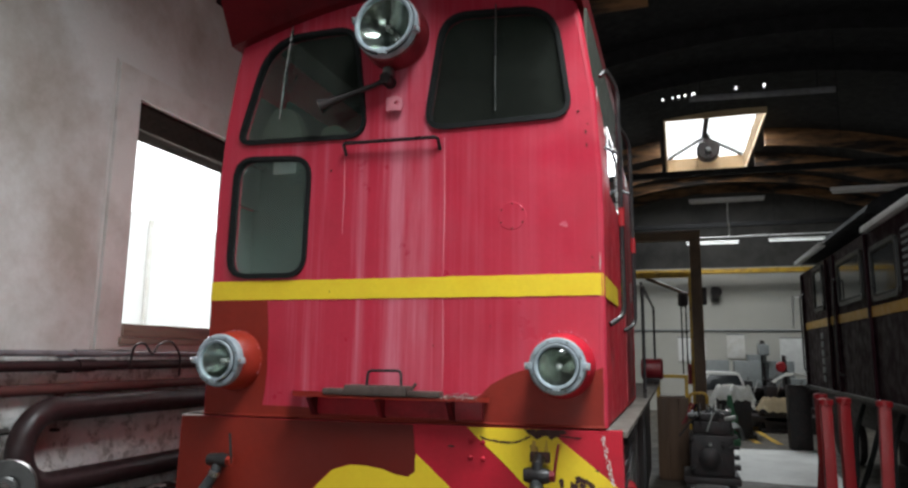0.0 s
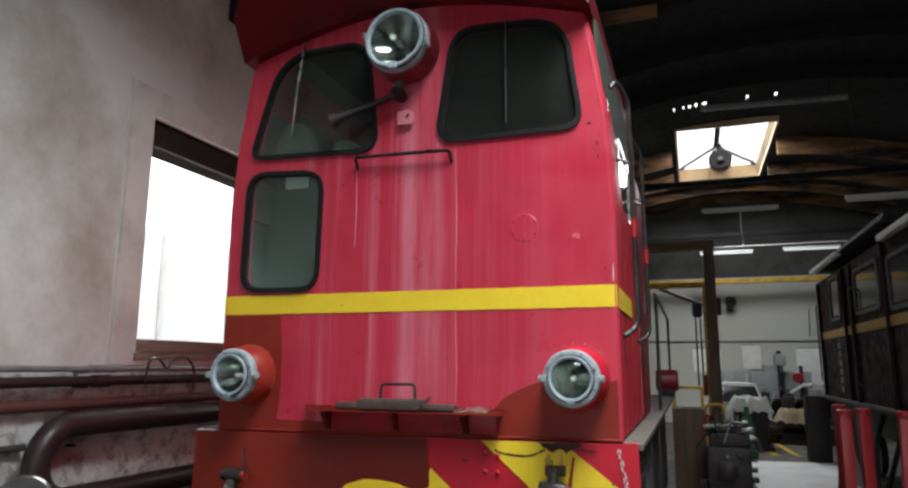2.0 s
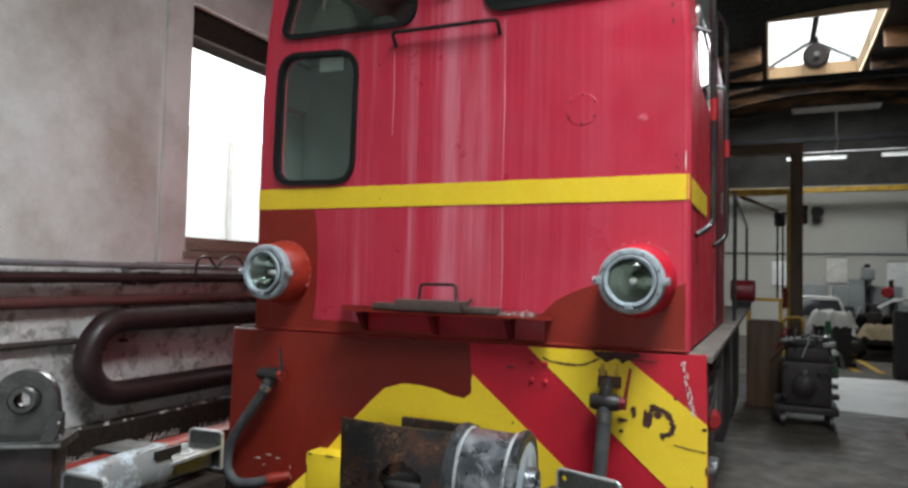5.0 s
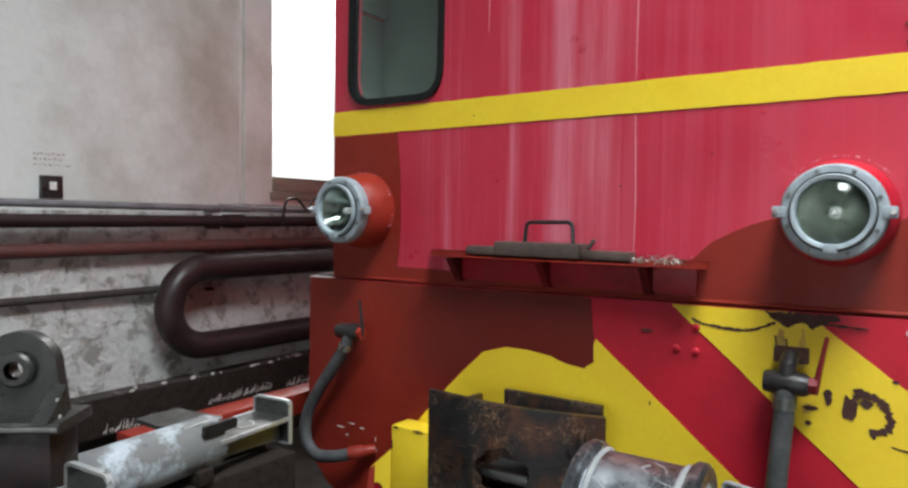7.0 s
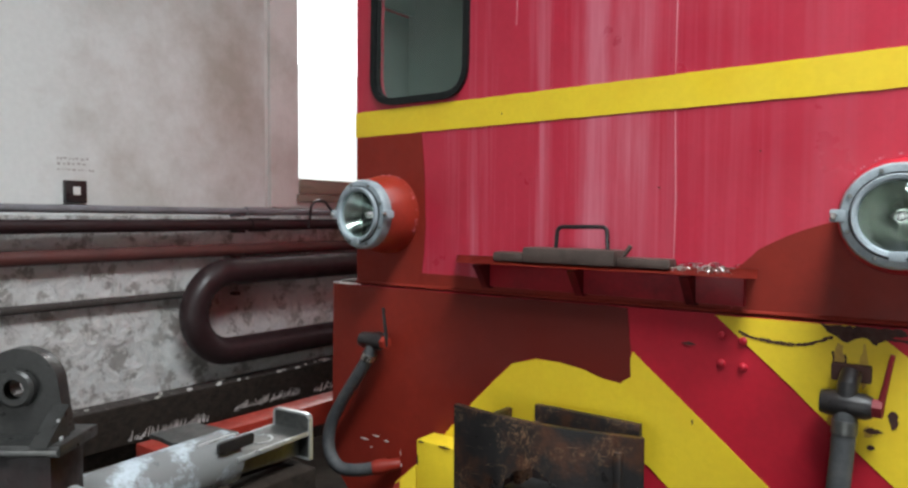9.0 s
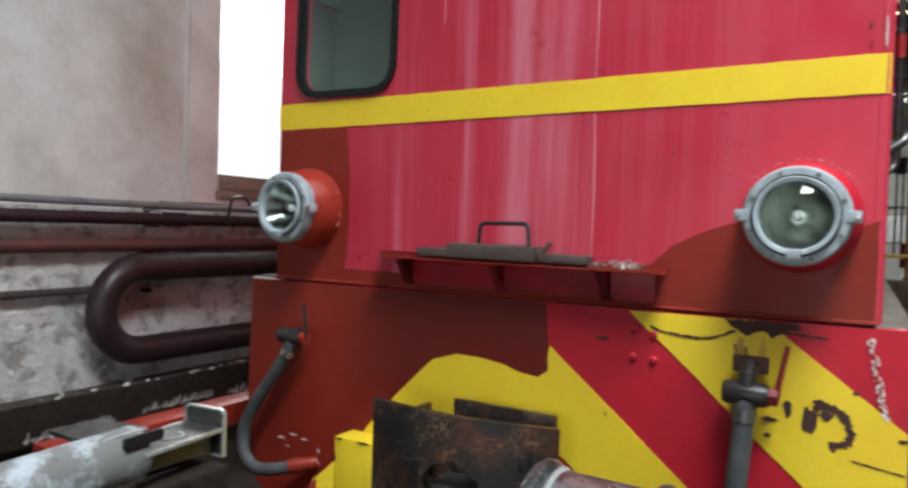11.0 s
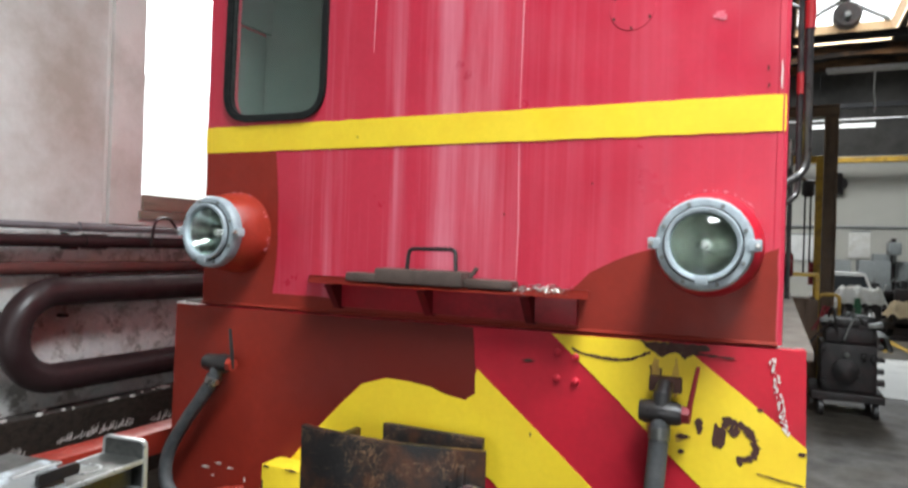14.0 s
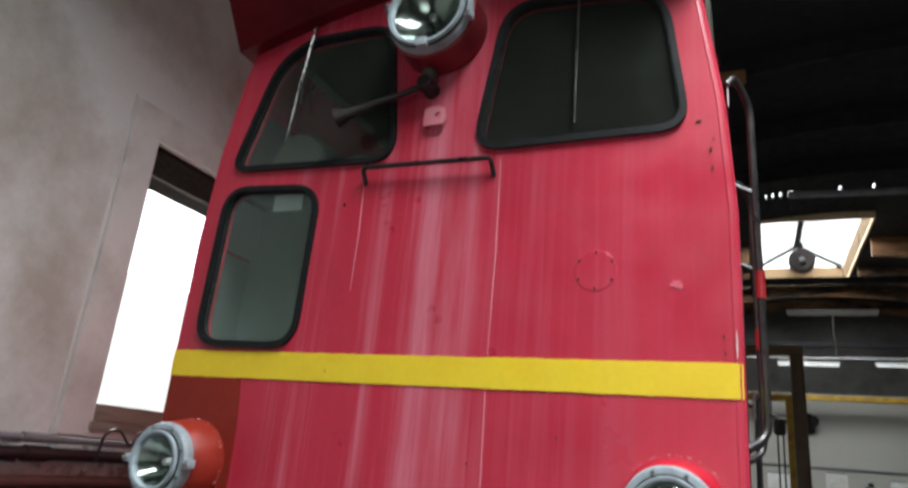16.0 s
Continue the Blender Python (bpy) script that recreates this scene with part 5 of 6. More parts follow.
part("air_reservoir", turned([(0, 0), (0.09, 0.02), (0.12, 0.06), (0.12, 0.7), (0.09, 0.74), (0, 0.76)], (-0.33, 3.75, 1.05), (0, 1, 0), 20), GREASY, loco)
part("step", boxed((-0.36, 4.02, 0.72), (-0.17, 4.24, 0.75), 0.004), STEEL, loco, "bare steel step tread")
part("red_valve", turned([(0, 0), (0.05, 0.01), (0.06, 0.05), (0.03, 0.1), (0, 0.1)], (-0.24, 4.32, 0.92), (0.5, -1, 0), 14), JACKRED, loco)
for k in range(3):
    part("side_pipe", tubed(smooth_path([(-0.24, 3.60, 1.22 - 0.09 * k), (-0.21, 3.9, 1.20 - 0.1 * k), (-0.22, 4.4, 1.16 - 0.09 * k), (-0.24, 5.2, 1.18 - 0.08 * k)]), 0.014, 8), GREASY, loco)
for y in (4.9, 7.9):
    for x in (CX - 0.56, CX + 0.56):
        wh = part("wheel", turned([(0.0, -0.06), (0.10, -0.06), (0.12, -0.03), (0.36, -0.02), (0.39, -0.06), (0.44, -0.06), (0.45, 0.04), (0.0, 0.05)], (x, y, 0.58), (1 if x > CX else -1, 0, 0), 40), GREASY, loco)
    part("axle", tubed([(CX - 0.6, y, 0.58), (CX + 0.6, y, 0.58)], 0.07, 16), GREASY, loco)
for x in (CX - 0.56, CX + 0.56):
    r = thing("track_rail", (x, 6, 0), "worn steel rail under the locomotive", "rail")
    part("rail_head", boxed((x - 0.033, SOUTH, 0.085), (x + 0.033, 14.0, 0.128), 0.006), STEEL_DARK, r)
    part("rail_web", boxed((x - 0.010, SOUTH, 0.02), (x + 0.010, 14.0, 0.086)), GREASY, r)
    part("rail_foot", boxed((x - 0.06, SOUTH, 0.0), (x + 0.06, 14.0, 0.022), 0.004), GREASY, r)

# darker floor strip between and beside the rails
solid("track_bed", slab(ragged([(CX - 1.35, SOUTH), (CX + 0.86, SOUTH), (CX + 0.86, 13.8), (CX - 1.35, 13.8)], 0.03, 9, 0.25), [], 0.001, 0.010, flat_place), BED_DARK, "dark floor between and beside the rails", "floor", "structure", smooth=False)

# ---- parts laid out in front of the locomotive ----


def timber_stack(name, x0, x1, y0, y1, top, rows, label):
    """Sleepers stacked crosswise."""
    t = thing(name, ((x0 + x1) / 2, (y0 + y1) / 2, 0), label, "timber stack")
    h = top / rows
    rnd = random.Random(int(top * 1000))
    for i in range(rows):
        along = i % 2 == rows % 2
        n = 4
        for k in range(n):
            if along:
                w = (y1 - y0) / n
                a, b = (x0 + rnd.uniform(-0.03, 0.03), y0 + k * w + 0.008, i * h + 0.002), (x1 + rnd.uniform(-0.03, 0.03), y0 + (k + 1) * w - 0.008, (i + 1) * h)
            else:
                w = (x1 - x0) / n
                a, b = (x0 + k * w + 0.012, y0 + rnd.uniform(-0.03, 0.02), i * h + 0.002), (x0 + (k + 1) * w - 0.012, y1 + rnd.uniform(-0.02, 0.02), (i + 1) * h)
            part("sleeper", boxed(a, b, 0.012), SLEEPER, t)
    return t


timber_stack("sleeper_stack", -2.80, -2.16, 1.55, 2.99, 0.695, 4, "stack of dark old timber sleepers")
timber_stack("sleeper_stack", -0.76, -0.36, 2.0, 2.36, 0.80, 5, "stack of dark old timber sleepers under a steel drum")
timber_stack("sleeper_stack", -0.68, -0.34, 2.62, 2.97, 0.80, 5, "stack of dark old timber sleepers under a steel bracket")


def damper(tip, way, length, label, far=True):
    """A painted cylinder with a steel end fork: base plate, upright tab and end lip."""
    tip, way = Vector(tip), Vector(way).normalized()
    d = thing("drawgear_damper", (tip.x, tip.y, tip.z - 0.09), label, "draw gear")
    s = Vector((way.y, -way.x, 0))
    m = Matrix((( *way, 0), (*s, 0), (0, 0, 1, 0), (0, 0, 0, 1))).transposed()
    m.translation = tip

    def local(bm):
        bmesh.ops.transform(bm, matrix=m, verts=bm.verts)
        return bm
    part("barrel", local(turned([(0, 0), (0.070, 0.0), (0.088, 0.012), (0.088, length - 0.02), (0.07, length), (0, length)], (0.27, 0, 0), (1, 0, 0), 28)), BLUEGREY, d, "pale blue-grey primed cylinder")
    part("base_plate", local(slab(rounded([(-0.02, -0.085), (0.31, -0.085), (0.31, 0.085), (-0.02, 0.085)], 0.02), [], -0.006, 0.006, lambda x, y, z: (x, y, z + 0.012))), STEEL_DARK, d, "bare steel fork plate with ground edges")
    part("plate_ring", local(turned([(0.050, 0.018), (0.052, 0.0205), (0.044, 0.0205), (0.043, 0.018)], (0.14, 0, 0), (0, 0, 1), 28)), STEEL_EDGE, d)
    part("edge", local(boxed((-0.018, -0.091, 0.004), (0.308, -0.084, 0.020), 0.002)), STEEL_EDGE, d)
    part("edge", local(boxed((-0.018, 0.084, 0.004), (0.308, 0.091, 0.020), 0.002)), STEEL_EDGE, d)
    for y in (-0.05, 0.05):
        part("web", local(slab([(0.0, -0.07), (0.28, -0.05), (0.28, 0.006), (0.0, 0.006)], [], y - 0.005, y + 0.005)), STEEL_DARK, d)
    tab = part("upright_tab", local(slab(rounded([(-0.09, -0.085), (0.09, -0.085), (0.09, 0.078), (-0.09, 0.078)], [0.004, 0.004, 0.022, 0.022]), [], -0.030, -0.020, side)), STEEL_DARK, d, "dark upright end plate with ground edges")
    part("tab_edge", local(slab(rounded([(-0.093, -0.088), (0.093, -0.088), (0.093, 0.082), (-0.093, 0.082)], [0.004, 0.004, 0.024, 0.024]), [rounded([(-0.085, -0.08), (0.085, -0.08), (0.085, 0.074), (-0.085, 0.074)], [0.004, 0.004, 0.02, 0.02])], -0.033, -0.017, side)), STEEL_EDGE, tab)
    for y in (-0.06, 0.06):
        part("bolt_hole", local(turned([(0, 0), (0.008, 0), (0.008, 0.002)], (-0.030, y, 0.055), (-1, 0, 0), 10)), BLACK, tab)
    part("lug", local(slab(ragged([(0.26, -0.03), (0.42, -0.03), (0.45, 0.05), (0.43, 0.19), (0.27, 0.17)], 0.004, 12, 0.03), [], 0.070, 0.084, lambda x, y, z: (x, y, z))), STEEL_DARK, d, "torch-cut steel lug plate")
    part("lug_edge", local(tubed([(0.26, -0.034, 0.078), (0.34, -0.036, 0.080), (0.42, -0.034, 0.078)], 0.006, 8)), STEEL_EDGE, d)
    part("lug_strap", local(slab(rounded([(0.24, 0.0), (0.38, 0.0), (0.38, 0.035), (0.24, 0.035)], 0.012), [], -0.090, -0.076, lambda x, z, y: (x, y, z + 0.05))), BLACK, d)
    part("saddle", local(boxed((0.34, -0.09, -0.109), (0.40, 0.09, -0.06), 0.006)), SLEEPER, d)
    part("saddle", local(boxed((length - 0.05, -0.09, -0.109), (length + 0.05, 0.09, -0.06), 0.006)), SLEEPER, d)
    return d


damper((-2.285, 2.965, 0.805), (0.10, -1, 0), 0.80, "blue-grey drawgear cylinder with a bare steel fork, lying on sleepers")
timber_stack("sleeper_stack", -2.03, -1.76, 1.42, 2.08, 0.776, 4, "small stack of dark timber blocks")
damper((-1.90, 2.06, 0.885), (0.05, -1, 0), 0.34, "short blue-grey drawgear cylinder with a bare steel fork")

red_beam = thing("red_beam", (-2.9, 4.2, 0), "orange-red primed steel beam on timber blocks", "steel beam")
part("bar", boxed((-2.97, 2.75, 0.575), (-2.83, 5.6, 0.685), 0.012), PRIMER_BRIGHT, red_beam)
for y in (3.2, 5.2):
    part("block", boxed((-3.0, y, 0.0), (-2.8, y + 0.2, 0.575), 0.01), SLEEPER, red_beam)

eye = thing("eye_bracket", (-2.13, 2.04, 0.695), "dark steel bearing bracket with an eye, on a steel block", "steel bracket")
turn = Matrix.Translation((-2.13, 2.04, 0)) @ Matrix.Rotation(radians(37.5), 4, "Z")


def turned_by(bm, m):
    bmesh.ops.transform(bm, matrix=m, verts=bm.verts)
    return bm


cheek = [(0.094 * math.cos(math.pi * k / 14), 1.190 + 0.094 * math.sin(math.pi * k / 14)) for k in range(15)] + [(-0.102, 1.075), (0.110, 1.075)]
eh = [(0.024 * math.cos(math.pi * k / 10), 1.19 + 0.024 * math.sin(math.pi * k / 10)) for k in range(20)]
part("cheek", turned_by(slab(cheek, [eh], -0.02, 0.02), turn), DARKSTEEL, eye)
part("boss", turned_by(turned([(0.024, 0.0), (0.044, 0.0), (0.046, 0.018), (0.039, 0.024), (0.024, 0.024)], (0, -0.02, 1.19), (0, -1, 0), 28), turn), DARKSTEEL, eye)
part("base_flange", turned_by(boxed((-0.22, -0.10, 1.045), (0.14, 0.07, 1.075), 0.006), turn), DARKSTEEL, eye)
part("flange_edge", turned_by(boxed((-0.215, -0.104, 1.052), (0.135, -0.100, 1.064), 0.001), turn), STEEL_DARK, eye)
part("gusset", turned_by(slab([(-0.12, 1.075), (-0.02, 1.075), (-0.02, 1.15)], [], -0.02, 0.02, lambda y, z, x: (x + 0.10, y, z)), turn), DARKSTEEL, eye)
part("pedestal", turned_by(boxed((-0.20, -0.085, 0.697), (0.11, 0.06, 1.045), 0.012), turn), GREASY, eye)
for x in (-0.16, 0.115):
    part("bolt", turned_by(turned([(0.010, 0), (0.010, 0.008), (0.004, 0.009), (0.004, 0.05), (0, 0.051)], (x, -0.06, 1.075), (0, 0, 1), 6), turn), STEEL_EDGE, eye)

# bare cylinder nearest to the camera
drum = thing("steel_drum", (-0.56, 2.2, 0.80), "bare ground-steel cylinder with flanges and an end boss, on sleepers", "steel cylinder")
A, B = Vector(DRUM_A), Vector(DRUM_B)
way, ln = (B - A).normalized(), (B - A).length
part("shell", turned([(0, 0.0), (0.112, 0.0), (0.112, ln), (0, ln)], A, way, 48), STEEL, drum)
for h in (0.0, ln - 0.016):
    part("flange", turned([(0.10, h - 0.004), (0.119, h - 0.002), (0.123, h + 0.004), (0.123, h + 0.014), (0.117, h + 0.020), (0.10, h + 0.021)], A, way, 48), STEEL, drum)
part("weld_bead", turned([(0.112, 0.022), (0.117, 0.026), (0.112, 0.031)], A, way, 48), STEEL_EDGE, drum)
part("weld_bead", turned([(0.112, ln - 0.030), (0.116, ln - 0.026), (0.112, ln - 0.021)], A, way, 48), STEEL_EDGE, drum)
part("end_disc", turned([(0, ln + 0.004), (0.09, ln + 0.004), (0.118, ln), (0.118, ln - 0.01)], A, way, 48), BLUEGREY, drum, "grey primed end disc")
part("boss", turned([(0.020, ln + 0.002), (0.038, ln + 0.004), (0.036, ln + 0.030), (0.022, ln + 0.034), (0.018, ln + 0.010), (0, ln + 0.009)], A, way, 28), STEEL, drum)
u = way.cross(Vector((0, 0, 1))).normalized()
rnd = random.Random(17)
for k in range(9):
    h0, a0 = rnd.uniform(0.03, ln - 0.05), rnd.uniform(-0.4, 1.4)
    dh, da = rnd.uniform(-0.02, 0.03), rnd.uniform(0.1, 0.5)
    pts = []
    for j in range(6):
        a1, h1 = a0 + da * j / 5, h0 + dh * j / 5 + 0.006 * math.sin(j + k)
        pts.append(A + way * h1 + (Vector((0, 0, 1)) * math.cos(a1) + u * math.sin(a1)) * 0.1122)
    part("grinder_mark", tubed(pts, rnd.uniform(0.0004, 0.0010), 5), STEEL_EDGE, drum)
part("pedestal", boxed((-0.72, 2.07, 0.802), (-0.42, 2.28, 1.035), 0.01), SLEEPER, drum)
br = thing("fork_bracket", (-0.5, 2.94, 0.80), "bare steel plate bracket with two bolt holes", "steel bracket")
turn = Matrix.Translation((-0.510, 2.945, 0.0)) @ Matrix.Rotation(radians(-17), 4, "Z")
part("upright", turned_by(slab(rounded([(-0.122, 0.80), (0.122, 0.80), (0.122, 0.945), (-0.122, 0.945)], [0.004, 0.004, 0.022, 0.022]), [[(x + 0.012 * math.cos(k * 0.785), 0.915 + 0.012 * math.sin(k * 0.785)) for k in range(8)] for x in (-0.095, 0.095)], -0.006, 0.006), turn), STEEL_DARK, br)
part("rim", turned_by(tubed(bend([(-0.122, -0.002, 0.80), (-0.122, -0.002, 0.945), (0.122, -0.002, 0.945), (0.122, -0.002, 0.80)], 0.022), 0.006, 8), turn), STEEL_EDGE, br)
part("shelf_plate", turned_by(boxed((-0.14, -0.30, 0.868), (0.15, -0.006, 0.882), 0.003), turn), STEEL_DARK, br)
part("shelf_rim", turned_by(tubed([(-0.14, -0.30, 0.876), (0.152, -0.30, 0.876), (0.152, -0.006, 0.876)], 0.006, 8), turn), STEEL_EDGE, br)
part("web", turned_by(boxed((-0.10, -0.28, 0.802), (0.10, -0.02, 0.868), 0.004), turn), STEEL_DARK, br)
part("boss", turned_by(turned([(0.022, 0), (0.032, 0), (0.032, 0.004), (0.022, 0.005)], (0, -0.12, 0.882), (0, 0, 1), 24), turn), STEEL_DARK, br)

# ---- east side: maroon locomotive on jacks ----
mar = thing("maroon_locomotive", (3.2, 11.5, 0), "dark maroon locomotive with a gold waist band, raised on jacks", "locomotive")
plan = [(2.23, 13.6), (2.23, 6.4), (4.7, 6.4), (4.7, 13.6)]
flat = lambda x, y, z: (x, y, z)
part("body", slab(plan, [], 1.17, 3.12, flat), MAROON, mar, smooth=False)
for y0, y1, z in ((10.95, 13.7, 3.34), (9.05, 10.95, 3.34), (6.3, 9.05, 3.13)):
    roof_line = [(2.17, z - 0.02)] + [(3.46 - 1.25 * math.cos(math.pi * k / 12), z + 0.38 * math.sin(math.pi * k / 12)) for k in range(13)] + [(4.75, z - 0.02)]
    part("roof", slab(roof_line, [], y0, y1), NEAR_BLACK, mar, "near-black curved cab roof", smooth=False)
for y0, y1, z in ((11.40, 13.72, 3.33), (6.3, 9.05, 3.13)):
    part("gutter", boxed((2.14, y0, z - 0.04), (2.22, y1, z + 0.03), 0.008), WHITE, mar, "pale grey gutter edge")


def on_face(p, q, u0, u1, z0, z1, proud, material, name, parent, label=""):
    """A panel on the wall between two plan points, from u0 to u1 metres along it."""
    p, q = Vector((*p, 0)), Vector((*q, 0))
    d = (q - p).normalized()
    n = Vector((d.y, -d.x, 0))
    if n.dot(Vector((0.3, 0, 0)) - p) < 0:
        n = -n
    bm = boxed((u0, -0.02, z0), (u1, proud, z1), 0.004)
    m = Matrix(((*d, 0), (*n, 0), (0, 0, 1, 0), (0, 0, 0, 1))).transposed()
    m.translation = p
    bmesh.ops.transform(bm, matrix=m, verts=bm.verts)
    return part(name, bm, material, parent, label)


def coach_window(y0, y1, z0, z1):
    """A rounded side window: bright frame, black rubber and a glossy pane."""
    hole = rounded([(y0, z0), (y1, z0), (y1, z1), (y0, z1)], 0.07)
    f = part("window_frame", slab(rounded([(y0 - 0.05, z0 - 0.05), (y1 + 0.05, z0 - 0.05), (y1 + 0.05, z1 + 0.05), (y0 - 0.05, z1 + 0.05)], 0.09), [hole], 2.195, 2.228, side), DARKSTEEL, mar, "dull metal side window frame")
    part("pane", slab(hole, [], 2.214, 2.226, side), PANE_DARK, f, smooth=False)
    part("rubber", slab(hole, [inset(hole, 0.03)], 2.206, 2.213, side), RUBBER, f)


a, b = plan[0], plan[1]
on_face(a, b, 0.0, 7.2, 2.13, 2.25, 0.008, GOLD, "gold_band", mar, "gold painted waist band")
on_face(a, b, 0.0, 7.2, 1.15, 1.20, 0.05, DARKSTEEL, "footplate_edge", mar)
coach_window(11.75, 12.40, 2.42, 3.02)
coach_window(9.45, 10.65, 2.40, 2.92)
coach_window(8.05, 8.95, 2.34, 2.86)
for y in (10.93, 11.45, 9.18, 13.5):
    part("door_post", boxed((2.19, y - 0.025, 1.14), (2.229, y + 0.025, 3.10), 0.008), MAROON, mar)
for y in (10.75, 13.4):
    part("grab_rail", tubed(bend([(2.228, y, 2.75), (2.15, y, 2.72), (2.15, y, 1.45), (2.228, y, 1.42)], 0.04), 0.013, 8), DARKSTEEL, mar, "thin dull steel grab rail")
for k in range(6):
    on_face(a, b, 1.40, 1.56, 1.30 + 0.13 * k, 1.39 + 0.13 * k, 0.012, GREYCAB, "letter_bar", mar)
for k in range(8):
    on_face(a, b, 5.75, 6.2, 2.42 + 0.07 * k, 2.45 + 0.07 * k, 0.018, GREYCAB, "louvre", mar)
part("underframe", slab([(2.36, 13.5), (2.36, 6.5), (4.6, 6.5), (4.6, 13.5)], [], 0.78, 1.168, flat), GREASY, mar, smooth=False)
for y in (11.9, 13.0):
    part("wheel", turned([(0, 0), (0.30, 0.0), (0.34, 0.03), (0.34, 0.10), (0, 0.11)], (2.62, y, 0.45), (-1, 0, 0), 28), GREASY, mar)
part("support", boxed((3.4, 7.6, 0.0), (4.4, 13.2, 0.78), 0.02), SLEEPER, mar)
part("mirror_arm", tubed([(2.22, 13.55, 2.70), (2.06, 13.6, 2.72), (2.05, 13.6, 2.2)], 0.015, 8), WHITE, mar)
for y, d in ((8.6, -0.25), (9.3, 0.3), (10.2, -0.2)):
    part("hanging_hose", tubed(smooth_path([(2.30, y, 1.09), (2.20, y + 0.05, 0.70), (2.12, y + d, 0.25), (2.05, y + d * 1.6, 0.03)]), 0.03, 10), RUBBER, mar)

jack = thing("lifting_jack", (1.47, 8.0, 0), "red painted steel lifting jack post", "jack", "red lifting jacks")
part("base", boxed((1.27, 7.80, 0.0), (1.67, 8.20, 0.06), 0.01), JACKRED, jack)
part("post", boxed((1.418, 7.95, 0.06), (1.522, 8.05, 1.20), 0.012), JACKRED, jack)
part("cap", turned([(0, 0), (0.075, 0.0), (0.075, 0.05), (0.04, 0.06), (0, 0.06)], (1.47, 8.0, 1.20), (0, 0, 1), 16), JACKRED, jack)
part("stay", tubed([(1.47, 8.18, 0.06), (1.47, 8.06, 0.7)], 0.02, 8), JACKRED, jack)
copy_thing(jack, pose(1.70, 8.35, 0, 0, 0, 8))
copy_thing(jack, pose(1.93, 7.95, 0, 0, 2.0, -5))
copy_thing(jack, pose(1.62, 9.1, 0, 0, 0, 20))

# ---- things along the middle of the shed ----
eng = thing("engine_trolley", (0.45, 9.5, 0), "greasy dark red engine on a wheeled trolley", "engine")
part("deck", boxed((0.10, 9.15, 0.16), (0.74, 9.95, 0.24), 0.01), GREASY, eng)
for x in (0.18, 0.66):
    for y in (9.2, 9.88):
        part("wheel", turned([(0, 0), (0.07, 0), (0.08, 0.01), (0.08, 0.05), (0, 0.05)], (x - 0.02, y, 0.08), (1, 0, 0), 16), BLACK, eng)
part("block", boxed((0.18, 9.25, 0.24), (0.68, 9.85, 0.72), 0.03), GREASY, eng)
part("sump", boxed((0.24, 9.30, 0.18), (0.66, 9.80, 0.30), 0.03), BLACK, eng)
part("cylinder_head", boxed((0.22, 9.30, 0.72), (0.66, 9.80, 0.88), 0.03), GREASY, eng)
part("rocker_cover", boxed((0.27, 9.33, 0.88), (0.60, 9.77, 0.97), 0.03), GREASY, eng)
part("flywheel", turned([(0, 0), (0.11, 0), (0.12, 0.02), (0.12, 0.05), (0.05, 0.08), (0, 0.08)], (0.40, 9.22, 0.46), (0, -1, 0), 28), GREASY, eng)
for k in range(4):
    part("exhaust_stub", tubed(bend([(0.66, 9.38 + 0.12 * k, 0.80), (0.76, 9.38 + 0.12 * k, 0.82), (0.80, 9.38 + 0.12 * k, 0.66)], 0.04), 0.025, 8), STEEL_DARK, eng)
    part("injector", tubed([(0.32 + 0.08 * k, 9.55, 0.97), (0.33 + 0.08 * k, 9.55, 1.07)], 0.012, 8), CHROME, eng)

rnd = random.Random(33)
for k in range(16):
    x, y, z = rnd.uniform(0.22, 0.66), rnd.uniform(9.28, 9.75), rnd.uniform(0.885, 0.99)
    w, d, h = rnd.uniform(0.02, 0.09), rnd.uniform(0.02, 0.07), rnd.uniform(0.012, 0.035)
    part("loose_part", boxed((x - w, y - d, z - h), (x + w, y + d, z + h), 0.006, Matrix.Rotation(rnd.uniform(-0.5, 0.5), 4, "Y")), rnd.choice((CHROME, GREASY, STEEL_DARK, GREYCAB, BLACK)), eng)
for k in range(8):
    x, z = rnd.uniform(0.20, 0.66), rnd.uniform(0.3, 0.7)
    part("fitting", turned([(0.03, 0), (0.03, 0.03), (0.018, 0.04), (0.018, 0.07), (0, 0.07)], (x, 9.25, z), (0, -1, 0), 10), rnd.choice((BLACK, GREASY, STEEL_DARK)), eng)
for k in range(4):
    z = 0.32 + 0.12 * k
    part("bracket", boxed((0.68, 9.27, z), (0.68 + rnd.uniform(0.03, 0.08), 9.40, z + rnd.uniform(0.03, 0.08)), 0.006), rnd.choice((BLACK, GREASY, STEEL_DARK)), eng)
rnd = random.Random(31)
for k in range(12):
    x, y, z = rnd.uniform(0.2, 0.7), rnd.uniform(9.25, 9.7), rnd.uniform(0.75, 1.0)
    part("pipe", tubed(smooth_path([(x, y, z), (x + rnd.uniform(-0.15, 0.15), y - 0.08, z + 0.1), (x + rnd.uniform(-0.2, 0.2), y - 0.1, z - 0.15)], 4), 0.012, 6), rnd.choice((GREASY, GREASY, STEEL_DARK, RED_DARK)), eng)
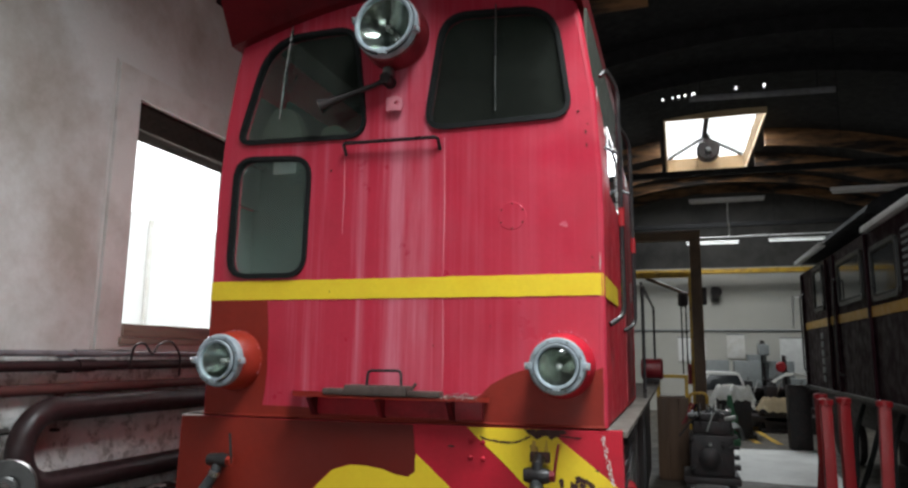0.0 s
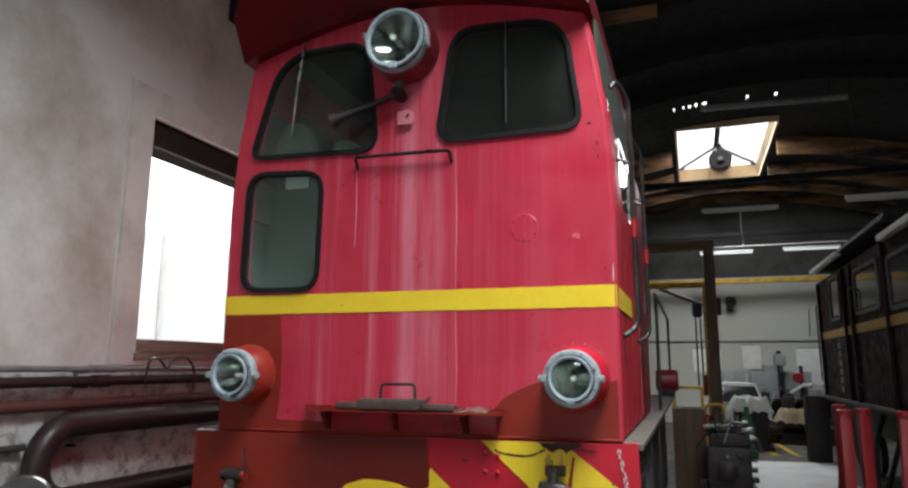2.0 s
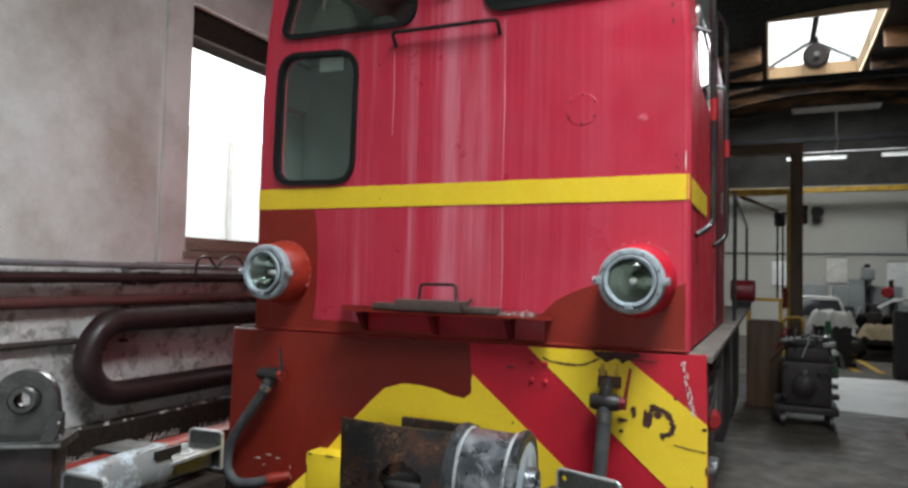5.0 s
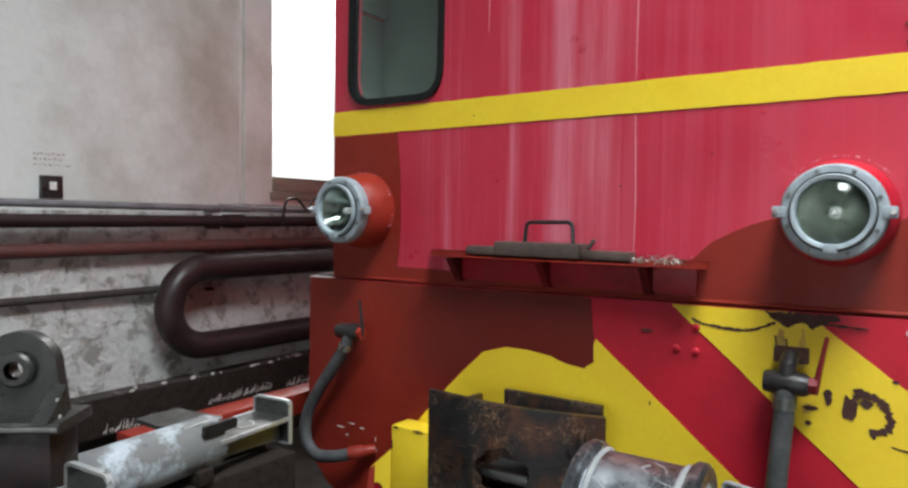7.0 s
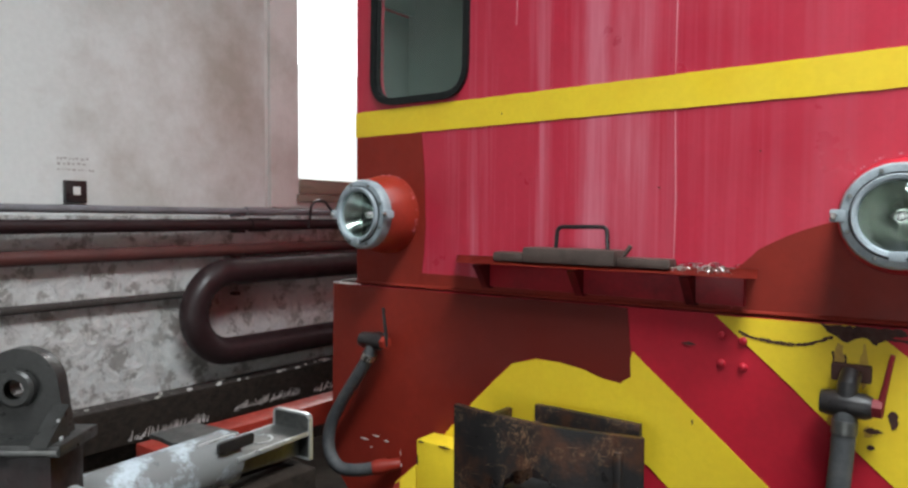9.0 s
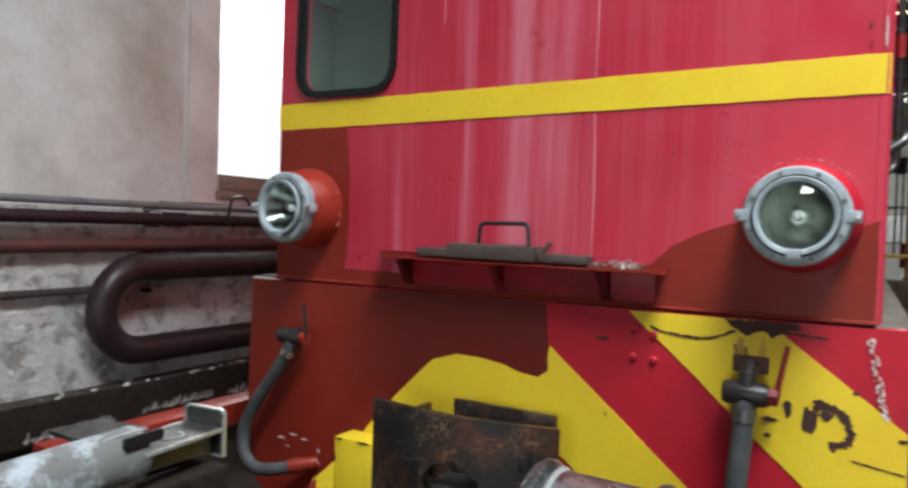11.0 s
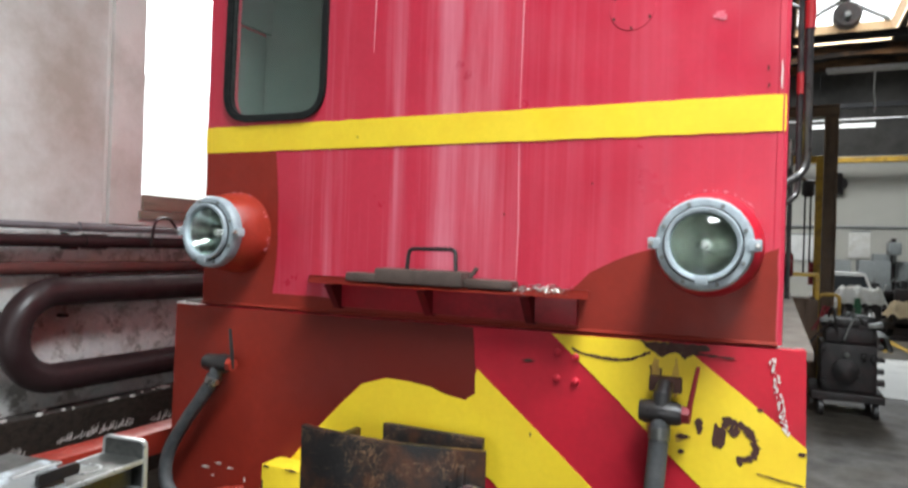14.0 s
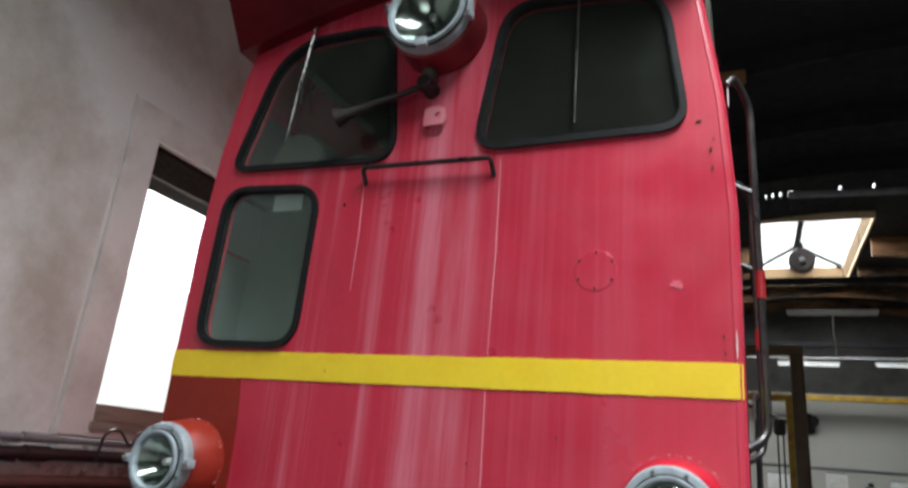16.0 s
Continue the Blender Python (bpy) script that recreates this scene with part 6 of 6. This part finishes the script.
for k in range(6):
    x = 1.15 + 0.52 * k
    h = rnd.uniform(0.75, 1.15)
    mt = thing("machine_tool", (x, 18.5, 0), "dark greasy machine tool on the shop floor", "machine", "machine tools")
    part("bed", boxed((x - 0.22, 18.3, 0.0), (x + 0.24, 18.8, h * 0.6), 0.03), GREASY, mt)
    part("head", boxed((x - 0.14, 18.35, h * 0.6), (x + 0.12, 18.7, h), 0.04), rnd.choice((GREASY, BLACK, MAROON)), mt)
    part("handwheel", turned([(0.06, 0), (0.10, 0.0), (0.10, 0.02), (0.06, 0.03), (0, 0.02)], (x, 18.29, h * 0.5), (0, -1, 0), 14), STEEL_DARK, mt)
    part("lever", tubed([(x + 0.1, 18.4, h * 0.8), (x + 0.2, 18.3, h + 0.12)], 0.014, 6), CHROME, mt)
cab = thing("timber_cupboard", (0.03, 10.4, 0), "brown timber cupboard with a yellow steel frame on top", "cupboard")
part("carcass", boxed((-0.22, 10.25, 0.0), (0.20, 10.8, 1.10), 0.01), BROWNBOARD, cab)
for k in range(3):
    part("board", boxed((-0.21 + 0.137 * k, 10.228, 0.03), (-0.08 + 0.137 * k, 10.249, 1.08), 0.004), BROWNBOARD, cab)
for x in (-0.20, 0.18):
    for y in (10.28, 10.76):
        part("frame_post", boxed((x - 0.02, y - 0.02, 1.10), (x + 0.02, y + 0.02, 1.38), 0.003), YELLOW_WORN, cab)
part("frame_rail", boxed((-0.22, 10.255, 1.36), (0.20, 10.30, 1.40), 0.003), YELLOW_WORN, cab)
part("frame_top", boxed((-0.22, 10.30, 1.375), (0.20, 10.78, 1.395), 0.003), YELLOW_WORN, cab)
ylw = thing("yellow_stand", (0.35, 11.0, 0), "bent yellow tube stand", "stand")
part("hoop", tubed(bend([(0.22, 10.95, 0.0), (0.22, 10.95, 1.12), (0.46, 10.95, 1.14), (0.46, 10.95, 0.0)], 0.08), 0.022, 10), YELLOW_WORN, ylw)
part("crossbar", tubed([(0.22, 10.95, 0.8), (0.46, 10.95, 0.8)], 0.018, 8), YELLOW_WORN, ylw)
motor = thing("winding_drum", (-0.25, 9.1, SILL), "small dark red drum on the running plate", "drum")
part("drum", turned([(0, 0), (0.11, 0), (0.13, 0.02), (0.13, 0.24), (0.11, 0.26), (0, 0.26)], (-0.36, 9.15, 1.50), (1, 0, 0), 20), RED_DARK, motor)
part("foot", boxed((-0.34, 9.08, SILL - 0.006), (-0.14, 9.22, 1.42), 0.01), GREASY, motor)

gan = thing("gantry", (-0.9, 12.9, 0), "brown steel portal gantry", "gantry")
for x in (0.44, -2.6):
    part("post_web", boxed((x - 0.06, 12.895, 0.0), (x + 0.06, 12.915, 3.70)), GANTRY, gan)
    for s in (-1, 1):
        part("post_flange", boxed((x + s * 0.075 - 0.015, 12.82, 0.0), (x + s * 0.075 + 0.015, 12.99, 3.70), 0.003), GANTRY, gan)
    part("foot_plate", boxed((x - 0.2, 12.7, 0.0), (x + 0.2, 13.1, 0.03), 0.004), GANTRY, gan)
part("beam_web", boxed((-2.7, 12.895, 3.72), (0.535, 12.915, 3.84)), GANTRY, gan)
for z in (3.70, 3.84):
    part("beam_flange", boxed((-2.7, 12.82, z), (0.535, 12.99, z + 0.022), 0.003), GANTRY, gan)
part("hook_block", boxed((0.52, 12.84, 2.55), (0.60, 12.96, 2.85), 0.02), GREASY, gan)

jib = thing("jib_crane", (0.40, 15.0, 0), "yellow jib crane with a hanging hoist", "crane")
part("mast", boxed((0.34, 14.94, 0.0), (0.46, 15.06, 3.38), 0.01), YELLOW_WORN, jib)
part("jib_arm", boxed((-1.6, 14.95, 3.26), (0.34, 15.05, 3.38), 0.008), YELLOW_WORN, jib)
part("brace", tubed([(0.34, 15.0, 2.9), (-0.5, 15.0, 3.26)], 0.035, 8), GANTRY, jib)
part("hoist", turned([(0, 0), (0.08, 0.02), (0.1, 0.06), (0.1, 0.26), (0.06, 0.3), (0, 0.3)], (0.22, 14.9, 2.95), (0, 0, -1), 16), GREASY, jib)
for x in (0.18, 0.27):
    part("chain", tubed([(x, 14.9, 2.7), (x, 14.9, 1.3)], 0.016, 6), GREASY, jib)
part("pendant", boxed((0.26, 14.86, 1.1), (0.34, 14.94, 1.5), 0.01), JACKRED, jib)

beam = thing("crane_beam", (1.5, 21.8, 4.15), "long yellow overhead crane beam by the end wall", "crane beam", kind="structure")
part("beam", boxed((WEST, 21.70, 4.10), (EAST, 21.86, 4.22), 0.006), YELLOW_WORN, beam)
part("lower_flange", boxed((WEST, 21.66, 4.085), (EAST, 21.90, 4.10), 0.003), YELLOW_WORN, beam)
rail = thing("wall_conduit", (1.5, NORTH, 2.4), "grey conduit run along the end wall", "conduit", kind="structure")
part("conduit_run", tubed([(WEST, NORTH - 0.03, 2.43), (EAST, NORTH - 0.03, 2.43)], 0.03, 8), GREYCAB, rail)
part("ceiling_cable", tubed([(WEST, 19.6, 4.80), (EAST, 19.6, 4.86)], 0.012, 6), WHITE, rail)
spk = thing("wall_loudspeaker", (1.22, 22.3, 3.4), "black loudspeaker on the end wall", "loudspeaker")
part("horn", turned([(0.05, 0), (0.07, 0.06), (0.16, 0.16), (0.17, 0.18), (0.0, 0.14)], (1.22, NORTH - 0.16, 3.62), (0.2, -1, -0.3), 16), BLACK, spk)
part("bracket", boxed((1.13, NORTH - 0.14, 3.30), (1.33, NORTH - 0.001, 3.75), 0.02), BLACK, spk)



def batten_light(x, y, z, lit):
    lamp = thing("fluorescent_light", (x, y, z), "hanging fluorescent batten light", "ceiling light", "fluorescent lights")
    part("batten", boxed((x - 0.68, y - 0.04, z + 0.01), (x + 0.68, y + 0.04, z + 0.06), 0.006), WHITE, lamp)
    part("tube", tubed([(x - 0.66, y, z - 0.013), (x + 0.66, y, z - 0.013)], 0.022, 10), TUBE_ON if lit else TARP, lamp)
    for d in (-0.5, 0.5):
        part("hanger", tubed([(x + d, y, z + 0.05), (x + d, y, roof_z(x + d) + 0.01)], 0.0035, 5), NEAR_BLACK, lamp)


for x, y, z, lit in ((1.08, 14.0, 4.62, False), (1.10, 20.0, 4.73, True), (3.20, 20.0, 4.75, True), (2.95, 11.0, 4.03, False)):
    batten_light(x, y, z, lit)
drop = thing("hanging_cable", (1.08, 14.05, 3.8), "pale cable hanging from the light", "cable")
part("cable", tubed(smooth_path([(1.10, 14.06, 4.62), (1.09, 14.06, 4.3), (1.11, 14.06, 4.1), (1.10, 14.06, 3.95)]), 0.012, 6), WHITE, drop)

# far end clutter
gc = thing("grey_cabinet", (1.85, 20.2, 0), "grey steel workshop cabinet", "cabinet", "far cabinets")
part("body", boxed((1.50, 19.9, 0.0), (2.15, 20.5, 1.55), 0.01), GREYCAB, gc)
part("door", boxed((1.52, 19.88, 0.1), (1.82, 19.9, 1.5), 0.004), GREYCAB, gc)
part("door", boxed((1.83, 19.88, 0.1), (2.13, 19.9, 1.5), 0.004), GREYCAB, gc)
copy_thing(gc, pose(2.75, 21.0, 0))
copy_thing(gc, pose(1.15, 21.4, 0))
for x, y, w, h in ((1.02, 20.7, 0.42, 1.25), (2.20, 21.3, 0.50, 1.72), (2.95, 20.1, 0.55, 1.10)):
    lk = thing("steel_locker", (x, y, 0), "dull grey steel locker near the end wall", "locker", "far lockers")
    part("carcass", boxed((x - w / 2, y, 0.0), (x + w / 2, y + 0.45, h), 0.01), GREYCAB, lk)
    part("door", boxed((x - w / 2 + 0.02, y - 0.02, 0.08), (x + w / 2 - 0.02, y - 0.001, h - 0.05), 0.004), GREYCAB, lk)
    part("handle", boxed((x + w / 4, y - 0.04, h * 0.5), (x + w / 4 + 0.02, y - 0.021, h * 0.5 + 0.12), 0.003), BLACK, lk)
dm = thing("drill_press", (2.3, 20.8, 0), "dark floor-standing drill press", "machine")
part("column", tubed([(2.3, 20.8, 0), (2.3, 20.8, 2.1)], 0.06, 12), GREASY, dm)
part("head", boxed((2.17, 20.42, 1.70), (2.43, 20.95, 2.0), 0.05), GREYCAB, dm)
part("motor", tubed([(2.3, 21.0, 1.72), (2.3, 21.0, 2.02)], 0.10, 14), GREASY, dm)
part("spindle", tubed([(2.3, 20.55, 1.5), (2.3, 20.55, 1.72)], 0.035, 10), STEEL_DARK, dm)
part("table", boxed((2.05, 20.45, 1.0), (2.55, 20.95, 1.06), 0.01), GREASY, dm)
part("base", boxed((2.0, 20.4, 0.0), (2.6, 21.1, 0.08), 0.01), GREASY, dm)
bench = thing("work_bench", (3.0, 19.2, 0), "dark cluttered steel workbench", "bench")
part("top", boxed((1.3, 18.9, 0.82), (4.2, 19.6, 0.90), 0.01), GREASY, bench)
for x in (1.4, 2.8, 4.1):
    part("leg", boxed((x - 0.05, 19.0, 0.0), (x + 0.05, 19.5, 0.82), 0.004), GREASY, bench)
part("back_panel", boxed((1.35, 19.55, 0.05), (4.15, 19.6, 0.82)), GREASY, bench)
rnd = random.Random(21)
for k in range(9):
    x, h = 1.45 + 0.3 * k, rnd.uniform(0.08, 0.45)
    o = thing("machine_part", (x, 19.2, 0.90), "dark greasy machine part on the bench", "machine part", "parts on the bench")
    part("casting", boxed((x - 0.1, 19.1, 0.90), (x + rnd.uniform(0.02, 0.12), 19.4, 0.90 + h), 0.03), rnd.choice((GREASY, BLACK, GREYCAB, STEEL_DARK)), o)
    part("spindle", tubed([(x, 19.2, 0.9 + h), (x + rnd.uniform(-0.1, 0.1), 19.2, 1.0 + h)], 0.02, 8), STEEL_DARK, o)
rv = thing("red_valve_wheel", (2.58, 19.1, 0.90), "red handwheel on a dark post", "valve")
part("post", tubed([(2.58, 19.05, 0.90), (2.58, 19.05, 1.7)], 0.05, 10), GREASY, rv)
part("wheel", turned([(0.05, 0), (0.12, 0.0), (0.13, 0.03), (0.10, 0.05), (0, 0.04)], (2.50, 19.0, 1.42), (0, -1, 0), 16), JACKRED, rv)


def draped(x0, x1, y0, y1, z, lump, seed, name, label, material, category):
    """A lumpy sheet thrown over a dark machine, hanging a little over its sides."""
    d = thing(name, ((x0 + x1) / 2, (y0 + y1) / 2, 0), label, category)

    def fn(u, v):
        e = min(1, 7 * min(u, 1 - u)) * min(1, 7 * min(v, 1 - v))
        fold = noise.noise(Vector((u * 5 + seed, v * 4, seed))) + 0.5 * noise.noise(Vector((u * 13, v * 11 + seed, 1)))
        drop = 0.26 + 0.14 * noise.noise(Vector((u * 6, v * 6, seed + 4)))
        return (x0 + (x1 - x0) * u, y0 + (y1 - y0) * v, z - drop * (1 - e) + lump * fold * e)
    part("sheet", grid_sheet(fn, 40, 26, 0.01), material, d)
    part("machine", boxed((x0 + 0.12, y0 + 0.1, 0.0), (x1 - 0.12, y1 - 0.1, z - lump * 0.9), 0.02), GREASY, d)
    part("foot", boxed((x0 + 0.05, y0 + 0.05, 0.0), (x1 - 0.05, y1 - 0.05, 0.09), 0.01), GREASY, d)
    return d


draped(0.72, 1.60, 15.6, 16.5, 1.02, 0.10, 3, "tarpaulin", "crumpled dirty white tarpaulin over a machine", TARP, "tarpaulin")
draped(1.75, 2.75, 17.1, 18.0, 0.72, 0.10, 8, "canvas_sheet", "crumpled tan canvas over a low load", TARP_TAN, "canvas")
pal = thing("low_trolley", (2.1, 17.6, 0), "black low wheeled trolley", "trolley")
part("deck", boxed((1.3, 17.2, 0.22), (3.0, 18.1, 0.36), 0.02), GREASY, pal)
for x in (1.45, 2.85):
    part("wheel", turned([(0, 0), (0.16, 0), (0.18, 0.02), (0.18, 0.1), (0, 0.1)], (x, 17.2, 0.18), (0, -1, 0), 16), BLACK, pal)
car = thing("parked_van", (1.1, 18.6, 0), "small silver-grey van at the end of the shed", "van")
vb = [(0.45, 0.25), (1.75, 0.25), (1.75, 0.75), (1.62, 0.82), (1.45, 1.28), (0.75, 1.30), (0.50, 0.85), (0.45, 0.75)]
part("body", slab(rounded(vb, 0.04, 3), [], 17.9, 18.8), WHITE, car, smooth=False)
part("windscreen", slab([(0.60, 0.86), (1.55, 0.86), (1.42, 1.22), (0.78, 1.22)], [], 17.88, 17.899), PANE_DARK, car, smooth=False)
for x in (0.65, 1.55):
    part("wheel", turned([(0, 0), (0.22, 0), (0.26, 0.02), (0.26, 0.15), (0, 0.15)], (x, 17.99, 0.26), (0, -1, 0), 20), BLACK, car)
gm = thing("green_machine", (1.0, 14.6, 0), "green painted pump on the floor", "pump")
part("base", boxed((0.85, 14.4, 0.0), (1.15, 14.8, 0.12), 0.01), GREEN, gm)
part("casing", turned([(0, 0), (0.10, 0.0), (0.13, 0.05), (0.13, 0.4), (0.08, 0.5), (0.04, 0.8), (0, 0.8)], (1.0, 14.6, 0.12), (0, 0, 1), 18), GREEN, gm)
wb = thing("white_bonnet", (2.15, 14.4, 0), "white plastic sheet draped over a dark stand", "sheet")
part("stand", boxed((1.98, 14.25, 0.0), (2.35, 14.6, 1.15), 0.02), GREASY, wb)
bm = grid_sheet(lambda u, v: (1.75 + 0.65 * u, 14.2 + 0.45 * v, 1.20 + 0.16 * math.sin(u * 2.6) + 0.05 * noise.noise(Vector((u * 6, v * 6, 2)))), 20, 14, 0.008)
part("sheet", bm, TARP, wb)
for i, (x, w, z0, z1, m) in enumerate(((0.1, 0.8, 1.5, 2.2, WHITE), (1.5, 0.5, 1.6, 2.3, TARP), (2.95, 0.7, 1.2, 2.2, WHITE), (3.75, 0.5, 1.0, 2.35, MAROON))):
    bd = thing("notice_board", (x + w / 2, NORTH, z0), "pale board fixed to the end wall" if m is not MAROON else "dark red door in the end wall", "board")
    part("panel", boxed((x, NORTH - 0.04, z0), (x + w, NORTH - 0.001, z1), 0.004), m, bd)
    part("rail", boxed((x, NORTH - 0.05, z1), (x + w, NORTH - 0.001, z1 + 0.03), 0.003), GREYCAB, bd)
